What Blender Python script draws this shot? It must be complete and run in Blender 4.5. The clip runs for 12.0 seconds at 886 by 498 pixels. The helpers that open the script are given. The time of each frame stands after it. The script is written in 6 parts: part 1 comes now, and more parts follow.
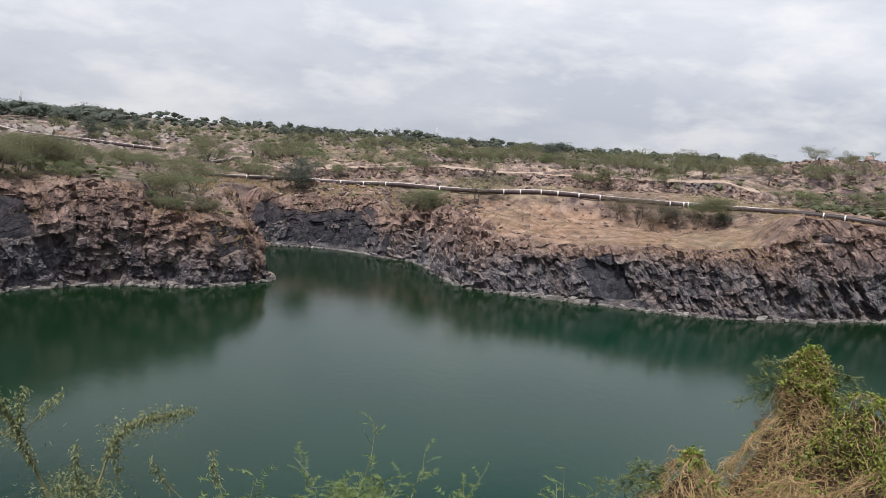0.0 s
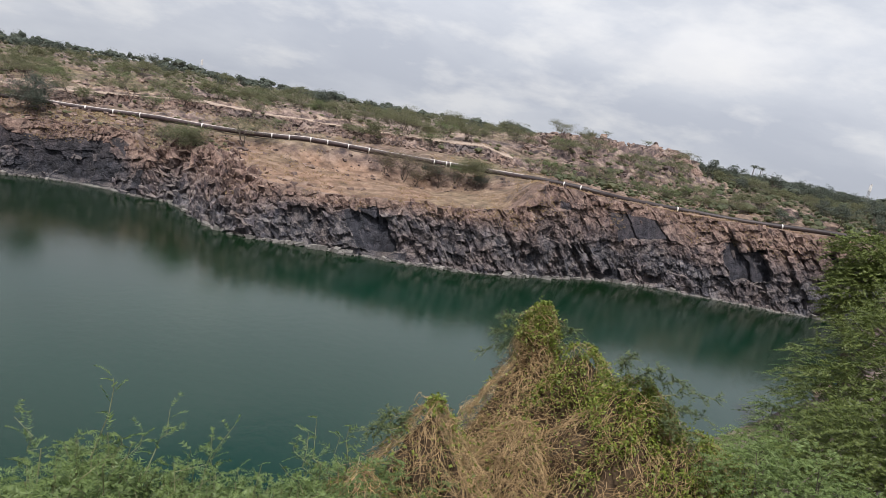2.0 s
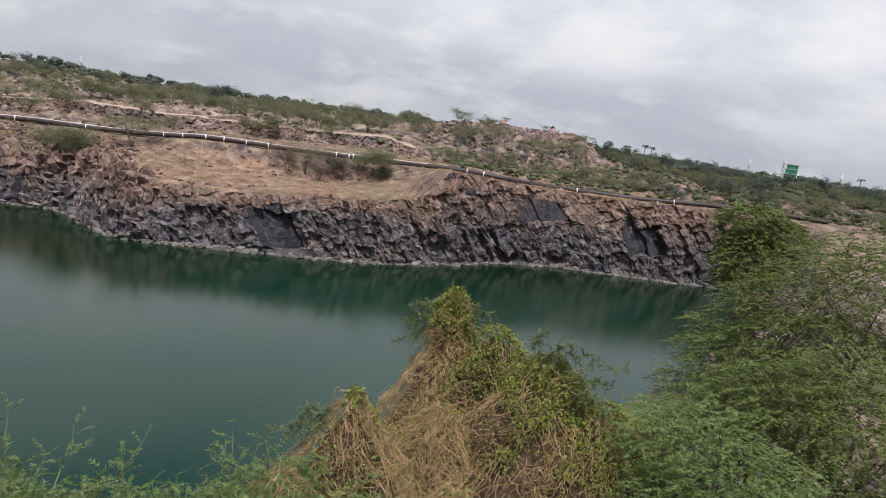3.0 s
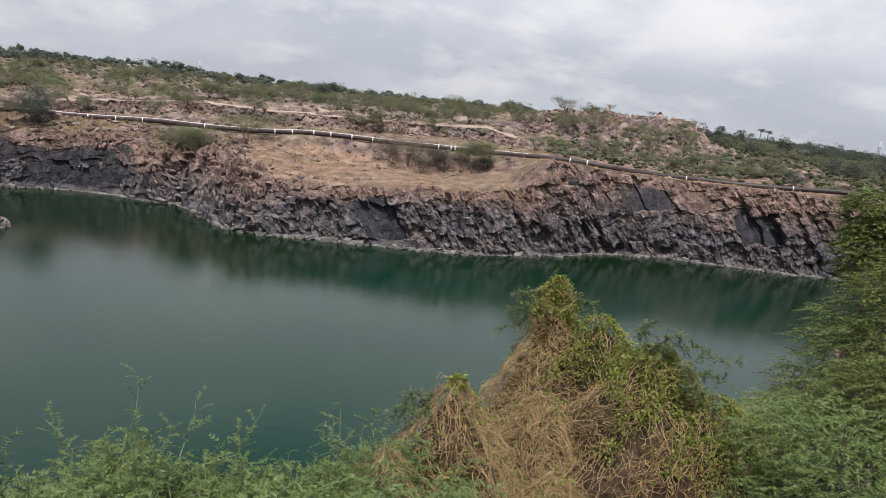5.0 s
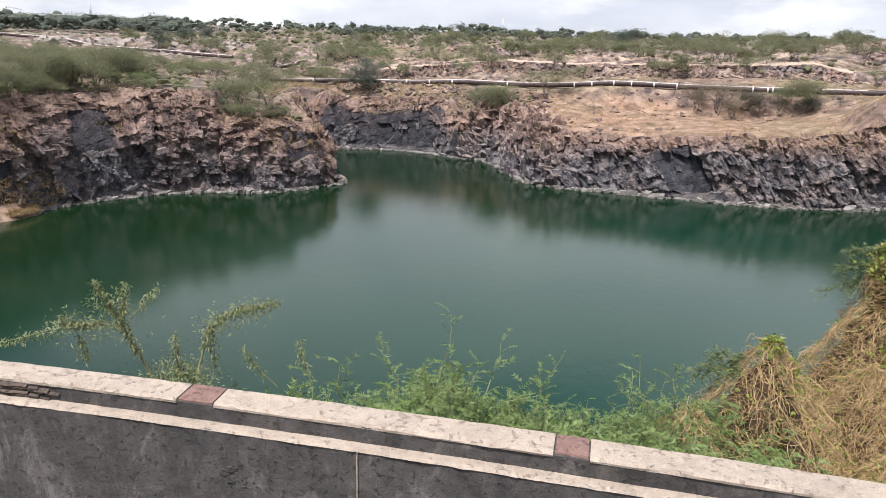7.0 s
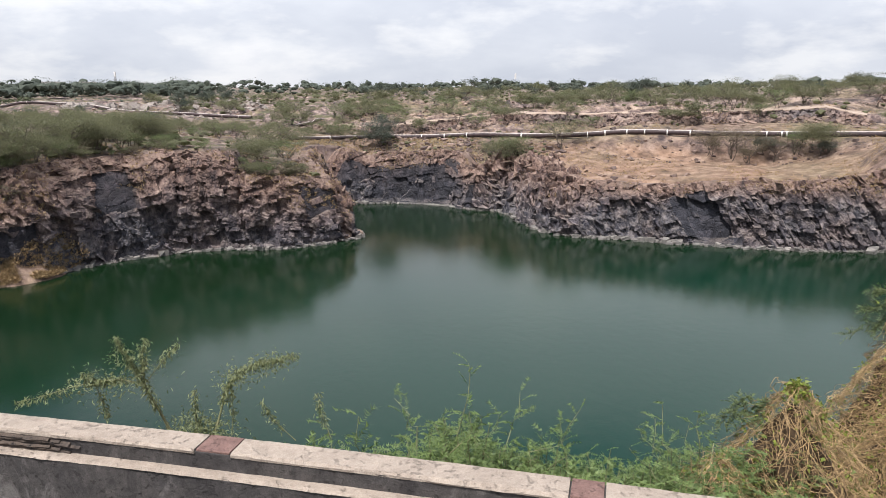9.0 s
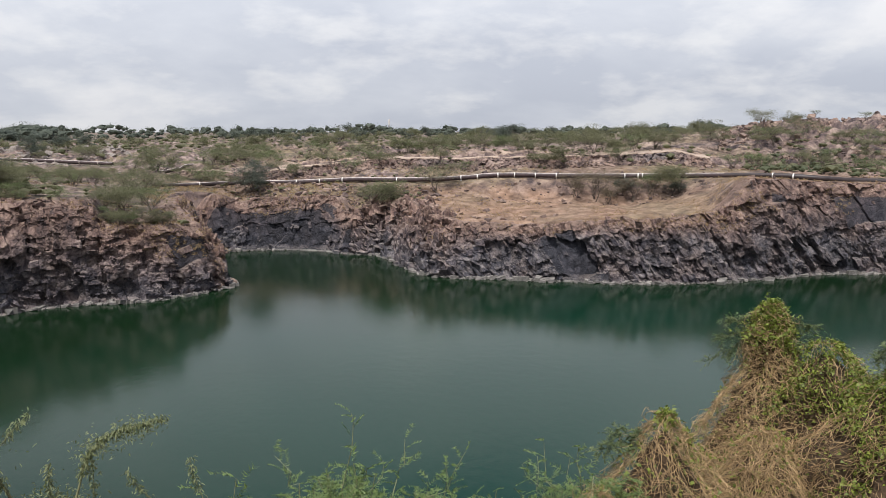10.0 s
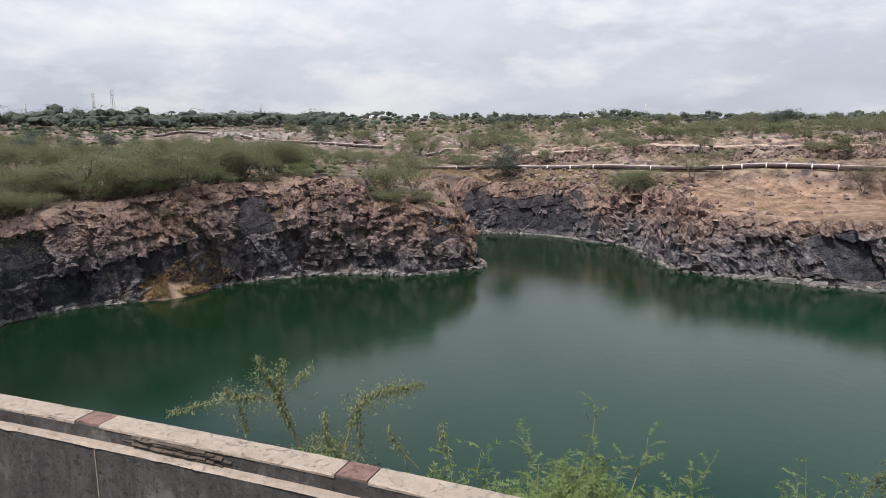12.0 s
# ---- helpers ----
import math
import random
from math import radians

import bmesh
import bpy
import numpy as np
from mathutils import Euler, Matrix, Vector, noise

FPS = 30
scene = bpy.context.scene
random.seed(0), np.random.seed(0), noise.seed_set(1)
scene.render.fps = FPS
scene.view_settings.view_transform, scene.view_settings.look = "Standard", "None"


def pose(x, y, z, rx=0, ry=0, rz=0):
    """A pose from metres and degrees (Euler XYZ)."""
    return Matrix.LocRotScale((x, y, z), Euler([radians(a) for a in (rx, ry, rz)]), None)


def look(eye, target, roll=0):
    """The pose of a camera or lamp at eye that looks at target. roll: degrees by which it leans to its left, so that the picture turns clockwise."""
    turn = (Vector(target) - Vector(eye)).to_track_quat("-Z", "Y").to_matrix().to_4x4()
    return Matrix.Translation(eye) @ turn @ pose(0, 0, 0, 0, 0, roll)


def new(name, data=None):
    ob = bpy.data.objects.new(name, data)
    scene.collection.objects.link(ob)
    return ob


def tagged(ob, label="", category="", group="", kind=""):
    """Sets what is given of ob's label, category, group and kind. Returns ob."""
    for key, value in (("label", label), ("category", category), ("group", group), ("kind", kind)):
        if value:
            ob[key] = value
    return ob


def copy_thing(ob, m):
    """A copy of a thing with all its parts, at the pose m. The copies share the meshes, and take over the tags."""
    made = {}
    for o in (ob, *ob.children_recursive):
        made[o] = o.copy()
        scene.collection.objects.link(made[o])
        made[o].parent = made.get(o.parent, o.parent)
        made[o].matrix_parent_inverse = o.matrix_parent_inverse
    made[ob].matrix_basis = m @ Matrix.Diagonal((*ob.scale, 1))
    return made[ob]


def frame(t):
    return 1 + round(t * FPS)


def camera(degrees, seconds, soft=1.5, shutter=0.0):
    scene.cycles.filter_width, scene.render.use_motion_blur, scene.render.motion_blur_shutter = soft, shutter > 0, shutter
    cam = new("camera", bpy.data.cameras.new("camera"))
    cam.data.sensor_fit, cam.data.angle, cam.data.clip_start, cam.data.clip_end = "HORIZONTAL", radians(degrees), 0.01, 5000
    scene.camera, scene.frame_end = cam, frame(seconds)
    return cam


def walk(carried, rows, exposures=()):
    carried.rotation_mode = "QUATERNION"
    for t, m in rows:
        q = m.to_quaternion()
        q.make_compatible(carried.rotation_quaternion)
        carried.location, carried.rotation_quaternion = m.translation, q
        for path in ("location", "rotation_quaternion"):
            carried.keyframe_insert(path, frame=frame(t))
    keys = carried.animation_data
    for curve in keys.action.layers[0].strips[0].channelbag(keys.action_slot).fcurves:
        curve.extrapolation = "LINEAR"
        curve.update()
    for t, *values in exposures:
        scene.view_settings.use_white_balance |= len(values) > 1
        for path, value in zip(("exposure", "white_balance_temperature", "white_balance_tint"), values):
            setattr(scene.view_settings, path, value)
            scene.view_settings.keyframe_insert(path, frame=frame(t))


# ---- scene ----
cam = camera(64.26, 12.0, soft=0.55)
# seconds, x, y, z, pitch, lean, yaw of the hand-held camera at the lookout
PATH = [
    (0.0, 0.005, 0.022, 22.040, -8.75, -4.45, -0.13),
    (0.5, 0.019, 0.017, 22.080, -10.95, -7.08, -7.35),
    (1.0, 0.007, 0.007, 22.024, -12.87, -11.76, -19.32),
    (1.5, 0.022, 0.024, 22.086, -10.78, -11.37, -19.30),
    (2.0, 0.031, 0.014, 22.098, -10.43, -10.69, -18.37),
    (2.5, 0.062, -0.010, 22.086, -9.07, -10.04, -21.27),
    (2.7, -0.005, 0.019, 22.079, -9.74, -9.69, -25.29),
    (4.3, 0.026, -0.007, 22.026, -9.83, -6.95, -27.37),
    (4.5, 0.034, -0.012, 22.022, -10.37, -7.40, -26.37),
    (5.0, 0.010, 0.002, 22.012, -11.65, -6.89, -18.25),
    (5.5, 0.014, 0.031, 22.010, -14.60, -6.11, -10.33),
    (6.0, 0.019, 0.024, 21.964, -14.85, -4.32, -8.44),
    (6.5, -0.014, 0.050, 21.950, -16.11, -2.70, -2.13),
    (7.0, -0.029, 0.034, 21.945, -17.15, -1.62, 5.03),
    (7.2, -0.034, 0.024, 21.938, -16.71, -1.54, 5.89),
    (8.8, 0.024, -0.031, 21.952, -13.56, -1.52, 9.05),
    (9.0, 0.012, -0.031, 21.942, -12.96, 0.10, 6.10),
    (9.5, -0.022, 0.010, 21.978, -9.39, -0.78, -3.41),
    (10.0, 0.005, 0.005, 21.962, -9.43, 0.02, -3.91),
    (10.5, -0.014, -0.002, 21.945, -10.66, -2.13, -7.88),
    (11.0, -0.043, 0.007, 21.974, -9.22, -2.88, -4.71),
    (11.5, -0.058, -0.043, 21.964, -7.72, -0.49, 6.98),
    (12.0, -0.067, -0.070, 21.993, -10.53, 0.05, 16.15),
]
# seconds, stops: the clip's own brightening and darkening
LIGHT = [(0.0, -0.10), (1.0, -0.20), (1.5, 0.03), (2.0, -0.17), (2.5, -0.25), (4.5, -0.15), (5.0, -0.17), (5.5, 0.2), (6.0, 0.2), (6.5, 0.42), (7.2, 0.45), (8.8, 0.28), (9.0, 0.2), (9.5, 0.0), (10.5, -0.15), (11.0, -0.15), (11.5, -0.32), (12.0, -0.03)]
walk(cam, [(t, pose(x, y, z, 90 + p, r, w)) for t, x, y, z, p, r, w in PATH], LIGHT)

# ---- sky and sun ----
SUN_BEARING, SUN_HEIGHT = 155.0, 64.0      # degrees: left of straight ahead, above the horizon
world = bpy.data.worlds.new("sky")
scene.world = world
world.use_nodes = True
wn, wl = world.node_tree.nodes, world.node_tree.links
wn.clear()
sky_tex = wn.new("ShaderNodeTexSky")
sky_tex.sky_type, sky_tex.sun_disc = "NISHITA", False
sky_tex.sun_elevation, sky_tex.sun_rotation = radians(SUN_HEIGHT), radians(-SUN_BEARING)
sky_tex.dust_density = 3.0
coord = wn.new("ShaderNodeTexCoord")
split = wn.new("ShaderNodeSeparateXYZ")
wl.new(coord.outputs["Generated"], split.inputs[0])
up = wn.new("ShaderNodeMath"); up.operation = "MAXIMUM"; up.inputs[1].default_value = 0.0
wl.new(split.outputs["Z"], up.inputs[0])
den = wn.new("ShaderNodeMath"); den.operation = "ADD"; den.inputs[1].default_value = 0.42
wl.new(up.outputs[0], den.inputs[0])
flat = wn.new("ShaderNodeVectorMath"); flat.operation = "DIVIDE"
comb = wn.new("ShaderNodeCombineXYZ"); comb.inputs[2].default_value = 1.0
wl.new(den.outputs[0], comb.inputs[0]); wl.new(den.outputs[0], comb.inputs[1])
wl.new(coord.outputs["Generated"], flat.inputs[0]); wl.new(comb.outputs[0], flat.inputs[1])


def cloud_noise(scale, detail, dist, shift):
    mp = wn.new("ShaderNodeMapping"); mp.inputs["Location"].default_value = shift
    mp.inputs["Scale"].default_value = (1, 1, 3.0)
    nz = wn.new("ShaderNodeTexNoise")
    nz.inputs["Scale"].default_value, nz.inputs["Detail"].default_value = scale, detail
    nz.inputs["Distortion"].default_value, nz.inputs["Roughness"].default_value = dist, 0.55
    wl.new(flat.outputs[0], mp.inputs[0]); wl.new(mp.outputs[0], nz.inputs["Vector"])
    return nz


big = cloud_noise(1.5, 7.0, 0.15, (3.1, 0.7, 0))
shade = wn.new("ShaderNodeValToRGB")
e = shade.color_ramp.elements
e[0].position, e[0].color = 0.36, (0.62, 0.66, 0.755, 1)
e[1].position, e[1].color = 0.64, (0.91, 0.92, 0.96, 1)
mid = shade.color_ramp.elements.new(0.52); mid.color = (0.73, 0.765, 0.845, 1)
wl.new(big.outputs[0], shade.inputs[0])
puff = cloud_noise(4.2, 8.0, 0.1, (1.3, 5.7, 0))
puff_ramp = wn.new("ShaderNodeValToRGB")
puff_ramp.color_ramp.elements[0].position, puff_ramp.color_ramp.elements[1].position = 0.50, 0.68
puff_ramp.color_ramp.elements[1].color = (0.55, 0.55, 0.55, 1)
wl.new(puff.outputs[0], puff_ramp.inputs[0])
bright = wn.new("ShaderNodeMix"); bright.data_type = "RGBA"
bright.inputs[7].default_value = (1.0, 1.0, 1.01, 1)
wl.new(puff_ramp.outputs[0], bright.inputs[0]); wl.new(shade.outputs[0], bright.inputs[6])
gap = cloud_noise(0.9, 3.0, 0.2, (7.3, 2.2, 0))
gap_ramp = wn.new("ShaderNodeValToRGB")
gap_ramp.color_ramp.elements[0].position, gap_ramp.color_ramp.elements[1].position = 0.12, 0.24
height_fade = wn.new("ShaderNodeMapRange")
height_fade.inputs[1].default_value, height_fade.inputs[2].default_value = 0.16, 0.55
height_fade.inputs[3].default_value, height_fade.inputs[4].default_value = 0.0, 0.34
wl.new(split.outputs["Z"], height_fade.inputs[0])
cover = wn.new("ShaderNodeMath"); cover.operation = "SUBTRACT"
wl.new(gap.outputs[0], cover.inputs[0]); wl.new(height_fade.outputs[0], cover.inputs[1])
wl.new(cover.outputs[0], gap_ramp.inputs[0])
cloud_bg = wn.new("ShaderNodeBackground")
horizon = wn.new("ShaderNodeMapRange")
horizon.inputs[1].default_value, horizon.inputs[2].default_value = 0.0, 0.16
horizon.inputs[3].default_value, horizon.inputs[4].default_value = 0.84, 1.08
wl.new(split.outputs["Z"], horizon.inputs[0]); wl.new(horizon.outputs[0], cloud_bg.inputs[1])
sky_bg = wn.new("ShaderNodeBackground"); sky_bg.inputs[1].default_value = 0.14
wl.new(sky_tex.outputs[0], sky_bg.inputs[0])
wl.new(bright.outputs[2], cloud_bg.inputs[0])
mix_sky = wn.new("ShaderNodeMixShader")
wl.new(gap_ramp.outputs[0], mix_sky.inputs[0])
wl.new(sky_bg.outputs[0], mix_sky.inputs[1]); wl.new(cloud_bg.outputs[0], mix_sky.inputs[2])
world_out = wn.new("ShaderNodeOutputWorld")
wl.new(mix_sky.outputs[0], world_out.inputs[0])

sun = new("sun", bpy.data.lights.new("sun", "SUN"))
sun.data.energy, sun.data.angle, sun.data.color = 5.0, radians(1.0), (1.0, 0.965, 0.935)
sun.matrix_world = look(
    (0, 0, 80), (-math.sin(radians(-SUN_BEARING)) * math.cos(radians(SUN_HEIGHT)), -math.cos(radians(SUN_BEARING)) * math.cos(radians(SUN_HEIGHT)), 80 - math.sin(radians(SUN_HEIGHT))))


# ---- helpers for meshes and materials ----
def mesh_of(name, verts, faces, smooth=False):
    me = bpy.data.meshes.new(name)
    verts = np.asarray(verts, dtype=np.float32).reshape(-1, 3)
    faces = np.asarray(faces, dtype=np.int32)
    k = faces.shape[1]
    me.vertices.add(len(verts)); me.vertices.foreach_set("co", verts.ravel())
    me.loops.add(faces.size); me.loops.foreach_set("vertex_index", faces.ravel())
    me.polygons.add(len(faces))
    me.polygons.foreach_set("loop_start", np.arange(0, faces.size, k, dtype=np.int32))
    me.polygons.foreach_set("use_smooth", np.full(len(faces), smooth))
    me.update(calc_edges=True); me.validate()
    return me


def part(name, data, material, parent, label=""):
    """One mesh object under a thing; data is a bmesh or a mesh."""
    if isinstance(data, bmesh.types.BMesh):
        me = bpy.data.meshes.new(name); data.to_mesh(me); data.free()
    else:
        me = data
    if material and not me.materials:
        me.materials.append(material)
    ob = new(name, me)
    ob.parent = parent
    return tagged(ob, label) if label else ob


def thing(name, label, category, group="", kind="", at=(0, 0, 0)):
    ob = new(name)
    ob.location = at
    return tagged(ob, label, category, group, kind)


def attr(me, name, values):
    a = me.attributes.new(name, "FLOAT", "POINT")
    a.data.foreach_set("value", np.asarray(values, dtype=np.float32))


class Mat:
    """A small node-material builder."""
    def __init__(self, name, rough=0.8, metal=0.0):
        self.m = bpy.data.materials.new(name); self.m.use_nodes = True
        self.n, self.l = self.m.node_tree.nodes, self.m.node_tree.links
        self.b = self.n["Principled BSDF"]
        self.b.inputs["Roughness"].default_value, self.b.inputs["Metallic"].default_value = rough, metal
        self.geo = self.n.new("ShaderNodeNewGeometry")
        self.tc = self.n.new("ShaderNodeTexCoord")
        self.pos = self.geo.outputs["Position"]

    def noise(self, scale, detail=5.0, rough=0.6, dist=0.0, vec=None, stretch=None):
        nz = self.n.new("ShaderNodeTexNoise")
        nz.inputs["Scale"].default_value, nz.inputs["Detail"].default_value = scale, detail
        nz.inputs["Roughness"].default_value, nz.inputs["Distortion"].default_value = rough, dist
        v = vec or self.pos
        if stretch:
            mp = self.n.new("ShaderNodeMapping"); mp.inputs["Rotation"].default_value = [radians(a) for a in stretch[1]]
            mp.inputs["Scale"].default_value = stretch[0]
            self.l.new(v, mp.inputs[0]); v = mp.outputs[0]
        self.l.new(v, nz.inputs["Vector"])
        return nz.outputs[0]

    def voronoi(self, scale, feature="DISTANCE_TO_EDGE", stretch=None, out="Distance"):
        nz = self.n.new("ShaderNodeTexVoronoi"); nz.feature = feature
        nz.inputs["Scale"].default_value = scale
        v = self.pos
        if stretch:
            mp = self.n.new("ShaderNodeMapping"); mp.inputs["Rotation"].default_value = [radians(a) for a in stretch[1]]
            mp.inputs["Scale"].default_value = stretch[0]
            self.l.new(v, mp.inputs[0]); v = mp.outputs[0]
        self.l.new(v, nz.inputs["Vector"])
        return nz.outputs[out]

    def ramp(self, value, stops):
        r = self.n.new("ShaderNodeValToRGB")
        el = r.color_ramp.elements
        while len(el) < len(stops):
            el.new(0.5)
        for x, (p, c) in zip(el, stops):
            x.position = p
            x.color = (*c, 1) if isinstance(c, tuple) else (c, c, c, 1)
        self.l.new(value, r.inputs[0])
        return r.outputs[0]

    def mix(self, fac, a, b, mode="MIX"):
        x = self.n.new("ShaderNodeMix"); x.data_type, x.blend_type = "RGBA", mode
        for i, v in ((0, fac), (6, a), (7, b)):
            sock = x.inputs[i]
            if isinstance(v, (int, float)):
                sock.default_value = v if i == 0 else (v, v, v, 1)
            elif isinstance(v, tuple):
                sock.default_value = (*v, 1)
            else:
                self.l.new(v, sock)
        return x.outputs[2]

    def math(self, op, a, b=0.0, clamp=False):
        x = self.n.new("ShaderNodeMath"); x.operation = op; x.use_clamp = clamp
        for sock, v in ((x.inputs[0], a), (x.inputs[1], b)):
            if isinstance(v, (int, float)):
                sock.default_value = v
            else:
                self.l.new(v, sock)
        return x.outputs[0]

    def attribute(self, name):
        a = self.n.new("ShaderNodeAttribute"); a.attribute_name = name
        return a.outputs["Fac"]

    def axis(self, vec, k):
        s = self.n.new("ShaderNodeSeparateXYZ"); self.l.new(vec, s.inputs[0])
        return s.outputs[k]

    def random(self):
        return self.n.new("ShaderNodeObjectInfo").outputs["Random"]

    def island(self):
        return self.geo.outputs["Random Per Island"]

    def done(self, colour=None, rough=None, bump=None, strength=0.4, distance=0.05):
        if colour is not None:
            if isinstance(colour, tuple):
                self.b.inputs["Base Color"].default_value = (*colour, 1)
            else:
                self.l.new(colour, self.b.inputs["Base Color"])
        if rough is not None:
            self.l.new(rough, self.b.inputs["Roughness"])
        if bump is not None:
            bp = self.n.new("ShaderNodeBump")
            bp.inputs["Strength"].default_value, bp.inputs["Distance"].default_value = strength, distance
            self.l.new(bump, bp.inputs["Height"]); self.l.new(bp.outputs[0], self.b.inputs["Normal"])
        return self.m


# ---- materials ----
def make_rock():
    k = Mat("basalt_rock", 0.75)
    lean = ((1.0, 1.0, 0.75), (0, 22, 0))
    n1 = k.noise(0.16, 5, 0.6, 0.3)
    n2 = k.noise(0.9, 6, 0.65, 0.4, stretch=lean)
    n3 = k.noise(6.0, 5, 0.7)
    grey = k.ramp(n2, [(0.36, (0.020, 0.021, 0.032)), (0.50, (0.080, 0.076, 0.090)), (0.66, (0.235, 0.208, 0.208))])
    brown = k.ramp(n2, [(0.36, (0.050, 0.032, 0.032)), (0.50, (0.185, 0.115, 0.095)), (0.66, (0.38, 0.258, 0.203))])
    warm = k.math("ADD", k.attribute("weathered"), k.ramp(n1, [(0.42, -0.25), (0.68, 0.35)]), clamp=True)
    c = k.mix(warm, grey, brown)
    c = k.mix(0.55, c, k.ramp(n3, [(0.25, 0.35), (0.75, 0.85)]), "SOFT_LIGHT")
    c = k.mix(k.math("MULTIPLY", k.attribute("sheer_dark"), 0.92), c, k.ramp(n2, [(0.35, (0.012, 0.014, 0.022)), (0.65, (0.040, 0.041, 0.058))]))
    # upward faces paler: the lit tops of blocks put into the colour
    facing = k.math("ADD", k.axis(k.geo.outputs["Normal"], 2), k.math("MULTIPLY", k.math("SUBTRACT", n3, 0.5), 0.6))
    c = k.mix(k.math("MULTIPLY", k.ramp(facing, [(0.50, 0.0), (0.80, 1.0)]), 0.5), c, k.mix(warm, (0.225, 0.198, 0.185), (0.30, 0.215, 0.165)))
    tone = k.math("ADD", k.math("MULTIPLY", k.axis(k.voronoi(0.75, "F1", lean, "Color"), 0), 0.55), k.math("MULTIPLY", k.math("FRACT", k.math("ADD", k.island(), k.random())), 0.45))
    blocks = k.mix(0.8, c, k.ramp(tone, [(0.1, 0.25), (0.9, 0.80)]), "SOFT_LIGHT")
    z = k.axis(k.pos, 2)
    edge = k.math("ADD", z, k.math("MULTIPLY", k.noise(0.5, 4), -1.0))
    ring = k.ramp(k.math("ADD", k.math("MULTIPLY", edge, 0.5), 0.5), [(0.33, 1.0), (0.38, 0.0)])
    ring = k.math("MULTIPLY", ring, k.ramp(k.noise(0.35, 4, 0.6), [(0.42, 0.05), (0.62, 0.7)]))
    c = k.mix(ring, blocks, (0.33, 0.315, 0.285))
    crack = k.voronoi(1.1, "DISTANCE_TO_EDGE", lean)
    h = k.math("ADD", k.math("MULTIPLY", k.ramp(crack, [(0.0, 0.0), (0.06, 1.0)]), 0.22), k.math("ADD", n2, k.math("MULTIPLY", n3, 0.5)))
    return k.done(c, bump=h, strength=0.9, distance=0.5)


def make_soil():
    k = Mat("dry_stony_soil", 0.95)
    n1, n2, n3 = k.noise(0.035, 5, 0.55, 0.4), k.noise(0.45, 6, 0.62, 0.3), k.noise(5.0, 5, 0.7)
    earth = k.ramp(n2, [(0.32, (0.085, 0.055, 0.042)), (0.50, (0.195, 0.130, 0.097)), (0.68, (0.33, 0.24, 0.185))])
    grass = k.ramp(n2, [(0.32, (0.075, 0.060, 0.036)), (0.50, (0.165, 0.125, 0.077)), (0.68, (0.29, 0.225, 0.145))])
    rock = k.ramp(n2, [(0.36, (0.038, 0.029, 0.032)), (0.50, (0.150, 0.107, 0.098)), (0.64, (0.35, 0.265, 0.230))])
    scrub = k.ramp(n2, [(0.30, (0.035, 0.040, 0.020)), (0.55, (0.085, 0.082, 0.042)), (0.78, (0.19, 0.155, 0.09))])
    c = k.mix(k.ramp(n1, [(0.42, 0.0), (0.56, 1.0)]), earth, grass)
    c = k.mix(k.math("MULTIPLY", k.attribute("scrub"), k.ramp(k.noise(0.09, 5, 0.65), [(0.38, 0.0), (0.56, 1.0)])), c, scrub)
    c = k.mix(k.math("MULTIPLY", k.attribute("rocky"), k.ramp(k.noise(0.5, 5, 0.7), [(0.36, 0.2), (0.55, 1.0)])), c, rock)
    stony = k.math("MULTIPLY", k.attribute("scrub"), k.ramp(k.noise(0.16, 6, 0.65, 0.6), [(0.44, 0.0), (0.56, 1.0)]))
    c = k.mix(stony, c, rock)
    steep = k.axis(k.geo.outputs["Normal"], 2)
    s2 = k.math("ADD", steep, k.math("MULTIPLY", k.math("SUBTRACT", n2, 0.5), 0.7))
    c = k.mix(k.math("MULTIPLY", k.ramp(s2, [(0.66, 1.0), (0.90, 0.0)]), k.math("SUBTRACT", 1.0, k.attribute("bare"), clamp=True)), c, rock)
    c = k.mix(k.attribute("bare"), c, k.ramp(n2, [(0.32, (0.11, 0.066, 0.044)), (0.5, (0.225, 0.139, 0.093)), (0.68, (0.35, 0.236, 0.168))]))
    c = k.mix(k.math("MULTIPLY", k.attribute("track"), 0.85), c, k.ramp(n2, [(0.3, (0.30, 0.225, 0.175)), (0.7, (0.47, 0.375, 0.305))]))
    c = k.mix(0.5, c, k.ramp(n3, [(0.25, 0.30), (0.75, 0.8)]), "SOFT_LIGHT")
    h = k.math("ADD", n2, k.math("MULTIPLY", n3, 0.4))
    return k.done(c, bump=h, strength=0.8, distance=0.5)


def make_water():
    k = Mat("green_water", 0.09)
    k.b.inputs["IOR"].default_value = 1.36
    # cliffs' dark reflection put into the colour near shores, teal in the middle
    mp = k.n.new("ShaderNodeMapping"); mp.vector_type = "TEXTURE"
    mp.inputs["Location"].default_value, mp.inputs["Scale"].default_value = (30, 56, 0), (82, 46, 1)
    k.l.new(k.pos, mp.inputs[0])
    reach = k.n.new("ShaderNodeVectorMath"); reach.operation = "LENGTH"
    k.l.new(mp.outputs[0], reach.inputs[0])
    shore_reflection = k.math("ADD", reach.outputs["Value"], k.math("MULTIPLY", k.math("SUBTRACT", k.noise(0.03, 3, 0.5), 0.5), 0.7))
    c = k.ramp(shore_reflection, [(0.45, (0.0048, 0.0285, 0.0168)), (0.95, (0.0054, 0.0175, 0.0068))])
    h = k.math("ADD", k.noise(1.6, 4, 0.6, stretch=((1, 0.55, 1), (0, 0, 20))), k.math("MULTIPLY", k.noise(6.0, 3, 0.6), 0.35))
    return k.done(c, bump=h, strength=0.12, distance=0.12)


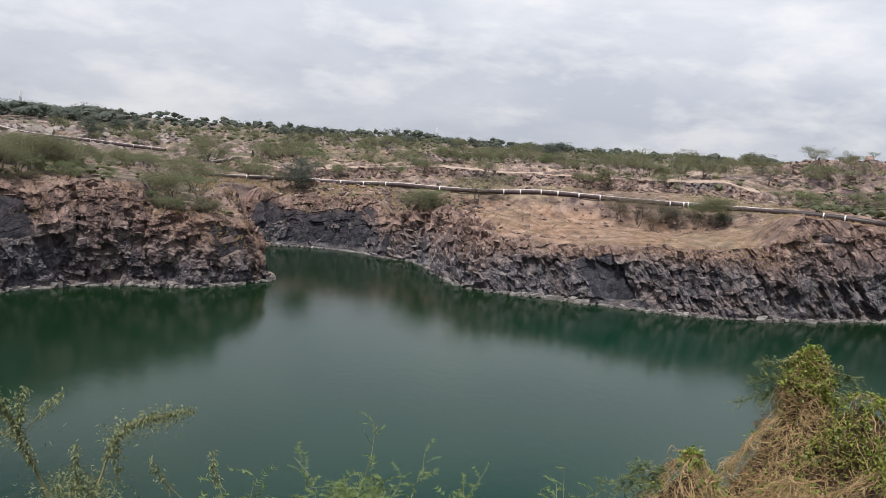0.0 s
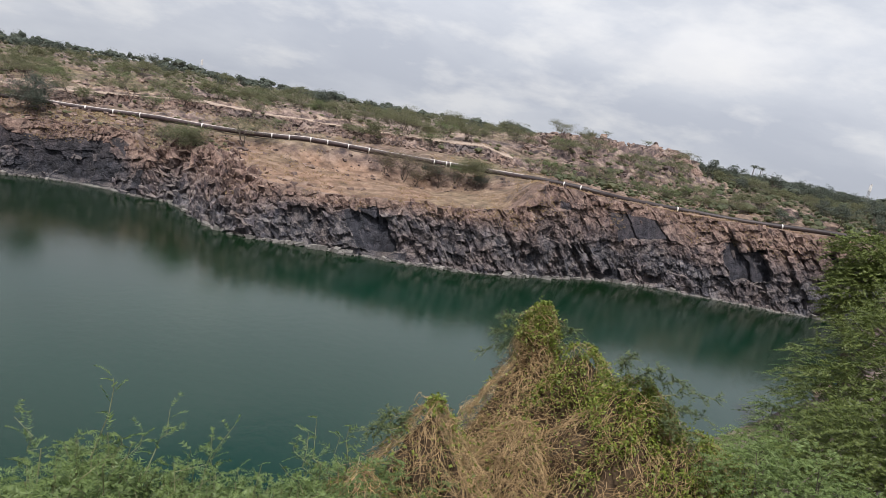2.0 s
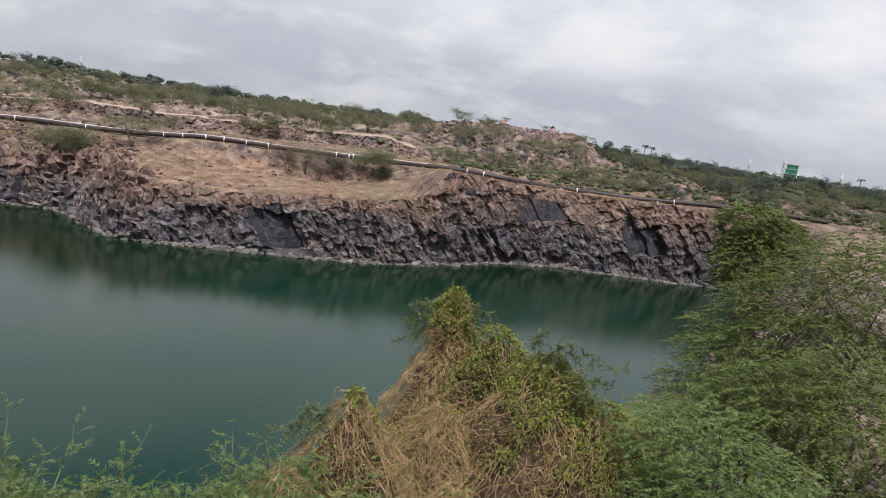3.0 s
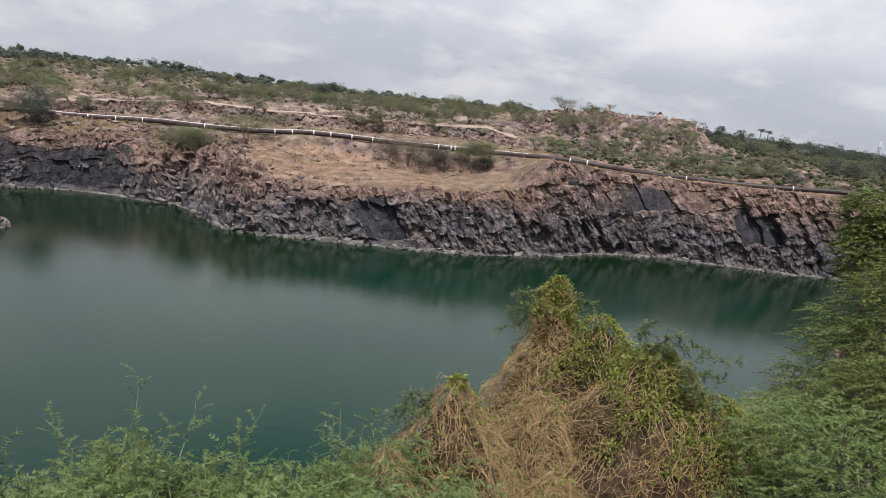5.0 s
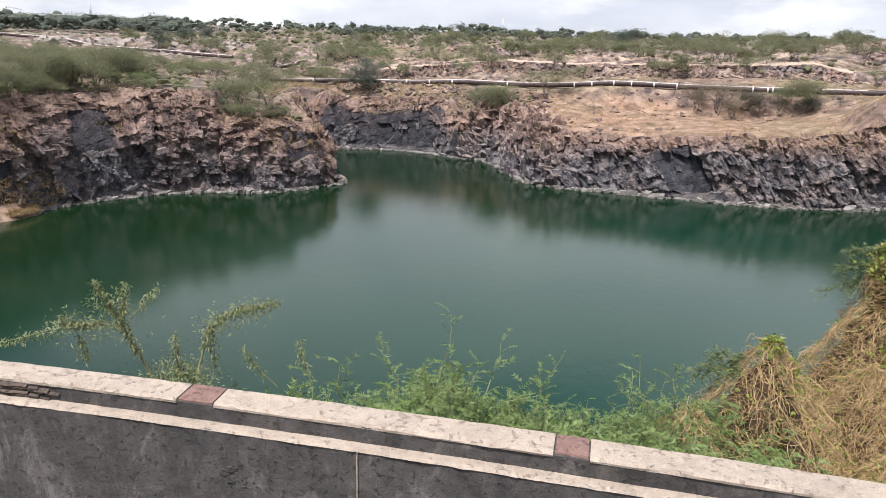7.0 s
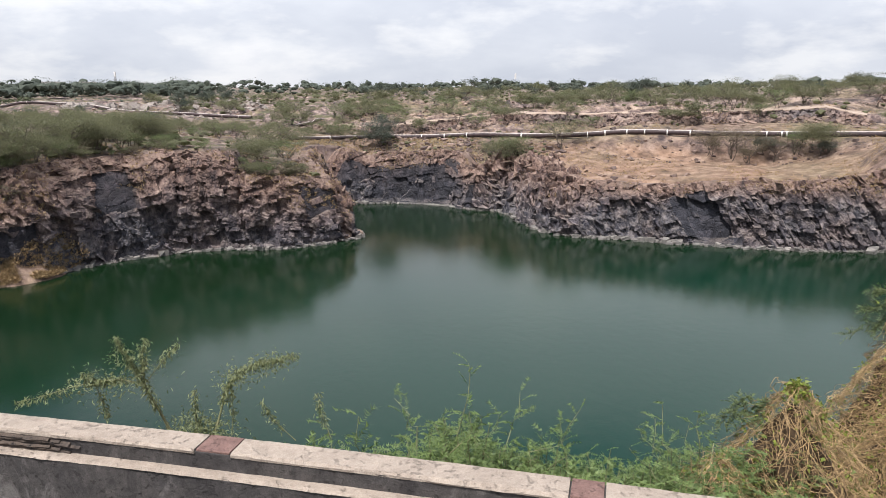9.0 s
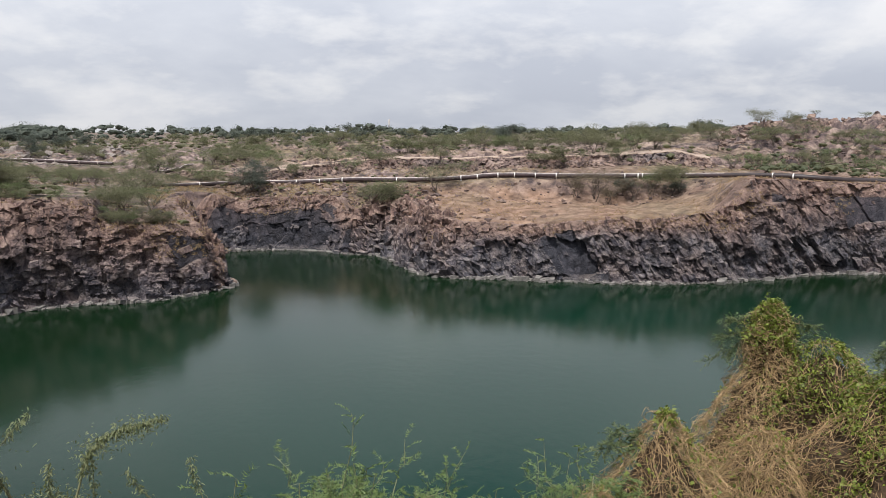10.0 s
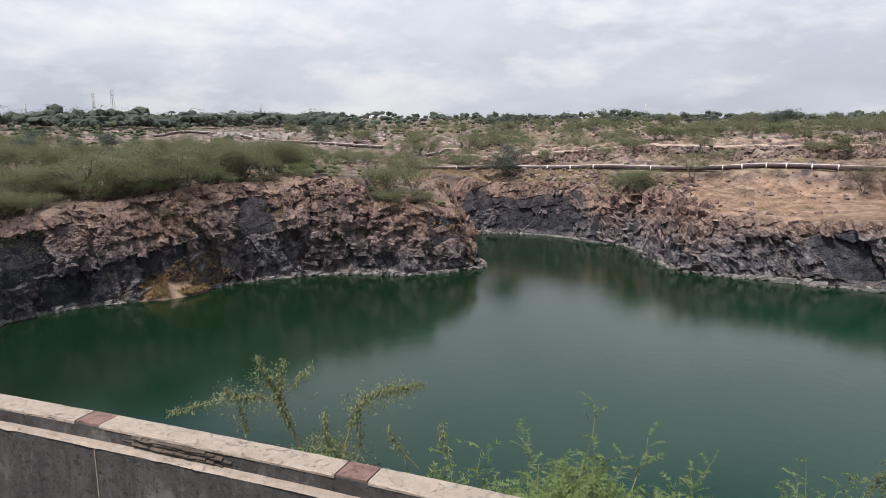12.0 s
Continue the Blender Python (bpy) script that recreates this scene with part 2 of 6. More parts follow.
def make_leaf(name, dark, light, rough=0.55, trans=0.25):
    k = Mat(name, rough)
    r = k.math("ADD", k.math("MULTIPLY", k.island(), 0.7), k.math("MULTIPLY", k.random(), 0.3))
    c = k.ramp(r, [(0.0, dark), (1.0, light)])
    k.done(c)
    tl = k.n.new("ShaderNodeBsdfTranslucent"); k.l.new(c, tl.inputs["Color"])
    mx = k.n.new("ShaderNodeMixShader"); mx.inputs[0].default_value = trans
    k.l.new(k.b.outputs[0], mx.inputs[1]); k.l.new(tl.outputs[0], mx.inputs[2])
    k.l.new(mx.outputs[0], k.n["Material Output"].inputs["Surface"])
    return k.m


def make_bark(name, dark, light):
    k = Mat(name, 0.9)
    n = k.noise(9.0, 5, 0.7, stretch=((1, 1, 0.3), (0, 0, 0)))
    return k.done(k.ramp(n, [(0.3, dark), (0.7, light)]), bump=n, strength=0.5, distance=0.02)


def make_concrete(name, dark, light, streak, pits=0.8):
    """Old concrete: mottled at two scales, with runs of black stain, pits and grit."""
    k = Mat(name, 0.92)
    n1, n2, n3 = k.noise(3.0, 6, 0.7, 0.4), k.noise(22.0, 6, 0.75), k.noise(150.0, 4, 0.7)
    runs = k.noise(7.0, 6, 0.7, 0.3, stretch=((1, 1, 0.12), (0, 0, 0)))
    pock = k.noise(34.0, 4, 0.7)
    c = k.ramp(k.math("ADD", k.math("MULTIPLY", n1, 0.45), k.math("MULTIPLY", n2, 0.55)), [(0.36, dark), (0.64, light)])
    c = k.mix(k.math("MULTIPLY", k.ramp(runs, [(0.48, 0.0), (0.64, 1.0)]), 0.5 * streak), c, (0.022, 0.020, 0.019))
    c = k.mix(k.math("MULTIPLY", k.ramp(pock, [(0.57, 0.0), (0.62, 1.0)]), pits), c, (0.035, 0.029, 0.026))
    stain = k.noise(1.1, 5, 0.6, 0.6)
    c = k.mix(k.math("MULTIPLY", k.ramp(stain, [(0.42, 0.0), (0.62, 1.0)]), 0.55 * streak), c, (0.040, 0.037, 0.040))
    blot = k.noise(5.5, 7, 0.75, 0.5, stretch=((1, 1, 0.55), (0, 0, 0)))
    c = k.mix(k.math("MULTIPLY", k.ramp(blot, [(0.50, 0.0), (0.60, 1.0)]), 0.75 * streak), c, (0.024, 0.021, 0.022))
    c = k.mix(k.math("MULTIPLY", k.ramp(blot, [(0.34, 1.0), (0.44, 0.0)]), 0.6 * streak), c, (0.215, 0.200, 0.188))
    c = k.mix(0.5, c, k.ramp(n3, [(0.35, 0.30), (0.65, 0.72)]), "SOFT_LIGHT")
    h = k.math("SUBTRACT", k.math("ADD", k.math("ADD", n2, n1), k.math("MULTIPLY", n3, 0.5)), k.math("MULTIPLY", k.ramp(pock, [(0.58, 0.0), (0.66, 1.0)]), 0.8))
    return k.done(c, bump=h, strength=0.9, distance=0.012)


def make_plain(name, dark, light, scale=4.0, rough=0.7, metal=0.0, bump=0.2):
    k = Mat(name, rough, metal)
    n = k.noise(scale, 5, 0.65)
    return k.done(k.ramp(n, [(0.3, dark), (0.7, light)]), bump=n, strength=bump, distance=0.02)


def make_rubble():
    """Broken weathered rock, each stone of its own tone."""
    k = Mat("broken_brown_rock", 0.9)
    n = k.noise(1.8, 5, 0.65)
    r = k.math("ADD", k.math("MULTIPLY", k.island(), 0.6), k.math("MULTIPLY", n, 0.4))
    return k.done(k.ramp(r, [(0.12, (0.050, 0.037, 0.038)), (0.45, (0.140, 0.098, 0.085)), (0.85, (0.34, 0.245, 0.195))]), bump=n, strength=0.7, distance=0.15)


def make_toplit_pipe():
    k = Mat("toplit_rust_pipe", 0.65)
    n = k.noise(1.3, 5, 0.65)
    c = k.ramp(n, [(0.3, (0.022, 0.014, 0.016)), (0.7, (0.070, 0.044, 0.045))])
    # the pipe's sunlit top, painted pale on upward faces
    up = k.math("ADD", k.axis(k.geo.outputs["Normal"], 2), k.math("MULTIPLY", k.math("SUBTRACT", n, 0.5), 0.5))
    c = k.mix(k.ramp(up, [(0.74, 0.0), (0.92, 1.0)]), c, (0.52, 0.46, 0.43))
    return k.done(c, bump=n, strength=0.2, distance=0.02)


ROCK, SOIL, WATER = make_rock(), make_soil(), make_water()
SHRUB_LEAF = make_leaf("dusty_olive_foliage", (0.120, 0.126, 0.068), (0.220, 0.224, 0.126), 0.7, 0.55)
# leaves greyed and lightened, distance haze put into their colour
WOOD_LEAF = make_leaf("haze_grey_foliage", (0.066, 0.083, 0.066), (0.118, 0.138, 0.105), 0.7, 0.4)
FERN_LEAF = make_leaf("feathery_green_foliage", (0.062, 0.102, 0.026), (0.185, 0.250, 0.076))
BANK_LEAF = make_leaf("olive_green_foliage", (0.048, 0.072, 0.015), (0.160, 0.195, 0.046))
VINE_LEAF = make_leaf("yellow_green_vine_leaves", (0.090, 0.125, 0.014), (0.27, 0.315, 0.050))
DRY_LEAF = make_leaf("brown_half_dry_foliage", (0.100, 0.078, 0.052), (0.175, 0.150, 0.095), 0.8, 0.3)
SCRUB_LEAF = make_leaf("light_green_scrub_foliage", (0.078, 0.094, 0.050), (0.148, 0.166, 0.088), 0.7, 0.45)
SAPLING_LEAF = make_leaf("pale_narrow_leaves", (0.085, 0.112, 0.045), (0.25, 0.27, 0.13), 0.6, 0.3)
GREY_LEAF = make_leaf("grey_green_foliage", (0.080, 0.108, 0.042), (0.180, 0.222, 0.092), 0.6, 0.35)
DRY_VINE = make_leaf("dry_tan_vines", (0.085, 0.052, 0.026), (0.50, 0.345, 0.175), 0.8, 0.1)
CORE_SHADE = make_plain("vine_core_shade", (0.030, 0.019, 0.010), (0.095, 0.060, 0.032), 14.0, 0.95)
BARK = make_bark("grey_brown_bark", (0.055, 0.042, 0.035), (0.16, 0.13, 0.105))
DARK_WOOD = make_bark("dark_upright_wood", (0.018, 0.014, 0.013), (0.060, 0.048, 0.042))
STEM = make_bark("pale_green_stem", (0.10, 0.11, 0.05), (0.28, 0.27, 0.15))
# one concrete: sunlit tops put into COPING, front shade besides stains into FACE
COPING = make_concrete("weathered_sunlit_coping", (0.275, 0.224, 0.184), (0.420, 0.350, 0.290), 0.0, 0.05)
FACE = make_concrete("stained_shaded_concrete", (0.034, 0.031, 0.030), (0.122, 0.108, 0.100), 0.8, 0.9)
ERODED = make_concrete("crumbling_brown_mortar", (0.055, 0.040, 0.032), (0.19, 0.14, 0.105), 0.5, 0.9)
RUBBLE = make_rubble()
SHORE = make_plain("water_worn_grey_rock", (0.085, 0.080, 0.078), (0.27, 0.25, 0.228), 1.2, 0.85, 0.0, 0.8)
SPOIL = make_plain("pale_spoil_rock", (0.13, 0.112, 0.102), (0.34, 0.295, 0.262), 1.5, 0.9, 0.0, 0.8)
RED = make_concrete("worn_red_stone", (0.13, 0.072, 0.062), (0.25, 0.150, 0.128), 0.0, 0.25)
PIPE_DARK = make_plain("dark_rusty_pipe_steel", (0.014, 0.010, 0.011), (0.050, 0.034, 0.033), 1.2, 0.5)
PIPE = make_toplit_pipe()
GRASS = make_leaf("dry_straw_grass", (0.21, 0.140, 0.070), (0.47, 0.345, 0.190), 0.8, 0.2)
PALE = make_plain("pale_pipe_band", (0.55, 0.53, 0.50), (0.78, 0.76, 0.73), 3.0, 0.6)
LINE = make_plain("pale_dusty_pipe", (0.30, 0.26, 0.22), (0.50, 0.44, 0.38), 1.0, 0.6)
ASPHALT = make_plain("dusty_asphalt", (0.04, 0.038, 0.036), (0.09, 0.08, 0.075), 12.0, 0.9)
GREENSHEET = make_plain("green_sheet_metal", (0.02, 0.15, 0.075), (0.04, 0.24, 0.13), 0.6, 0.5)
STEEL = make_plain("grey_mast_steel", (0.22, 0.22, 0.23), (0.36, 0.36, 0.37), 2.0, 0.5)
PLASTER = make_plain("white_plaster", (0.55, 0.54, 0.53), (0.78, 0.77, 0.75), 0.5, 0.8)
GLASS = make_plain("dark_window", (0.02, 0.022, 0.025), (0.05, 0.055, 0.06), 1.0, 0.2)

# ---- the plan of the flooded quarry ----
EYE = 22.0                                   # metres from the water to the lookout's eye
# far shore at the waterline, from the near left corner round the headland and the inner bay to the right end
FAR_SHORE = [(-58, 30), (-64, 44), (-66.5, 57), (-64.5, 63), (-59, 70), (-54.7, 74.5), (-54, 78.5), (-47.5, 86.5), (-41.5, 90), (-33.4, 91.5),
             (-28, 95.5), (-22.9, 101.3), (-26, 107), (-33, 118), (-34, 130), (-24.5, 133.3), (-13.4, 131), (-9, 127), (-3, 126.6), (0.4, 117.8),
             (3, 110), (6.3, 105.3), (14.8, 103.8), (23, 101.4), (31, 99.2), (39, 98.4), (47, 98.2), (57, 100.6), (67, 103.6), (79, 102.8),
             (89, 98.5), (99, 94.2), (107.8, 92.5), (112, 86)]
NEAR_SHORE = [(96, 72), (71, 57), (55, 50), (44, 45), (25, 35), (0, 30), (-25, 24), (-45, 22)]
OUTLINE = np.array(FAR_SHORE + NEAR_SHORE, float)
N_FAR = len(FAR_SHORE)

# the land behind the far shore: bearing to the left of straight ahead, distance, height
CLIFF_TOP = [(75, 80, 10), (49, 91, 10.5), (45, 94, 11.5), (41.3, 95, 12.0), (37.4, 97, 12.8), (34, 99.5, 13.2), (30, 101, 13.3), (26.8, 103, 13.6), (22.6, 102, 13.4), (21.7, 101, 10.0),
             (19.1, 101, 9.5), (15.4, 105, 8.2), (14.5, 106, 5.2), (13.5, 106, 2.4), (12.9, 106, 1.5), (12.5, 137, 6.4), (11.5, 138, 7.0), (7.7, 136, 8.2),
             (4.3, 132, 8.9), (3.2, 131, 6.4), (1.3, 127, 6.0), (-1.4, 114, 7.1), (-3.2, 110, 8.1), (-6.4, 108, 7.9), (-12.3, 106, 7.9), (-15, 107, 8.9),
             (-20.9, 109, 9.2), (-24.5, 112, 9.9), (-25.8, 114, 12.7), (-26.7, 116, 15.0), (-29, 121, 15), (-32, 127, 14.1), (-36.7, 134, 13.7), (-41, 137, 13.7), (-47.8, 143, 14.4), (-53, 146, 14.3), (-75, 150, 14)]
BENCH = [(75, 125, 13), (30, 128, 13.6), (22.6, 128, 13.5), (21.0, 128, 11.2), (15, 130, 10.2), (12.5, 143, 9.3), (7.7, 142, 10.4), (4.6, 140, 10.8), (2.5, 142, 10.9), (0.8, 138, 10.5), (-1.7, 133, 10.4), (-5.4, 132, 10.3),
         (-8.8, 132, 9.3), (-14.8, 131, 9.2), (-18.7, 131, 8.9), (-22.2, 131, 10.5), (-24.6, 129, 12.1), (-27, 125, 14.6), (-32, 130, 14.1), (-38, 139, 13.6), (-53, 149, 14.6), (-75, 160, 15)]
BERM = [(75, 165, 14), (30, 160, 13.0), (18, 152, 11.3), (12, 150, 11.5), (7.7, 148, 11.4), (3.2, 145, 12.0), (-0.3, 140, 12.1), (-5.3, 138, 12.5), (-8.2, 138, 13.3), (-14, 138, 13.1), (-22, 138, 13.4), (-27, 135, 14.1), (-29, 134.5, 14.1),
        (-31.8, 134, 13.8), (-34.4, 138, 13.3), (-39, 142, 13.4), (-43, 144, 13.5), (-49, 150, 14.6), (-75, 170, 15)]
TERRACE = [(75, 200, 15), (30, 200, 13.0), (21, 190, 12.7), (14.4, 170, 13.1), (11, 168, 12.8), (5.9, 168, 14.2), (1.5, 168, 15.5), (-7.4, 168, 15.8), (-11.8, 168, 16.1), (-18, 168, 16.9), (-22, 168, 17.5),
           (-25, 170, 15.8), (-31, 172, 15.4), (-36, 174, 15.6), (-40, 180, 15.2), (-53, 190, 16), (-75, 200, 16)]
HILL = [(75, 345, 16.6), (45, 345, 16.6), (37, 300, 15.2), (32, 285, 15.9), (29, 270, 15.3), (25.7, 250, 15.2), (22, 240, 15.6), (17, 235, 16.6), (12, 235, 16.9), (7.6, 235, 16.2), (1.5, 230, 18.0), (-2, 230, 17.2), (-18, 225, 18.4), (-24, 215, 19.5), (-29, 205, 21.6),
        (-33, 205, 21.6), (-36, 205, 23.2), (-37.5, 205, 22.6), (-39.5, 210, 17.6), (-53, 230, 17.4), (-75, 240, 17)]
# the far pipe across the left-hand slope: bearing, distance, height
UPPER_PIPE = [(52, 345, 17.0), (44.7, 330, 16.3), (41.7, 315, 15.25), (37.9, 285, 15.1), (36.4, 265, 17.6), (34.3, 258, 16.9), (32.5, 250, 16.75), (30.7, 240, 15.1), (28.9, 230, 14.7), (26.2, 215, 14.7), (23.6, 203, 14.4), (20.9, 195, 14.1)]
PLAIN = [(75, 520, 19.0), (0, 470, 19.5), (-30, 450, 19.5), (-45, 430, 18.5), (-75, 430, 18.5)]
ROAD_Z = 19.5


def wall_line(x):
    """The back edge of the parapet, which bends gently towards the road."""
    c = np.clip(x, -7, 7)
    return 2.575 - 0.1346 * x - 0.0099 * (2 * c * x - c * c) - 0.008 * (2 * np.clip(x - 1.3, 0, 2) * (x - 1.3) - np.clip(x - 1.3, 0, 2) ** 2)


def hash3(ix, iy, iz, k):
    v = np.sin(ix * 127.1 + iy * 311.7 + iz * 74.7 + k * 53.3) * 43758.5453
    return v - np.floor(v)


def value_noise(x, y, z=0.0, octaves=4, gain=0.5):
    """Smooth noise about 0, of size 1."""
    total, amp, out = 0.0, 1.0, np.zeros(np.broadcast(x, y, z).shape)
    x, y, z = np.broadcast_arrays(np.asarray(x, float), np.asarray(y, float), np.asarray(z, float))
    for o in range(octaves):
        xi, yi, zi = np.floor(x), np.floor(y), np.floor(z)
        fx, fy, fz = x - xi, y - yi, z - zi
        fx, fy, fz = (f * f * (3 - 2 * f) for f in (fx, fy, fz))
        acc = 0.0
        for a in (0, 1):
            for b in (0, 1):
                for c in (0, 1):
                    w = (fx if a else 1 - fx) * (fy if b else 1 - fy) * (fz if c else 1 - fz)
                    acc = acc + w * hash3(xi + a, yi + b, zi + c, o)
        out = out + amp * (acc * 2 - 1)
        total += amp
        amp *= gain
        x, y, z = x * 2.03 + 17.3, y * 2.03 + 5.1, z * 2.03 + 9.7
    return out / total


def shore(x, y):
    """Distance from the waterline (negative over the water), and whether the near shore is the closest."""
    a, b = OUTLINE, np.roll(OUTLINE, -1, 0)
    best, near = np.full(x.shape, 1e9), np.zeros(x.shape, bool)
    inside = np.zeros(x.shape, bool)
    for i in range(len(a)):
        ex, ey = b[i] - a[i]
        t = np.clip(((x - a[i, 0]) * ex + (y - a[i, 1]) * ey) / (ex * ex + ey * ey), 0, 1)
        d = np.hypot(x - a[i, 0] - t * ex, y - a[i, 1] - t * ey)
        hit = d < best
        best = np.where(hit, d, best)
        near = np.where(hit, i >= N_FAR - 1, near)
        cross = (a[i, 1] > y) != (b[i, 1] > y)
        xi = a[i, 0] + (y - a[i, 1]) / (ey if abs(ey) > 1e-9 else 1e-9) * ex
        inside ^= cross & (x < xi)
    return np.where(inside, -best, best), near


def line_at(line, az):
    rows = np.array(sorted(line))
    return np.interp(az, rows[:, 0], rows[:, 1]), np.interp(az, rows[:, 0], rows[:, 2])


def plateau(x, y):
    """Height of the far land, without the cliff."""
    az, r = np.degrees(np.arctan2(-x, y)), np.hypot(x, y)
    az = az + 0.5 * value_noise(x * 0.07, y * 0.07, 3.3, 2)
    nodes = [line_at(l, az) for l in (CLIFF_TOP, BENCH, BERM, TERRACE, HILL, PLAIN)]
    # a rock step below the terrace
    step = np.interp(az, (-30, -22, 12, 18), (0.6, 1.0, 1.0, 0.4))
    foot_r, foot_z = nodes[3][0] - 5.0, nodes[3][1] - (2.6 + 0.8 * value_noise(x * 0.05, y * 0.05, 6.1, 2)) * step
    nodes.insert(3, (foot_r, np.maximum(foot_z, nodes[2][1] - 0.6)))
    z = nodes[0][1].copy()
    for (r0, z0), (r1, z1) in zip(nodes, nodes[1:]):
        t = np.clip((r - r0) / (r1 - r0), 0, 1)
        z = np.where(r > r0, z0 + (z1 - z0) * (t * 0.6 + 0.4 * t * t * (3 - 2 * t)), z)
    return z


def near_bank(x, y, d):
    beyond = y - wall_line(x)
    b = np.clip(beyond - 0.3, 0, None)
    cap = np.where(beyond > 0.1, (ROAD_Z - 0.25) * (d / np.maximum(d + b, 0.01)) ** 1.1, ROAD_Z)
    far = np.clip((np.hypot(x, y) - 25) / 60, 0, 1)
    side = np.clip((np.degrees(np.arctan2(x, y)) - 48) / 8, 0, 1) * (x > 0)
    cap = np.maximum(cap, side * (15.5 - 1.0 * far) * np.clip(np.hypot(x, y) / 30 - 0.6, 0, 1))
    return np.minimum(cap, 0.95 * d)


def ground_height(x, y, rough=True):
    x, y = np.asarray(x, float), np.asarray(y, float)
    r = np.hypot(x, y)
    d, near = shore(x, y)
    p = plateau(x, y)
    if rough:
        back = np.clip((d - 2) / 10, 0, 1)
        lumps = value_noise(x * 0.055, y * 0.055, 0.5, 4)
        ridged = 1 - np.abs(value_noise(x * 0.11, y * 0.11, 7.7, 4))
        amp = np.clip((r - 153) / 25, 0.10, 1.0)
        p = p + back * amp * (1.6 * lumps + 1.7 * (ridged - 0.75) + 0.7 * np.abs(value_noise(x * 0.28, y * 0.28, 3.9, 3))) * np.clip(1.6 - r / 900, 0.4, 1)
        stony = np.clip((r - line_at(BERM, np.degrees(np.arctan2(-x, y)))[0] - 4) / 10, 0, 1) * np.clip((420 - r) / 150, 0, 1)
        terrace_r = line_at(TERRACE, np.degrees(np.arctan2(-x, y)))[0]
        ledge = np.exp(-((r - terrace_r + 3.0) / 4.0) ** 2) * (np.degrees(np.arctan2(-x, y)) < 18)
        p = p + ledge * (1.0 * (1 - 2.2 * np.abs(value_noise(x * 0.3, y * 0.3, 1.5, 3))) + 0.8 * value_noise(x * 0.9, y * 0.9, 3.1, 2))
        p = p + stony * (1.15 * (1 - 2.4 * np.abs(value_noise(x * 0.23, y * 0.23, 5.5, 4))) + 0.6 * value_noise(x * 0.6, y * 0.6, 5.9, 3)) * np.clip(0.6 + value_noise(x * 0.04, y * 0.04, 9.1, 2) * 1.6, 0.05, 1)
        foot = np.clip((d - 6) / 5, 0, 1) * np.clip((150 - r) / 8, 0, 1)
        p = p + foot * (0.5 * value_noise(x * 0.2, y * 0.2, 2.7, 4) + 0.14 * value_noise(x * 0.9, y * 0.9, 4.7, 3))
        crag = np.exp(-((np.degrees(np.arctan2(-x, y)) + 31.5) / 6.5) ** 2) * np.exp(-((r - 208) / 30) ** 2)
        p = p + crag * (5.5 * (1 - np.abs(value_noise(x * 0.14, y * 0.14, 2.2, 4)) * 2) - 2.0 + 1.2 * value_noise(x * 0.5, y * 0.5, 2.9, 3))
        # a levelled bed under the far pipe
        az0 = np.degrees(np.arctan2(-x, y))
        bed_r, bed_z = line_at(UPPER_PIPE, az0)
        bed = np.exp(-(np.clip(np.abs(r - bed_r) - 2, 0, None) / np.where(r < bed_r, 9.0, 5.0)) ** 2) * np.clip((az0 - 19) / 2, 0, 1) * (az0 < 54)
        p = p * (1 - bed) + (bed_z - 0.85) * bed + 0.25 * bed * value_noise(x * 0.5, y * 0.5, 6.4, 3)
        p = p + 0.10 * value_noise(x * 0.6, y * 0.6, 1.1, 3) * np.clip((d - 1) / 3, 0, 1)
    t = np.clip((d - 4.4) / 1.6, 0, 1)
    zf = -4 + (p + 4) * t * t * (3 - 2 * t)
    zn = np.where(d > 0, near_bank(x, y, d), np.maximum(-4, d * 1.2))
    behind = (y < 14) | near
    az = np.degrees(np.arctan2(-x, y))
    right = np.clip((-az - 53) / 3, 0, 1) * np.clip((r - 95) / 20, 0, 1)
    return np.where(behind, np.where(d > 0, zn * (1 - right) + np.maximum(zn, p) * right, zn), zf)


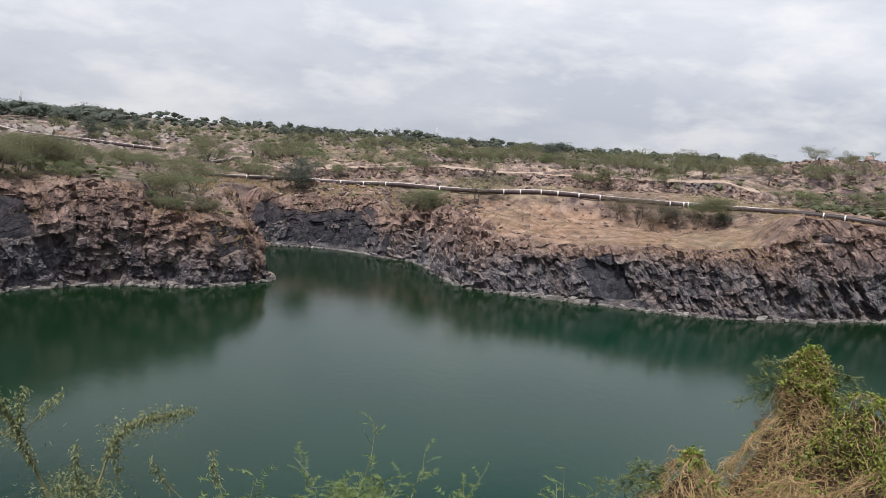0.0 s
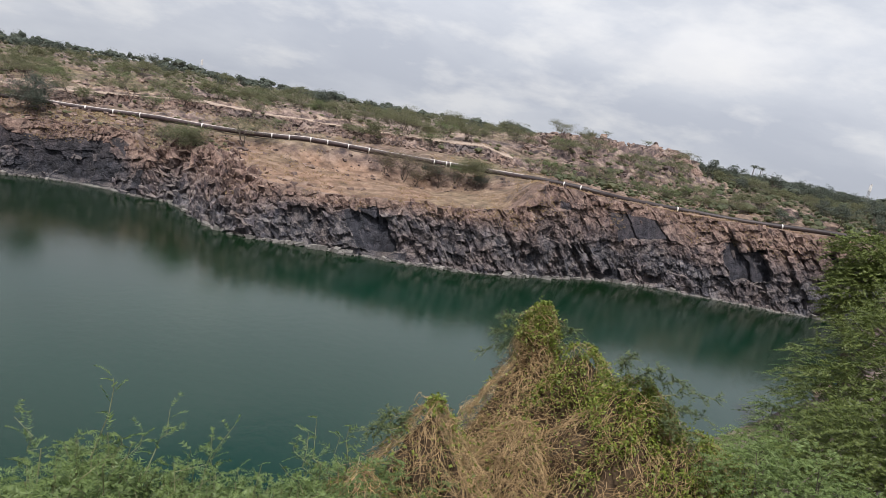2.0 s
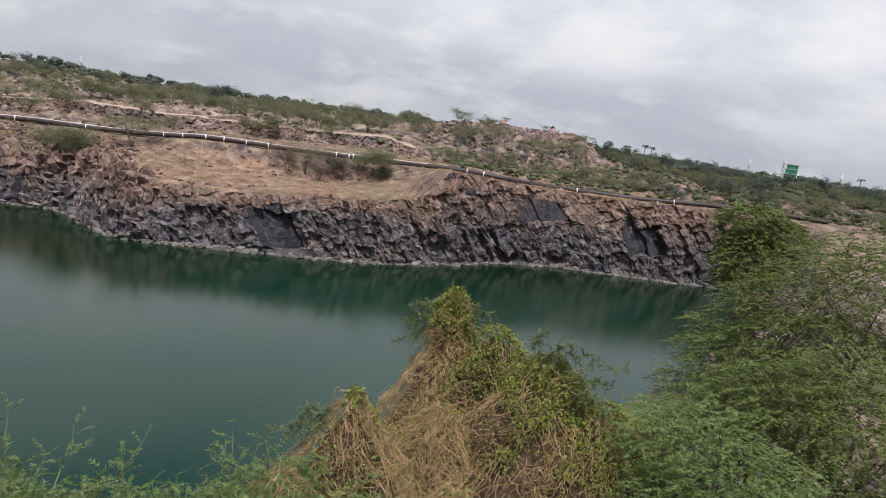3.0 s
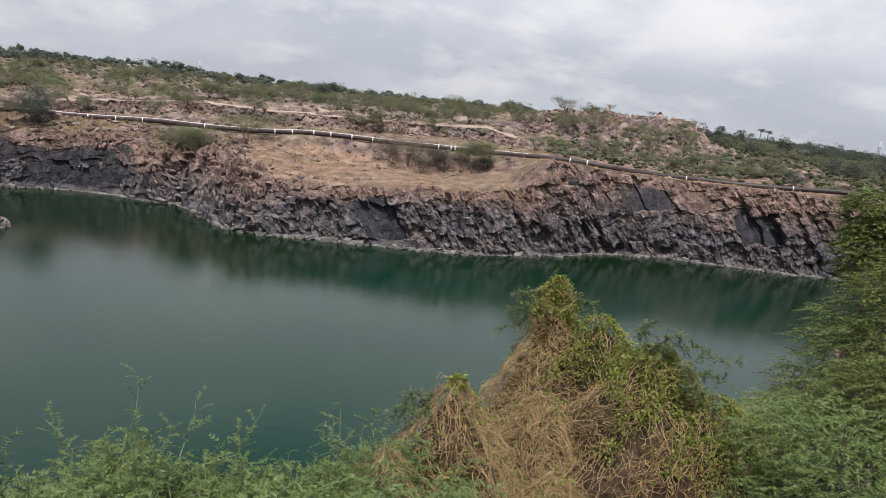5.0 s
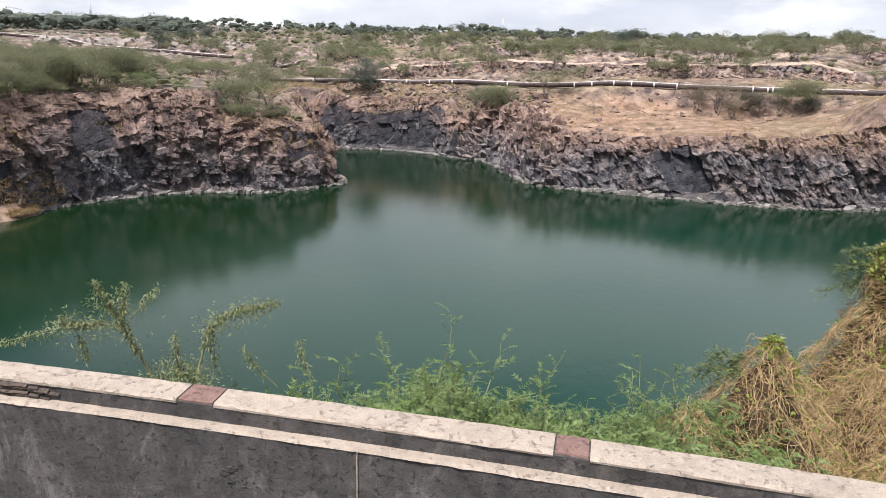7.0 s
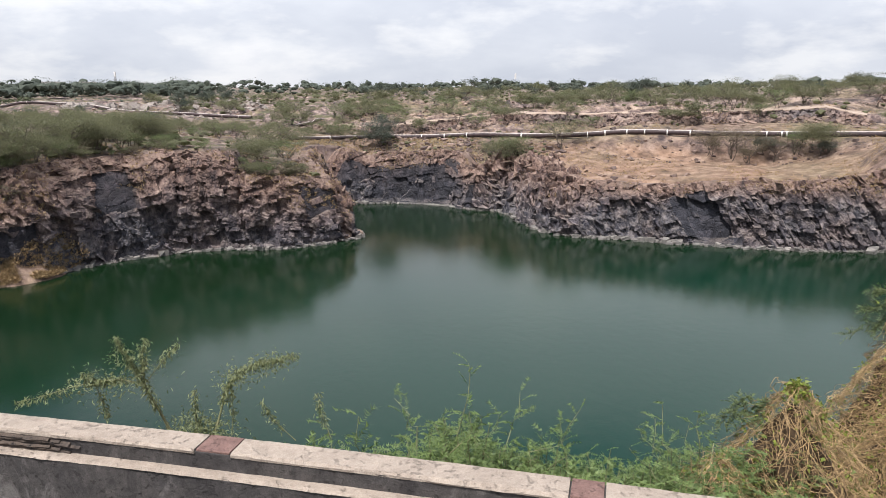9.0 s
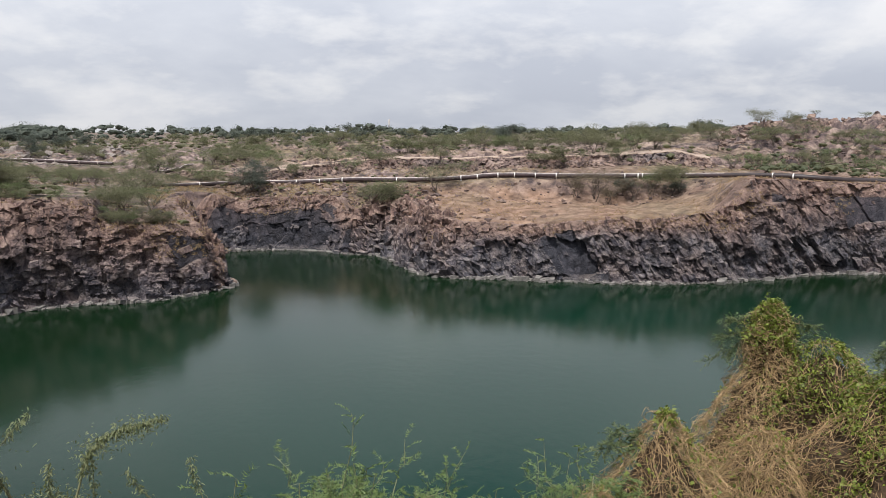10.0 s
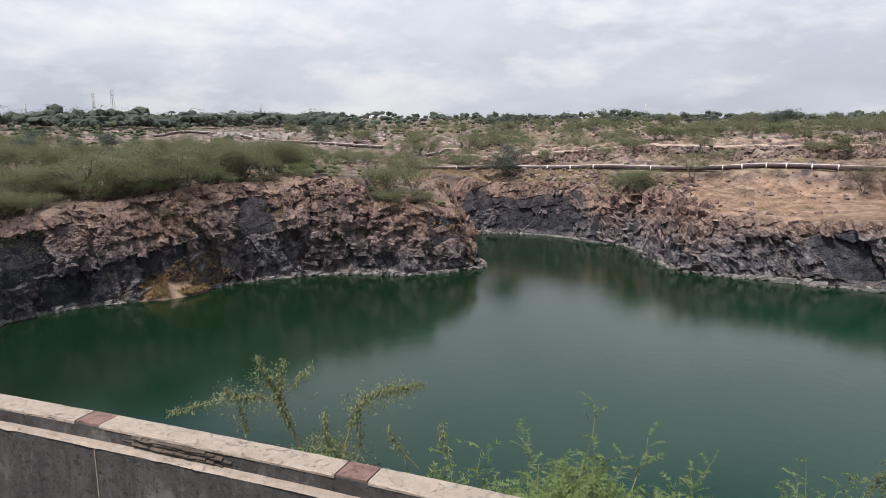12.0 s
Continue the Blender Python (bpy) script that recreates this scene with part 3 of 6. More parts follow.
def polar_ground():
    az = np.concatenate([np.arange(-180, -66, 4.0), np.arange(-66, 62, 0.2), np.arange(62, 180, 4.0)])
    rr = np.concatenate([np.concatenate([[0.01], np.arange(0.6, 5.9, 0.6)]), np.arange(6, 83.5, 1.3), np.arange(84, 190, 0.62), np.arange(190, 330, 1.6),
                         np.geomspace(330, 4200, 60)])
    a, r = np.meshgrid(np.radians(az), rr, indexing="ij")
    x, y = -np.sin(a) * r, np.cos(a) * r
    z = ground_height(x.ravel(), y.ravel()).reshape(x.shape)
    na, nr = x.shape
    idx = np.arange(na * nr).reshape(na, nr)
    i0, i1 = idx, np.roll(idx, -1, 0)
    f = np.stack([i0[:, :-1], i0[:, 1:], i1[:, 1:], i1[:, :-1]], -1).reshape(-1, 4)
    v = np.stack([x, y, z], -1).reshape(-1, 3)
    me = mesh_of("ground", v, f, True)
    bearing = np.degrees(np.arctan2(-v[:, 0], v[:, 1])); dist = np.hypot(v[:, 0], v[:, 1])
    r_b, _ = line_at(BENCH, bearing)
    bench = (bearing < 0.5) & (bearing > -26.5)
    bare = np.where(bench, np.clip((r_b + 4.5 - dist) / 2.5, 0, 1), 0) + np.where((bearing < -26.5) & (bearing > -50), np.clip((line_at(BERM, bearing)[0] - 0.3 - dist) / 1.5, 0, 1) * 0.9, 0)
    bare = bare * np.clip(0.75 + 0.9 * value_noise(v[:, 0] * 0.25, v[:, 1] * 0.25, 4.4, 3), 0, 1)
    bare = bare * (dist > 98) * np.where((bearing < -18.5) & (bearing > -27), 0.55, 1.0)
    track = np.exp(-((dist - line_at(TERRACE, bearing)[0] - 1.2) / 1.3) ** 2) * (bearing < 16) * (bearing > -24)
    attr(me, "bare", np.clip(np.maximum(bare, track), 0, 1))
    rocky = np.exp(-((dist - line_at(TERRACE, bearing)[0] + 3.0) / 4.0) ** 2) * (bearing < 18)
    rocky = np.maximum(rocky, np.exp(-((bearing + 31.5) / 7) ** 2) * np.exp(-((dist - 206) / 26) ** 2))
    bench_back = np.exp(-((dist - line_at(BENCH, bearing)[0] - 2.5) / 2.6) ** 2) * (bearing < 3) * (bearing > -25) * 0.8
    rocky = np.maximum(rocky, bench_back)
    rocky = np.maximum(rocky, np.clip(value_noise(v[:, 0] * 0.035, v[:, 1] * 0.035, 9.9, 3) * 2.2, 0, 1) * (dist > 142) * (dist < 330))
    attr(me, "rocky", np.clip(rocky, 0, 1)); attr(me, "track", np.clip(track * 1.2, 0, 1))
    me.polygons.foreach_set("use_smooth", np.repeat(np.ones(1, bool), len(f)) & (dist[f[:, 0]] < 128))
    attr(me, "scrub", np.clip(np.clip((dist - 150) / 120, 0.1, 1) + (dist < 70) + 0.75 * (bearing > 14) * (dist > 90), 0, 1))
    return me


ground = new("ground", polar_ground())
ground.data.materials.append(SOIL)
tagged(ground, "tan stony earth and dry grass round the quarry", "ground", kind="structure")


def water_sheet():
    me = mesh_of("water", [(-90, 5, 0), (130, 5, 0), (130, 150, 0), (-90, 150, 0)], [(0, 1, 2, 3)])
    return me


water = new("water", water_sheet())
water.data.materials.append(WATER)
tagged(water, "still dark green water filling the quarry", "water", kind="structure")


def shore_line(step):
    """The far shore, rounded and cut into even steps: points and outward directions."""
    p = np.array(FAR_SHORE, float)
    for _ in range(2):
        q = np.empty((2 * len(p) - 2, 2))
        q[0::2], q[1::2] = p[:-1] * 0.8 + p[1:] * 0.2, p[:-1] * 0.2 + p[1:] * 0.8
        p = np.vstack([p[:1], q, p[-1:]])
    s = np.concatenate([[0], np.cumsum(np.hypot(*np.diff(p, axis=0).T))])
    t = np.arange(0, s[-1], step)
    pts = np.stack([np.interp(t, s, p[:, 0]), np.interp(t, s, p[:, 1])], 1)
    tan = np.gradient(pts, axis=0)
    k = max(3, int(3.0 / step)) | 1
    tan = np.stack([np.convolve(np.pad(tan[:, i], k // 2, mode="edge"), np.ones(k) / k, "valid") for i in (0, 1)], 1)
    tan /= np.linalg.norm(tan, axis=1)[:, None]
    return t, pts, np.stack([-tan[:, 1], tan[:, 0]], 1)


def blocks(u, v, w, h, seed):
    """Jointed blocks in uneven courses: two random values of each block, and the place in it."""
    v = v + 0.30 * h * value_noise(u * 0.25 / w, 0.7 + seed, 0.0, 2)
    row = np.floor(v / h)
    u = u * (0.75 + 0.6 * hash3(row, seed, 1, 7)) + hash3(row, seed, 2, 7) * 31.0 * w
    u = u + 0.35 * w * value_noise(u / w, row * 3.7, 0.0, 1)
    col = np.floor(u / w)
    return hash3(col, row, seed, 1), hash3(col, row, seed, 2), u / w - col, v / h - row


def rock_face():
    """The far cliffs: one sheet of jointed planes, and the angular blocks that stand out of it."""
    step, rows, lip = 0.125, 96, 6
    s, base, out = shore_line(step)
    n, m = len(s), rows + lip
    inland = base + out * 6.6
    top = np.maximum(ground_height(inland[:, 0], inland[:, 1]), 0.8)
    top = np.convolve(np.pad(top, 5, mode="edge"), np.ones(11) / 11, "valid") + 0.30 * value_noise(s * 0.5, 0.3, 0.1, 3)
    tip = int(np.argmin(np.hypot(base[:, 0] + 22.9, base[:, 1] - 101.3)))
    left = np.arange(n) < tip
    bay = ~left & (base[:, 0] < -8.5)
    # the slope of tumbled rock between the bay's head and the right-hand cliff
    tumble = np.where(left, 0, np.interp(base[:, 0], (-9, -5, 3, 8, 13), (0, 1, 1, 0.5, 0)))
    brown = np.where(left, 0.62, np.interp(base[:, 0], (-10, 6, 14, 44, 52, 80), (0.48, 0.58, 0.18, 0.18, 0.52, 0.45)))
    brown = brown * (1 + 0.6 * value_noise(s * 0.12, 3.3, 0.0, 3))
    gentle = np.where(left, 0.20, np.clip(brown * 1.2, 0.15, 0.5))
    shoulder = np.where(left, np.interp(base[:, 0], (-66, -58, -45, -40, -33, -28), (1.0, 1.2, 1.0, 0.35, 0.2, 0.5)), 0)
    # the headland's lower half is undercut, to an uneven height
    under = np.where(left, np.interp(base[:, 0], (-62, -56, -36, -31, -27), (0.7, 0.7, 0.7, 0.4, 0.0)), 0) * np.clip(0.75 + 0.9 * value_noise(s * 0.07, 6.2, 0.0, 2), 0.1, 1.2)
    edge = 0.55 + 0.22 * value_noise(s * 0.10, 2.6, 0.0, 2)
    v, wea = [], []
    for j in range(m):
        k = min(j / rows, 1.0)
        z = -1.2 + (top + 1.2) * k
        rise = np.clip(z / np.maximum(top, 1), 0, 1)
        lean = 0.5 + np.where(left, 0.7, 1.3) * rise + (0.7 + 1.8 * gentle) * np.clip((rise - 1 + gentle) / gentle, 0, 1) ** 2 - 0.5 * np.exp(-np.clip(z, 0, None) / 0.3)
        lean = lean + shoulder * 1.7 * np.clip((rise - 0.52) / 0.48, 0, 1) + tumble * 2.6 * rise + under * np.clip(1 - np.abs(rise - 0.06) / edge, 0, 1)
        if j > rows:
            lean = lean + (j - rows) * 0.75
            z = z - 0.03 * (j - rows) ** 2
        v.append(np.stack([base[:, 0] + out[:, 0] * lean, base[:, 1] + out[:, 1] * lean, z], 1))
        wea.append(np.clip(1.15 - (top - z) / (0.8 + brown * top), 0, 1))
    flat, wea = np.array(v).reshape(-1, 3), np.array(wea).ravel()
    nrm = np.tile(out, (m, 1))
    along, zz = np.tile(s, m), flat[:, 2].copy()
    dip = np.tile(np.where(left, 0.14, np.where(bay, 0.05, 0.55)), m)
    wob = 0.9 * value_noise(flat[:, 0] * 0.3, flat[:, 1] * 0.3, zz * 0.3, 3)
    a1, b1, u1, v1 = blocks(along + dip * zz + 2 * wob, zz - 0.12 * along + 1.5 * wob, 5.2, 5.6, 22.0)
    a2, b2, u2, v2 = blocks(along + dip * 1.1 * zz + wob, zz - 0.22 * along + 0.9 * wob, 2.0, 1.9, 3.0)
    a3, b3, u3, v3 = blocks(along + dip * 0.8 * zz - wob, zz + 0.16 * along + wob, 0.85, 0.75, 8.0)
    a4, b4, u4, v4 = blocks(along + dip * zz + wob, zz - 0.15 * along, 0.42, 0.40, 17.0)
    # smooth sheer planes of darker colour, and the head of the bay
    high = np.tile(top, m)
    sheer = (a1 > 0.76) & ~np.tile(tumble > 0.25, m) & ~np.tile((base[:, 0] > 42) & (base[:, 0] < 58), m) & (zz < 0.86 * high)
    calm = np.where(sheer, 0.16, 1.0)
    calm = np.where(np.tile(bay, m) & (zz < high * (0.66 + 0.3 * value_noise(along * 0.12, 4.2, 0.0, 2))), np.where(b1 > 0.45, 0.22, 0.8), calm)
    rough = np.tile(1 - 0.6 * tumble, m) * (0.72 + 0.5 * value_noise(along * 0.06, zz * 0.10, 5.0, 2))
    disp = np.tile(np.where(bay, 0.4, 1.0), m) * ((a1 - 0.5) * 1.0 + (u1 - 0.5) * (b1 - 0.5) * 3.4) + (v1 - 0.5) * np.tile(np.where(bay, 0.0, 0.25), m)
    disp += calm * rough * ((a2 - 0.5) * 1.05 + (u2 - 0.5) * (b2 - 0.5) * 2.2 + (v2 - 0.5) * (a2 + 0.1) * 0.75)
    disp += calm * rough * ((a3 - 0.5) * 0.30 + (u3 - 0.5) * (b3 - 0.5) * 0.50 + (v3 - 0.5) * (b3 - 0.1) * 0.25)
    disp += np.sqrt(calm) * ((a4 - 0.5) * 0.07 + (u4 - 0.5) * (b4 - 0.5) * 0.13)
    disp += 0.8 * value_noise(along * 0.09, zz * 0.06, 2.0, 3)
    fade = np.clip((m - 1 - np.repeat(np.arange(m), n)) / 9, 0, 1)
    toe = np.clip(zz / 1.0, 0.4, 1)
    flat[:, :2] += nrm * (disp * fade * toe)[:, None]
    flat[:, 2] += (0.10 * (a3 - 0.5) + 0.22 * (a2 - 0.5)) * fade * (zz > 0.3)
    idx = np.arange(m * n).reshape(m, n)
    f = np.stack([idx[:-1, :-1], idx[1:, :-1], idx[1:, 1:], idx[:-1, 1:]], -1).reshape(-1, 4)
    me = mesh_of("rock_face", flat, f, False)
    sheer_dark = np.clip(1.1 - calm, 0, 1)
    attr(me, "weathered", wea)
    attr(me, "sheer_dark", sheer_dark)

    # blocks that stand out of the face, set along its joints
    rng = np.random.default_rng(66)
    corner = np.array([(i, j, k) for i in (-1, 1) for j in (-1, 1) for k in (-1, 1)], float)
    quads = np.array([(0, 1, 3, 2), (4, 6, 7, 5), (0, 4, 5, 1), (2, 3, 7, 6), (0, 2, 6, 4), (1, 5, 7, 3)])
    odds = calm ** 2 * (zz > 0.0) * np.where((zz < high - 0.4) & (fade > 0.99), 1.0, 0.30 * (fade > 0.1)) * (1 + 4.0 * np.tile(tumble, m)) * np.clip(0.75 + 1.1 * value_noise(along * 0.16, zz * 0.22, 8.0, 2), 0.08, 2)
    pick = rng.choice(len(flat), 8600, replace=False, p=odds / odds.sum())
    tan = np.stack([nrm[pick, 1], -nrm[pick, 0], np.zeros(len(pick))], 1)
    face_out = -np.hstack([nrm[pick], np.full((len(pick), 1), -0.15)])
    rise_way = np.array([0, 0, 1.0]) - tan * dip[pick][:, None] + np.hstack([nrm[pick] * 0.12, np.zeros((len(pick), 1))])
    loose = np.tile(tumble, m)[pick][:, None]
    turn = rng.normal(size=(len(pick), 3)) * (0.34 + 0.5 * loose)
    axes = []
    for w, k in ((tan, 0), (rise_way, 1), (face_out, 2)):
        w = w + turn[:, [k]] * np.roll(tan, 1, 1) + rng.normal(size=w.shape) * (0.17 + 0.35 * loose)
        axes.append(w / np.linalg.norm(w, axis=1)[:, None])
    size = 0.17 * (4.8 ** (rng.random(len(pick)) ** 2.3)) * (1 + 0.8 * np.tile(tumble, m)[pick])
    flatness = np.where(np.tile(left, m)[pick], rng.uniform(1.0, 1.9, len(pick)), rng.uniform(0.6, 1.15, len(pick)))
    dims = np.stack([size * flatness, size / flatness * rng.uniform(0.8, 1.1, len(pick)), size * rng.uniform(0.30, 0.62, len(pick)) * (1 + 0.5 * loose[:, 0])], 1)
    c = corner[None] * dims[:, None] * rng.uniform(0.42, 1.0, (len(pick), 8, 3))
    p = flat[pick][:, None] + sum(c[:, :, [k]] * axes[k][:, None] for k in range(3))
    large = np.argsort(-size * (np.hypot(flat[pick, 0], flat[pick, 1]) < 112))[:280]
    single = []
    for q in large:
        me1 = mesh_of("block", p[q], quads)
        attr(me1, "weathered", np.full(8, wea[pick[q]])); attr(me1, "sheer_dark", np.full(8, sheer_dark[pick[q]] * 0.5))
        single.append(me1)
    rest = np.setdiff1d(np.arange(len(pick)), large)
    me2 = mesh_of("cliff_blocks", p[rest].reshape(-1, 3), (quads[None] + 8 * np.arange(len(rest))[:, None, None]).reshape(-1, 4))
    attr(me2, "weathered", np.repeat(wea[pick[rest]], 8))
    attr(me2, "sheer_dark", np.repeat(sheer_dark[pick[rest]] * 0.5, 8))

    # pale blocks along the waterline
    foot = rng.integers(4, n - 4, 1150)
    foot = foot[value_noise(s[foot] * 0.10, 1.7, 0.0, 3) + 0.5 * tumble[foot] > rng.uniform(-0.55, 0.35, len(foot))]
    size = 0.13 * (6.0 ** (rng.random(len(foot)) ** 1.7))
    j = int(rows * 1.25 / 10)
    at = np.array(v).reshape(m, n, 3)[j, foot] + np.hstack([-out[foot] * rng.uniform(-0.1, 0.75, (len(foot), 1)), np.zeros((len(foot), 1))])
    at[:, 2] = rng.uniform(-0.05, 0.28, len(foot))
    c = corner[None] * (size[:, None] * rng.uniform(0.5, 1.1, (len(foot), 3)) * [1.5, 1.0, 0.75])[:, None] * rng.uniform(0.6, 1.0, (len(foot), 8, 3))
    ang = rng.uniform(0, 6.28, len(foot)); ca, sa = np.cos(ang)[:, None], np.sin(ang)[:, None]
    p = np.stack([c[:, :, 0] * ca - c[:, :, 1] * sa, c[:, :, 0] * sa + c[:, :, 1] * ca, c[:, :, 2] + 0.2 * c[:, :, 0]], -1) + at[:, None]
    me3 = mesh_of("shore_blocks", p.reshape(-1, 3), (quads[None] + 8 * np.arange(len(foot))[:, None, None]).reshape(-1, 4))
    return me, me2, me3, single


def terrace_step():
    """The broken rock step under the upper track, with the track's flat edge behind it."""
    az = np.radians(np.arange(-24.5, 16.5, 0.09))
    r, top = line_at(TERRACE, np.degrees(az))
    r = r + 1.2 * value_noise(np.degrees(az) * 0.5, 1.9, 0.0, 3)
    s = np.concatenate([[0], np.cumsum(np.hypot(np.diff(np.sin(az) * r), np.diff(np.cos(az) * r)))])
    foot_z = ground_height(-np.sin(az) * (r - 6.4), np.cos(az) * (r - 6.4)) - 0.5
    top = np.maximum(top + 0.25 + 0.3 * value_noise(s * 0.12, 4.1, 0.0, 3), foot_z + 1.2)
    v, bare = [], []
    for j in range(20):
        k = min(j / 14, 1.0)
        z = foot_z + (top - foot_z) * k
        back = -6.2 + 1.9 * k + max(0, j - 14) * 1.25
        if j > 14:
            z = z + 0.10 * (j - 14) - 0.55 * (j > 18)
        a, b, u, w = blocks(s + 0.2 * z, z - 0.08 * s, 1.1, 0.9, 41.0)
        c, d, e, g = blocks(s - 0.2 * z, z + 0.1 * s, 0.5, 0.45, 47.0)
        rough = 1.0 if j <= 14 else 0.12
        rr = r + back + rough * ((a - 0.5) * 1.1 + (u - 0.5) * (b - 0.5) * 1.2 + (c - 0.5) * 0.5 + 1.2 * value_noise(s * 0.15, z * 0.2, 3.0, 2))
        v.append(np.stack([-np.sin(az) * rr, np.cos(az) * rr, z + rough * 0.2 * (a - 0.5)], 1))
        bare.append(np.full(len(az), 0.0 if j < 14 else 0.85))
    n = len(az)
    idx = np.arange(20 * n).reshape(20, n)
    f = np.stack([idx[:-1, :-1], idx[1:, :-1], idx[1:, 1:], idx[:-1, 1:]], -1).reshape(-1, 4)
    me = mesh_of("terrace_step", np.array(v).reshape(-1, 3), f, False)
    bare = np.concatenate(bare)
    attr(me, "bare", bare); attr(me, "rocky", (bare < 0.5) * 1.0); attr(me, "scrub", np.zeros(len(bare)))
    attr(me, "track", (bare > 0.5) * 1.0)
    attr(me, "weathered", np.clip(0.45 + 0.5 * value_noise(np.tile(s, 20) * 0.08, 1.1, 0.0, 2), 0, 1)); attr(me, "sheer_dark", np.zeros(len(bare)))
    me.materials.append(ROCK); me.materials.append(SOIL)
    me.polygons.foreach_set("material_index", np.repeat(np.arange(19) >= 13, n - 1).astype(np.int32))
    return me


step_face = new("terrace_step", terrace_step())
tagged(step_face, "broken brown rock step below a dusty track", "rock step", kind="structure")
face_mesh, block_mesh, foot_mesh, single_blocks = rock_face()
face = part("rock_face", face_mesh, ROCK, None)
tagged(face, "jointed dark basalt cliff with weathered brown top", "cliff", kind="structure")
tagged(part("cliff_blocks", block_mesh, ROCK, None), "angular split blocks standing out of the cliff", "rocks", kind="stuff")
tagged(part("shore_blocks", foot_mesh, SHORE, None), "pale grey blocks lying along the waterline", "rocks", kind="stuff")

# ---- plant makers ----
def tubes(paths, radii, sides=4):
    """Tapered tubes along the paths (each a list of points); radii: (start, end) for each."""
    vs, fs, n = [], [], 0
    ang = np.arange(sides) * 2 * math.pi / sides
    for pts, (r0, r1) in zip(paths, radii):
        p = np.asarray(pts, float)
        k = len(p)
        t = np.gradient(p, axis=0)
        t /= np.maximum(np.linalg.norm(t, axis=1), 1e-9)[:, None]
        ref = np.where(np.abs(t[:, 2:3]) > 0.9, [[1.0, 0, 0]], [[0, 0, 1.0]])
        a = np.cross(t, ref); a /= np.linalg.norm(a, axis=1)[:, None]
        b = np.cross(t, a)
        r = np.linspace(r0, r1, k)[:, None, None]
        ring = p[:, None] + r * (np.cos(ang)[None, :, None] * a[:, None] + np.sin(ang)[None, :, None] * b[:, None])
        vs.append(ring.reshape(-1, 3))
        i = n + np.arange(k * sides).reshape(k, sides)
        j = np.roll(i, -1, 1)
        fs.append(np.stack([i[:-1], j[:-1], j[1:], i[1:]], -1).reshape(-1, 4))
        n += k * sides
    return np.vstack(vs), np.vstack(fs)


def leaves(pos, way, rng, length, width, droop=0.0, small=False):
    """One pointed leaf for each place, along its way; small ones are single triangles."""
    n = len(pos)
    way = way / np.maximum(np.linalg.norm(way, axis=1), 1e-9)[:, None]
    side = np.cross(way, rng.normal(size=(n, 3)) * 0.6 + [0, 0, 1.0])
    side /= np.maximum(np.linalg.norm(side, axis=1), 1e-9)[:, None]
    ln = length * rng.uniform(0.6, 1.3, (n, 1)); wd = width * rng.uniform(0.7, 1.3, (n, 1))
    if small:
        v = np.stack([pos - side * wd * 0.5, pos + way * ln, pos + side * wd * 0.5], 1).reshape(-1, 3)
        return v, np.arange(3 * n).reshape(-1, 3)
    mid = pos + way * ln * 0.45
    tip = pos + way * ln + np.array([0, 0, -1.0]) * droop * ln
    v = np.stack([pos, mid + side * wd * 0.5, tip, mid - side * wd * 0.5], 1).reshape(-1, 3)
    return v, np.arange(4 * n).reshape(-1, 4)


def join(*sets):
    v, f, n = [], [], 0
    for a, b in sets:
        v.append(a); f.append(b + n); n += len(a)
    return np.vstack(v), np.vstack(f)


def bend(p0, p1, rng, k=5, wob=0.08, lift=0.0):
    p0, p1 = np.asarray(p0, float), np.asarray(p1, float)
    t = np.linspace(0, 1, k)[:, None]
    d = np.linalg.norm(p1 - p0)
    q = p0 + (p1 - p0) * t + rng.normal(size=(k, 3)) * wob * d * np.sin(t * math.pi)
    q[:, 2] += (lift * d * np.sin(t * math.pi))[:, 0]
    return q


def shrub_tree(seed, height, spread, stems, clumps, per, leaf, wide, squash=0.5, low=0.12):
    """Meshes of a thorny many-stemmed tree: limbs and a broken, flattened crown of small leaves."""
    rng = np.random.default_rng(seed)
    paths, radii, tips = [], [], []
    for s in range(stems):
        a = rng.uniform(0, 2 * math.pi); out = spread * rng.uniform(0.25, 0.6)
        fork = np.array([math.cos(a) * out * 0.5, math.sin(a) * out * 0.5, height * rng.uniform(0.3, 0.5)])
        paths.append(bend((rng.normal() * 0.12, rng.normal() * 0.12, -0.25), fork, rng, 4, 0.06)); radii.append((0.018 * height, 0.011 * height))
        for b in range(4):
            a2 = a + rng.uniform(-1.2, 1.2); o2 = spread * rng.uniform(0.45, 0.95)
            end = np.array([math.cos(a2) * o2, math.sin(a2) * o2, height * rng.uniform(0.55, 0.93)])
            paths.append(bend(fork, end, rng, 4, 0.07, 0.08)); radii.append((0.010 * height, 0.004 * height))
            for c in range(3):
                e2 = end + rng.normal(size=3) * [spread * 0.22, spread * 0.22, height * 0.09]
                paths.append(bend(paths[-1 - c][2], e2, rng, 3, 0.08)); radii.append((0.005 * height, 0.002 * height))
                tips.append(e2)
    tips = np.array(tips)
    pick = tips[rng.integers(0, len(tips), clumps)] + rng.normal(size=(clumps, 3)) * [spread * 0.13, spread * 0.13, height * 0.05]
    size = rng.uniform(0.6, 1.3, clumps) * spread * 0.17
    pos = np.repeat(pick, per, 0) + np.clip(rng.normal(size=(clumps * per, 3)), -1.5, 1.5) * np.repeat(size, per)[:, None] * [1, 1, squash]
    pos[:, 2] = np.where(pos[:, 2] < low * height, low * height + np.abs(rng.normal(size=len(pos))) * 0.12 * height, pos[:, 2])
    way = rng.normal(size=(len(pos), 3)) * [1, 1, 0.6]
    return tubes(paths, radii, 3), leaves(pos, way, rng, leaf, wide, 0.1, True)


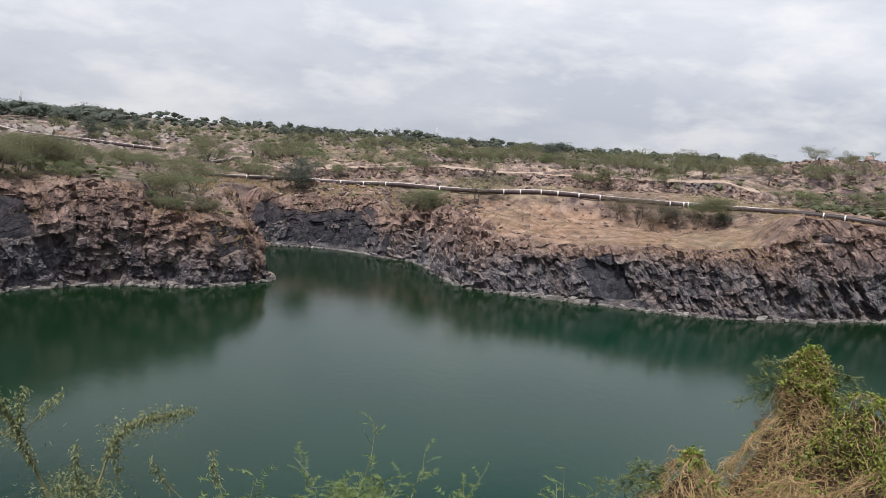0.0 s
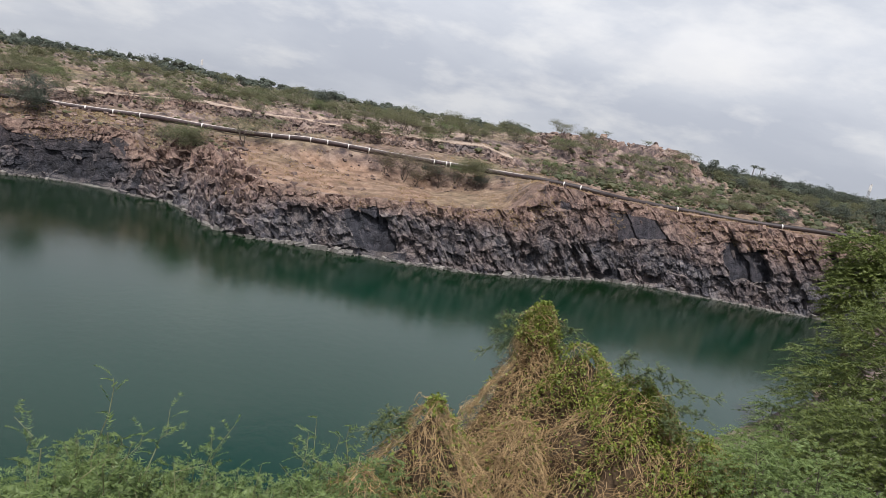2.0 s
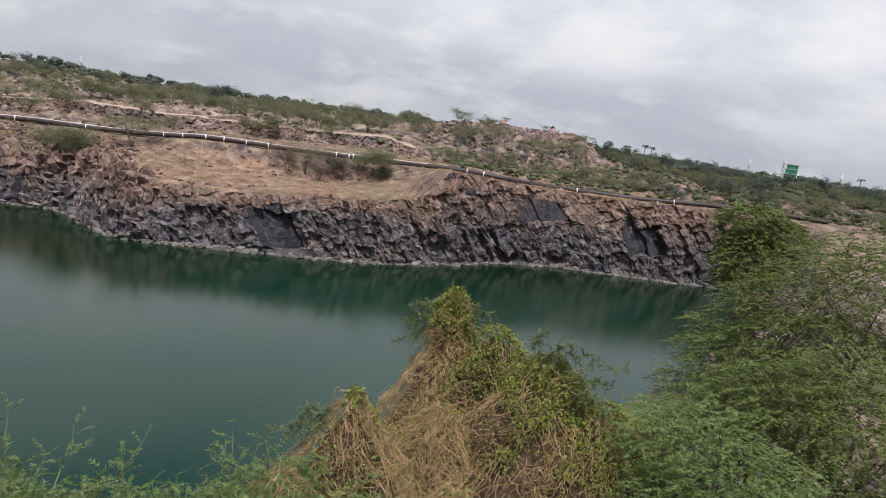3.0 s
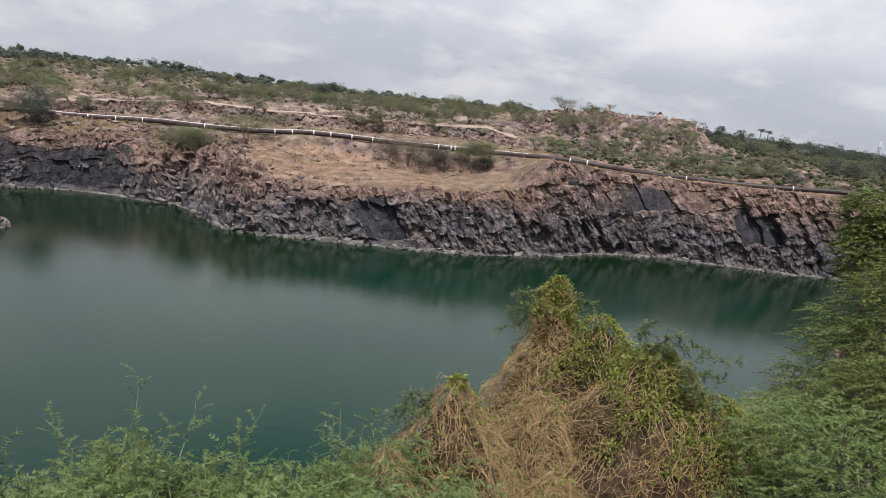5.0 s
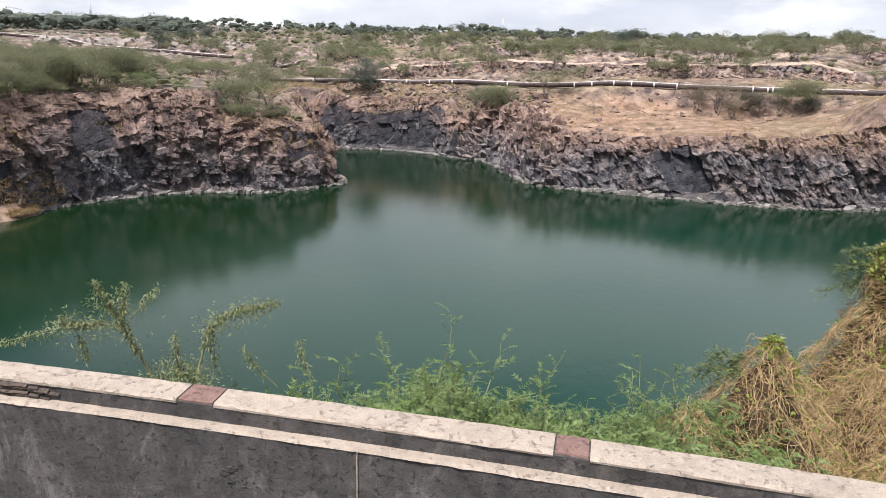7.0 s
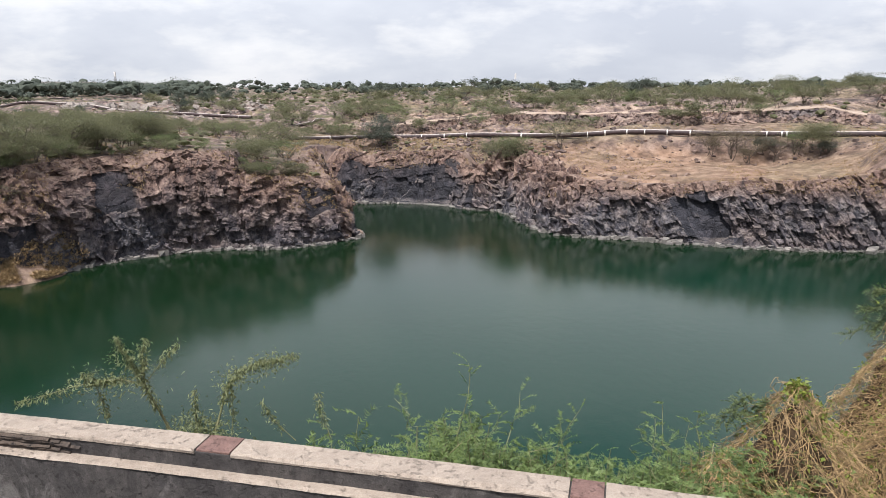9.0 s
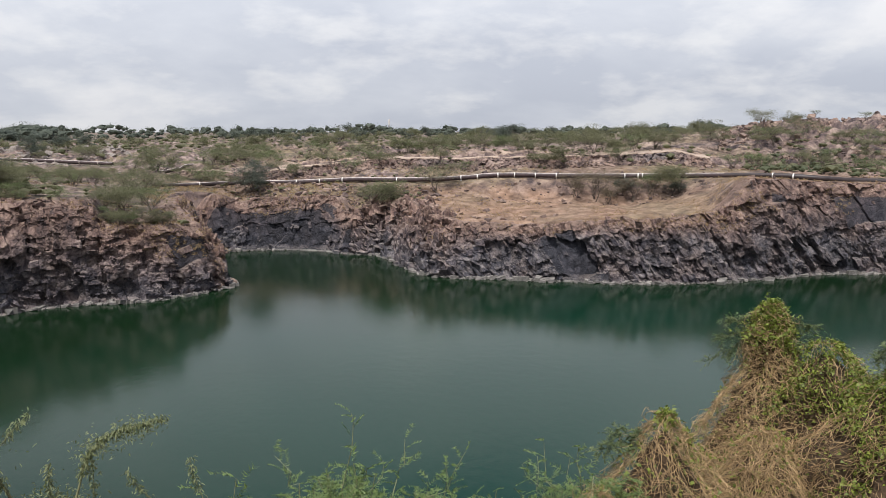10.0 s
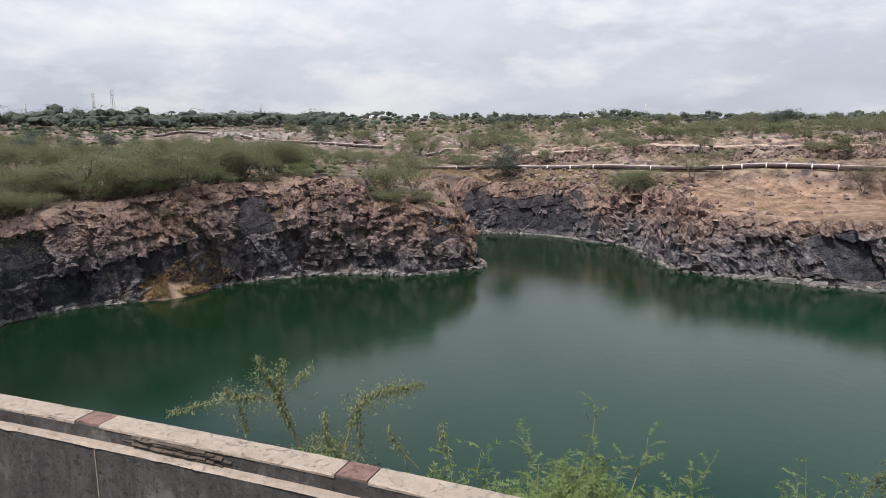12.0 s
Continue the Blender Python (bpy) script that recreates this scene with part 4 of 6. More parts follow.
def plant(name, label, limb, crown, bark, leaf, at, turn=0.0, size=1.0, group="", category="tree"):
    ob = thing(name, label, category, group)
    part("trunk", mesh_of("trunk", *limb), bark, ob)
    part("crown", mesh_of("crown", *crown), leaf, ob)
    ob.matrix_basis = pose(*at, 0, 0, turn) @ Matrix.Scale(size, 4)
    return ob


def bearing(az, r, dz=0.0):
    """A place on the ground, by bearing to the left and distance."""
    x, y = -math.sin(radians(az)) * r, math.cos(radians(az)) * r
    return x, y, float(ground_height(np.array([x]), np.array([y]))[0]) + dz


def spot(az, el, r):
    """A place at that bearing, angle above the eye's level, and distance."""
    return -math.sin(radians(az)) * r, math.cos(radians(az)) * r, EYE + r * math.tan(radians(el))


# ---- the lookout: road and parapet ----
PARAPET_TOP, PARAPET_THICK = 20.425, 0.148


def along_wall(x, back, z):
    """A place at x along the parapet, so far in front of its back edge, at height z."""
    c = min(max(x, -7), 7)
    slope = -0.1346 - 0.0198 * c - 0.016 * min(max(x - 1.3, 0), 2)
    n = math.hypot(1, slope)
    return x + slope / n * back, float(wall_line(x)) - back / n, z


def rough_bar(x0, x1, b0, b1, z0, z1, chip, seed, steps):
    """A long block of masonry with uneven, chipped upper edges."""
    rng = np.random.default_rng(seed)
    v, f = [], []
    xs = np.linspace(x0, x1, steps * 2)
    steps = steps * 2
    for i, x in enumerate(xs):
        wob = chip * (0.7 * value_noise(x * 2.1, seed * 3.3, 0.0, 3) + 0.8 * value_noise(x * 12.0, seed * 1.7, 4.0, 3))
        wob2 = chip * (0.6 * value_noise(x * 2.6, seed * 5.1, 9.0, 3) + 0.5 * value_noise(x * 11.0, seed * 2.9, 2.0, 3))
        bite = max(0.0, float(value_noise(x * 3.7, seed * 7.7, 1.0, 2)) - 0.35) * chip * 2.2
        ring = [(b0, z0), (b0, z1 - chip * 0.5), (b0 + chip * 0.6, z1 + wob * 0.25), (0.5 * (b0 + b1), z1 + wob2 * 0.3), (b1 - chip * 0.7 - bite, z1 + wob2 * 0.25), (b1 + wob, z1 - chip * 0.7 - bite * 0.6), (b1 + wob * 0.3, z0)]
        v += [along_wall(x, b, z) for b, z in ring]
    k = 7
    for i in range(steps - 1):
        for j in range(k):
            a, b = i * k + j, i * k + (j + 1) % k
            f.append((a, b, b + k, a + k))
    bm = bmesh.new()
    bv = [bm.verts.new(p) for p in v]
    for q in f:
        bm.faces.new([bv[i] for i in q])
    bm.faces.new(bv[:k]); bm.faces.new(bv[-k:][::-1])
    bmesh.ops.recalc_face_normals(bm, faces=bm.faces)
    return bm


parapet = thing("parapet_wall", "weathered concrete parapet wall with chipped pale coping and red blocks", "wall")
part("lower_wall", rough_bar(-16, 14, -0.004, PARAPET_THICK + 0.036, 18.4, 20.327, 0.007, 3, 420), FACE, parapet, "grey concrete stained with dark streaks, front shade in its colour")
part("ledge", rough_bar(-16, 14, PARAPET_THICK - 0.05, PARAPET_THICK + 0.040, 20.325, 20.337, 0.017, 5, 1400), COPING, parapet, "worn ledge with its sunlit top in the colour")
part("upper_course", rough_bar(-16, 14, 0.004, PARAPET_THICK - 0.014, 20.328, 20.415, 0.007, 8, 1000), FACE, parapet, "grey stained upper course, front shade in its colour")
BLOCKS = [-2.815 + 1.565 * i for i in range(-8, 11)]


def half_width(x):
    """Half the width of the red block at x; the one nearest the road's bend is narrower."""
    return 0.062 if abs(x - 0.315) < 0.05 else 0.078


for i, (a, b) in enumerate(zip(BLOCKS, BLOCKS[1:])):
    part("coping_slab", rough_bar(a + half_width(a) + 0.007, b - half_width(b) - 0.007, -0.003, PARAPET_THICK - 0.010, 20.405, PARAPET_TOP, 0.012, 20 + i, 170), COPING, parapet)
for i, a in enumerate(BLOCKS):
    part("red_block", rough_bar(a - half_width(a), a + half_width(a), -0.002, PARAPET_THICK - 0.018, 20.412, PARAPET_TOP - 0.001, 0.005, 60 + i, 8), RED, parapet, "worn red stone block")

for i in range(9):
    part("eroded_layer", rough_bar(-2.58 + 0.07 * ((i * 7) % 4), -1.90 - 0.05 * ((i * 5) % 4), 0.05, PARAPET_THICK - 0.010 + 0.005 * ((i * 5) % 4), 20.334 + i * 0.0088, 20.3415 + i * 0.0088, 0.016, 120 + i, 120), ERODED, parapet, "crumbling brown layer of the upper course")
for i, x in enumerate((-5.4, -2.72, -0.52, 2.6)):
    part("joint", rough_bar(x - 0.0025, x + 0.0025, 0.05, PARAPET_THICK + 0.040, 19.95, 20.322, 0.003, 140 + i, 6), COPING, parapet, "pale vertical joint")


def cement_scar(x, z, size, count, seed):
    """Rough dabs of old cement that stick to the wall's face."""
    rng = np.random.default_rng(seed)
    for i in range(count):
        bm = rock_shape(seed * 30 + i, size * np.array([rng.uniform(0.15, 0.5), 0.10, rng.uniform(0.08, 0.25)]))
        at = along_wall(x + rng.normal() * size * 0.55, PARAPET_THICK + 0.038, z + rng.normal() * size * 0.4)
        bmesh.ops.transform(bm, matrix=pose(*at, 0, rng.uniform(-50, 50), 0), verts=bm.verts)
        part("cement_dab", bm, FACE, parapet, "rough dab of old cement")


road_bm = bmesh.new()
road_v = [road_bm.verts.new(p) for p in [along_wall(x, PARAPET_THICK + 0.06, ROAD_Z + 0.02) for x in range(-16, 15)] + [along_wall(x, 8, ROAD_Z + 0.02) for x in range(14, -17, -1)]]
for i in range(30):
    road_bm.faces.new((road_v[i], road_v[61 - i], road_v[60 - i], road_v[i + 1]))
road = part("road", road_bm, ASPHALT, None)
tagged(road, "dusty grey asphalt road behind the parapet", "road", kind="structure")


# ---- pipelines ----
def smooth_path(points, step):
    p = np.array(points, float)
    for _ in range(2):
        q = np.empty((2 * len(p) - 2, 3))
        q[0::2], q[1::2] = p[:-1] * 0.75 + p[1:] * 0.25, p[:-1] * 0.25 + p[1:] * 0.75
        p = np.vstack([p[:1], q, p[-1:]])
    s = np.concatenate([[0], np.cumsum(np.linalg.norm(np.diff(p, axis=0), axis=1))])
    t = np.arange(0, s[-1], step)
    return np.stack([np.interp(t, s, p[:, i]) for i in range(3)], 1)


def pipeline(label, points, radius, collars, material, band, cut, plain=None, plain_from=-90):
    ob = thing("pipeline", label, "pipe")
    path = smooth_path(points, 0.8)
    h = ground_height(path[:, 0], path[:, 1])
    path[:, 2] = np.maximum(path[:, 2], h + radius * 0.55)
    n = max(1, len(path) // cut)
    lengths = {}
    marks = np.linspace(0, len(path) - 1, n + 1).astype(int)
    for a, b in zip(marks, marks[1:]):
        side = math.degrees(math.atan2(-path[a][0], path[a][1]))
        lengths[b] = part("pipe_length", mesh_of("pipe_length", *tubes([path[a:b + 1]], [(radius, radius)], 14), True), plain if plain and side < plain_from else material, ob)
    az = np.degrees(np.arctan2(-path[:, 0], path[:, 1]))
    for c in collars:
        i = int(np.clip(np.argmin(np.abs(az - c)), 1, len(path) - 2))
        way = path[i + 1] - path[i - 1]
        v, f = tubes([np.array([path[i] - way / np.linalg.norm(way) * 0.11, path[i] + way / np.linalg.norm(way) * 0.11])], [(radius * 1.10, radius * 1.10)], 14)
        part("collar", mesh_of("collar", v, f), band, lengths[min(b for b in lengths if b >= i)], "pale band round the pipe")
        g = h[i]
        foot = path[i].copy(); foot[2] = g - 0.4
        if path[i][2] - radius > g - 0.2:
            part("support_post", mesh_of("support_post", *tubes([np.array([foot, path[i] - [0, 0, radius * 0.8]])], [(0.2, 0.17)], 6)), band, ob, "pale concrete support")
    return ob


MAIN_PIPE = [(18.4, 151, 11.6), (16.9, 150, 11.3), (12, 150, 11.8), (7.65, 148, 11.75), (3.2, 145, 12.5), (-0.3, 140, 12.55), (-5.3, 138, 13.0), (-8.2, 138, 13.8), (-14, 138, 13.6), (-17.5, 138, 13.7),
             (-22, 138, 13.95), (-29, 134, 14.65), (-31.8, 133, 14.35), (-34.4, 137, 13.8), (-39, 141, 13.9), (-43, 143, 14.05), (-49, 149, 15.2), (-56, 157, 15.2)]
STUB_PIPE = [(18.0, 172, 12.9), (16.5, 173, 13.5), (15.0, 174, 13.7)]


def polar_points(rows):
    return [(-math.sin(radians(a)) * r, math.cos(radians(a)) * r, z) for a, r, z in rows]


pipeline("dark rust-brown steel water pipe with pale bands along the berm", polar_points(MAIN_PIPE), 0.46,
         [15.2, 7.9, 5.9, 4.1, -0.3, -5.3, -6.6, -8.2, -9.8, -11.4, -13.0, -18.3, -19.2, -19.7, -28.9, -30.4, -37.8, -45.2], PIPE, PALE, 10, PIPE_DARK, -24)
pipeline("dark pipe with a pale-coloured sunlit top on low supports across the far slope", polar_points(UPPER_PIPE), 0.45,
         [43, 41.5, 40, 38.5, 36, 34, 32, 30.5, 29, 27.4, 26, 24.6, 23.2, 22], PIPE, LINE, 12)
pipeline("short dark pipe end lying on a stony bank", polar_points(STUB_PIPE), 0.40, [17.9, 15.1], PIPE, LINE, 30)

# ---- boulders and rubble ----
def rock_shape(seed, size):
    rng = np.random.default_rng(seed)
    bm = bmesh.new()
    bmesh.ops.create_icosphere(bm, subdivisions=2, radius=1.0)
    cut = rng.normal(size=(7, 3)); cut /= np.linalg.norm(cut, axis=1)[:, None]; lim = rng.uniform(0.45, 0.85, 7)
    for v in bm.verts:
        p = np.array(v.co)
        for c, l in zip(cut, lim):
            k = p @ c
            if k > l:
                p = p - c * (k - l)
        v.co = p * np.asarray(size) * rng.uniform(0.94, 1.06)
    return bm


cement_scar(-1.09, 20.125, 0.055, 16, 31)
cement_scar(-1.03, 20.10, 0.03, 8, 32)
cement_scar(-2.55, 20.19, 0.03, 7, 33)
ROCK_WEATHERED = make_plain("weathered_brown_rock", (0.10, 0.070, 0.058), (0.34, 0.25, 0.20), 1.6, 0.9, 0.0, 0.8)
for i, (az, r, size) in enumerate([(-8.75, 127, (0.75, 0.6, 0.55)), (-8.35, 127.4, (0.4, 0.4, 0.3)), (-1.6, 116, (1.7, 1.2, 0.9)), (-2.6, 112.5, (1.0, 0.8, 0.6)), (-12.6, 124, (0.35, 0.3, 0.25)),
                                   (-4.2, 113, (1.2, 0.9, 0.6)), (-51.2, 88, (1.6, 1.3, 1.1)), (-50.6, 84, (1.0, 0.8, 0.7)), (13.2, 104.5, (1.2, 1.0, 0.8)), (14.3, 103.5, (1.5, 1.1, 1.0))]):
    x, y, z = bearing(az, r)
    ob = part("boulder", rock_shape(200 + i, size), ROCK_WEATHERED, None)
    ob.location = (x, y, max(z, 0.1) + size[2] * 0.35)
    tagged(ob, "angular weathered brown boulder lying on bare earth", "boulder", "boulders round the quarry")


def rubble(name, label, count, region, sizes, seed, material, flatten=0.6):
    rng = np.random.default_rng(seed)
    shapes = []
    cube = np.array([(i, j, k) for i in (-1, 1) for j in (-1, 1) for k in (-1, 1)], float)
    quads = np.array([(0, 1, 3, 2), (4, 6, 7, 5), (0, 4, 5, 1), (2, 3, 7, 6), (0, 2, 6, 4), (1, 5, 7, 3)])
    for i in range(14):
        v = cube * rng.uniform(0.45, 1.0, (8, 3)) * [1.0, 0.8, 0.9]
        turn = np.array(Euler(rng.uniform(-0.6, 0.6, 3)).to_matrix())
        shapes.append((v @ turn.T, quads))
    vs, fs, n = [], [], 0
    pts = region(rng, count)
    zs = ground_height(pts[:, 0], pts[:, 1])
    for (x, y), z in zip(pts, zs):
        v, f = shapes[rng.integers(0, 14)]
        s = sizes[0] * (sizes[1] / sizes[0]) ** (rng.random() ** 2.2)
        a = rng.uniform(0, 6.28); c, d = math.cos(a), math.sin(a)
        q = v * [s * rng.uniform(0.7, 1.4), s, s * flatten]
        q = np.stack([q[:, 0] * c - q[:, 1] * d, q[:, 0] * d + q[:, 1] * c, q[:, 2]], 1) + [x, y, z + s * 0.1]
        vs.append(q); fs.append(f + n); n += len(v)
    ob = part(name, mesh_of(name, np.vstack(vs), np.vstack(fs)), material, None)
    return tagged(ob, label, "rocks", kind="stuff")


def sector(az0, az1, r0, r1):
    def pick(rng, count):
        out = []
        while len(out) < count:
            az, r = rng.uniform(az0, az1), rng.uniform(r0, r1)
            x, y = -math.sin(radians(az)) * r, math.cos(radians(az)) * r
            if float(value_noise(np.array([x * 0.06]), np.array([y * 0.06]), 8.8, 2)[0]) > rng.uniform(-0.5, 0.4):
                out.append((x, y))
        p = np.array(out)
        d, _ = shore(p[:, 0], p[:, 1])
        return p[d > 6]
    return pick


rubble("hillside_rubble", "scattered brown stones over the dry hillside", 1500, sector(-42, 34, 142, 260), (0.15, 0.75), 5, RUBBLE)
rubble("crag_blocks", "heaped angular rocks on the outcrop", 900, sector(-38.5, -25, 186, 226), (0.3, 1.1), 6, RUBBLE, 0.85)
rubble("pale_spoil_heap", "heap of pale broken rock beside the far pipe", 320, sector(26.5, 34, 238, 262), (0.5, 2.2), 10, SPOIL, 0.8)
rubble("pale_bank_stones", "pale broken rock along the far bank", 260, sector(20, 27, 205, 262), (0.4, 1.6), 11, SPOIL, 0.7)
rubble("talus_blocks", "tumbled grey-brown blocks on the talus beside the bay", 420, sector(-3.5, 5.5, 112, 141), (0.2, 0.9), 8, RUBBLE, 0.75)
rubble("bench_edge_stones", "brown stones along the back of the earth bench", 420, sector(-25, 0, 129, 138), (0.12, 0.5), 9, RUBBLE, 0.7)
rubble("cliff_top_stones", "loose stones strewn along the cliff top", 900, sector(-48, 48, 98, 150), (0.10, 0.7), 7, RUBBLE)


def band(line, az0, az1, r0, r1):
    """A strip along one of the plan's lines, from r0 to r1 behind it."""
    def pick(rng, count):
        az = rng.uniform(az0, az1, count)
        r = line_at(line, az)[0] + rng.uniform(r0, r1, count)
        p = np.stack([-np.sin(np.radians(az)) * r, np.cos(np.radians(az)) * r], 1)
        d, _ = shore(p[:, 0], p[:, 1])
        return p[d > 6]
    return pick


rubble("terrace_rocks", "broken purple-brown rock packed along the terrace step", 1500, band(TERRACE, -25, 17, -9.5, -5.6), (0.2, 0.8), 12, RUBBLE, 0.8)
rubble("berm_rocks", "dark broken rock heaped behind the pipe", 900, band(TERRACE, -41, -26, -14.0, 2.0), (0.25, 1.0), 13, RUBBLE, 0.8)
rubble("bay_rocks", "tumbled brown rock on the slope above the bay", 1100, band(CLIFF_TOP, -3, 22, 0.5, 12.0), (0.15, 0.7), 15, RUBBLE, 0.75)


def talus_slope():
    """A fan of tan earth and dry grass at the foot of the headland's cliff."""
    cx, cy, high = -57.4, 71.6, 3.9
    out = np.array([0.62, -0.78])
    side = np.array([0.78, 0.62])
    a, k = np.meshgrid(np.linspace(-1, 1, 60), np.linspace(0, 1, 30), indexing="ij")
    reach = 3.6 * np.sqrt(np.clip(1 - a ** 2, 0, 1))
    x = cx + side[0] * a * 6.2 + out[0] * (k * reach - 2.3)
    y = cy + side[1] * a * 6.2 + out[1] * (k * reach - 2.3)
    z = -0.3 + high * (1 - np.abs(a) ** 1.5) * (1 - k) ** 1.15 + 0.5 * value_noise(x * 0.8, y * 0.8, 1.3, 4) * (1 - k * 0.5)
    i = np.arange(60 * 30).reshape(60, 30)
    f = np.stack([i[:-1, :-1], i[1:, :-1], i[1:, 1:], i[:-1, 1:]], -1).reshape(-1, 4)
    me = mesh_of("talus_slope", np.stack([x, y, z], -1).reshape(-1, 3), f)
    attr(me, "bare", np.full(1800, 0.35)); attr(me, "rocky", np.full(1800, 0.15)); attr(me, "scrub", np.zeros(1800))
    return tagged(part("talus_slope", me, SOIL, None), "fan of tan earth and dry grass below the cliff", "earth bank", kind="structure")


talus = talus_slope()
rubble("mound_rocks", "pinkish broken rock over the spoil mounds", 600, sector(-6, 14, 172, 205), (0.2, 0.85), 14, RUBBLE, 0.7)


def rock_outcrop(az, r, el, wide, seed):
    """A jagged crag of split rock that rises to the given angle."""
    rng = np.random.default_rng(seed)
    x, y, z = bearing(az, r)
    high = EYE + r * math.tan(radians(el)) - z
    ob = thing("rock_outcrop", "weathered brown crag of split blocks on the hilltop", "rocks", "crags on the hill", at=(x, y, z))
    u, w = (g.ravel() for g in np.meshgrid(np.linspace(-1, 1, 52), np.linspace(-1, 1, 34), indexing="ij"))
    wx, wy = u * wide * 1.25, w * wide * 0.8
    warp = 0.5 * value_noise(wx * 0.6, wy * 0.6, seed, 2)
    a1, b1, p1, q1 = blocks(wx + warp, wy - 0.3 * wx, wide * 0.36, wide * 0.5, seed)
    a2, b2, p2, q2 = blocks(wx - 0.2 * wy, wy + 0.4 * wx + warp, wide * 0.16, wide * 0.22, seed + 5.0)
    fall = np.clip(1 - (u * u + w * w) ** 0.8, 0, 1)
    shape = fall ** 0.75 * (0.62 + 0.42 * a1 + 0.30 * (p1 - 0.5) * (b1 - 0.2)) + fall * (0.20 * (a2 - 0.5) + 0.22 * (p2 - 0.5) * (b2 - 0.5))
    shape = np.clip(shape / shape.max(), 0, 1)
    ca, sa = math.cos(radians(az)), math.sin(radians(az))
    gx, gy = wx * ca - wy * sa, wx * sa + wy * ca
    foot = ground_height(x + gx, y + gy) - 0.9 - z
    v = np.stack([gx, gy, foot + np.maximum(high - foot, 0.3) * shape], 1)
    i = np.arange(52 * 34).reshape(52, 34)
    f = np.stack([i[:-1, :-1], i[1:, :-1], i[1:, 1:], i[:-1, 1:]], -1).reshape(-1, 4)
    me = mesh_of("crag", v, f)
    attr(me, "weathered", np.full(len(v), 0.75)); attr(me, "sheer_dark", np.zeros(len(v)))
    part("crag", me, ROCK, ob)
    for i in range(12):
        k = rng.choice(np.flatnonzero(fall > 0.15))
        bm = rock_shape(seed * 20 + i, wide * np.array([rng.uniform(0.06, 0.15), rng.uniform(0.06, 0.12), rng.uniform(0.06, 0.14)]))
        bmesh.ops.transform(bm, matrix=Matrix.Translation(v[k]) @ pose(0, 0, 0, rng.uniform(-20, 20), rng.uniform(-20, 20), rng.uniform(0, 360)), verts=bm.verts)
        part("block", bm, RUBBLE, ob)
    return ob


for i, (az, r, el, wide) in enumerate([(-28.05, 200, 0.88, 2.4), (-30.7, 200, 0.72, 4.2), (-32.4, 202, 0.90, 3.6), (-34.6, 203, 0.45, 4.0), (-36.9, 201, 0.85, 4.6), (-26.3, 202, 0.2, 3.0), (-38.0, 200, 0.15, 3.6), (-29.4, 198, 0.3, 2.6), (-35.6, 200, 0.65, 2.4), (-27.2, 190, -0.5, 3.0), (-29.2, 188, -0.7, 3.4), (-31.4, 190, -0.4, 3.2), (-33.6, 188, -0.8, 3.6), (-35.4, 190, -0.5, 3.2), (-37.4, 189, -0.9, 3.4), (-25.0, 186, -1.0, 3.0), (-30.4, 178, -1.5, 3.0), (-34.6, 176, -1.7, 3.4),
                                        (-31.0, 152, -2.95, 2.6), (-33.0, 153, -2.75, 3.0), (-35.0, 154, -2.7, 3.0), (-37.0, 155, -2.75, 2.8), (-38.8, 156, -2.9, 2.4)]):
    rock_outcrop(az, r, el, wide, 60 + i)

# ---- trees and scrub on the far land ----
OLIVE = [shrub_tree(11, 3.4, 2.7, 4, 120, 40, 0.125, 0.055, 0.34, 0.50), shrub_tree(12, 2.9, 2.5, 4, 120, 40, 0.125, 0.055, 0.36, 0.46), shrub_tree(13, 3.9, 2.6, 3, 120, 40, 0.125, 0.055, 0.34, 0.54)]
FAR_OLIVE = [shrub_tree(21, 3.2, 2.6, 3, 60, 24, 0.24, 0.135, 0.42), shrub_tree(22, 3.0, 2.4, 3, 60, 24, 0.24, 0.135, 0.45)]
THIN = [shrub_tree(14, 2.4, 2.1, 5, 100, 36, 0.11, 0.045, 0.6), shrub_tree(15, 2.8, 2.0, 5, 100, 36, 0.11, 0.045, 0.6)]
DENSE = [shrub_tree(16, 3.2, 2.0, 4, 120, 44, 0.15, 0.085, 0.7), shrub_tree(17, 4.6, 2.6, 3, 120, 44, 0.16, 0.095, 0.65)]
WIDE = [shrub_tree(18, 3.2, 2.9, 6, 210, 46, 0.125, 0.055, 0.5, 0.10), shrub_tree(19, 2.9, 2.9, 6, 210, 46, 0.125, 0.055, 0.5, 0.10)]
FAR_DENSE = [shrub_tree(23, 4.4, 2.4, 3, 60, 24, 0.28, 0.18, 0.7), shrub_tree(24, 3.8, 2.4, 3, 60, 24, 0.28, 0.18, 0.7)]
KINDS = {"olive": (OLIVE, SHRUB_LEAF, "thorn_tree", "dusty olive thorn tree with a flat open crown", "tree"),
         "far_olive": (FAR_OLIVE, SHRUB_LEAF, "hillside_tree", "dusty olive thorn tree on the stony hillside", "tree"),
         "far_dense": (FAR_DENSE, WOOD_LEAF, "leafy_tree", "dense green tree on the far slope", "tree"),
         "thin": (THIN, GREY_LEAF, "thorn_shrub", "sparse grey-green thorn shrub on dry stony ground", "shrub"),
         "wide": (WIDE, SHRUB_LEAF, "thorn_bush", "wide rounded grey-green thorn bush above the cliff", "bush"),
         "dry": (THIN, DRY_LEAF, "dry_shrub", "brown half-dry shrub on the earth bench", "shrub"),
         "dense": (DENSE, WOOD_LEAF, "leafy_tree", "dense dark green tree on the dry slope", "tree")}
MASTERS = {}


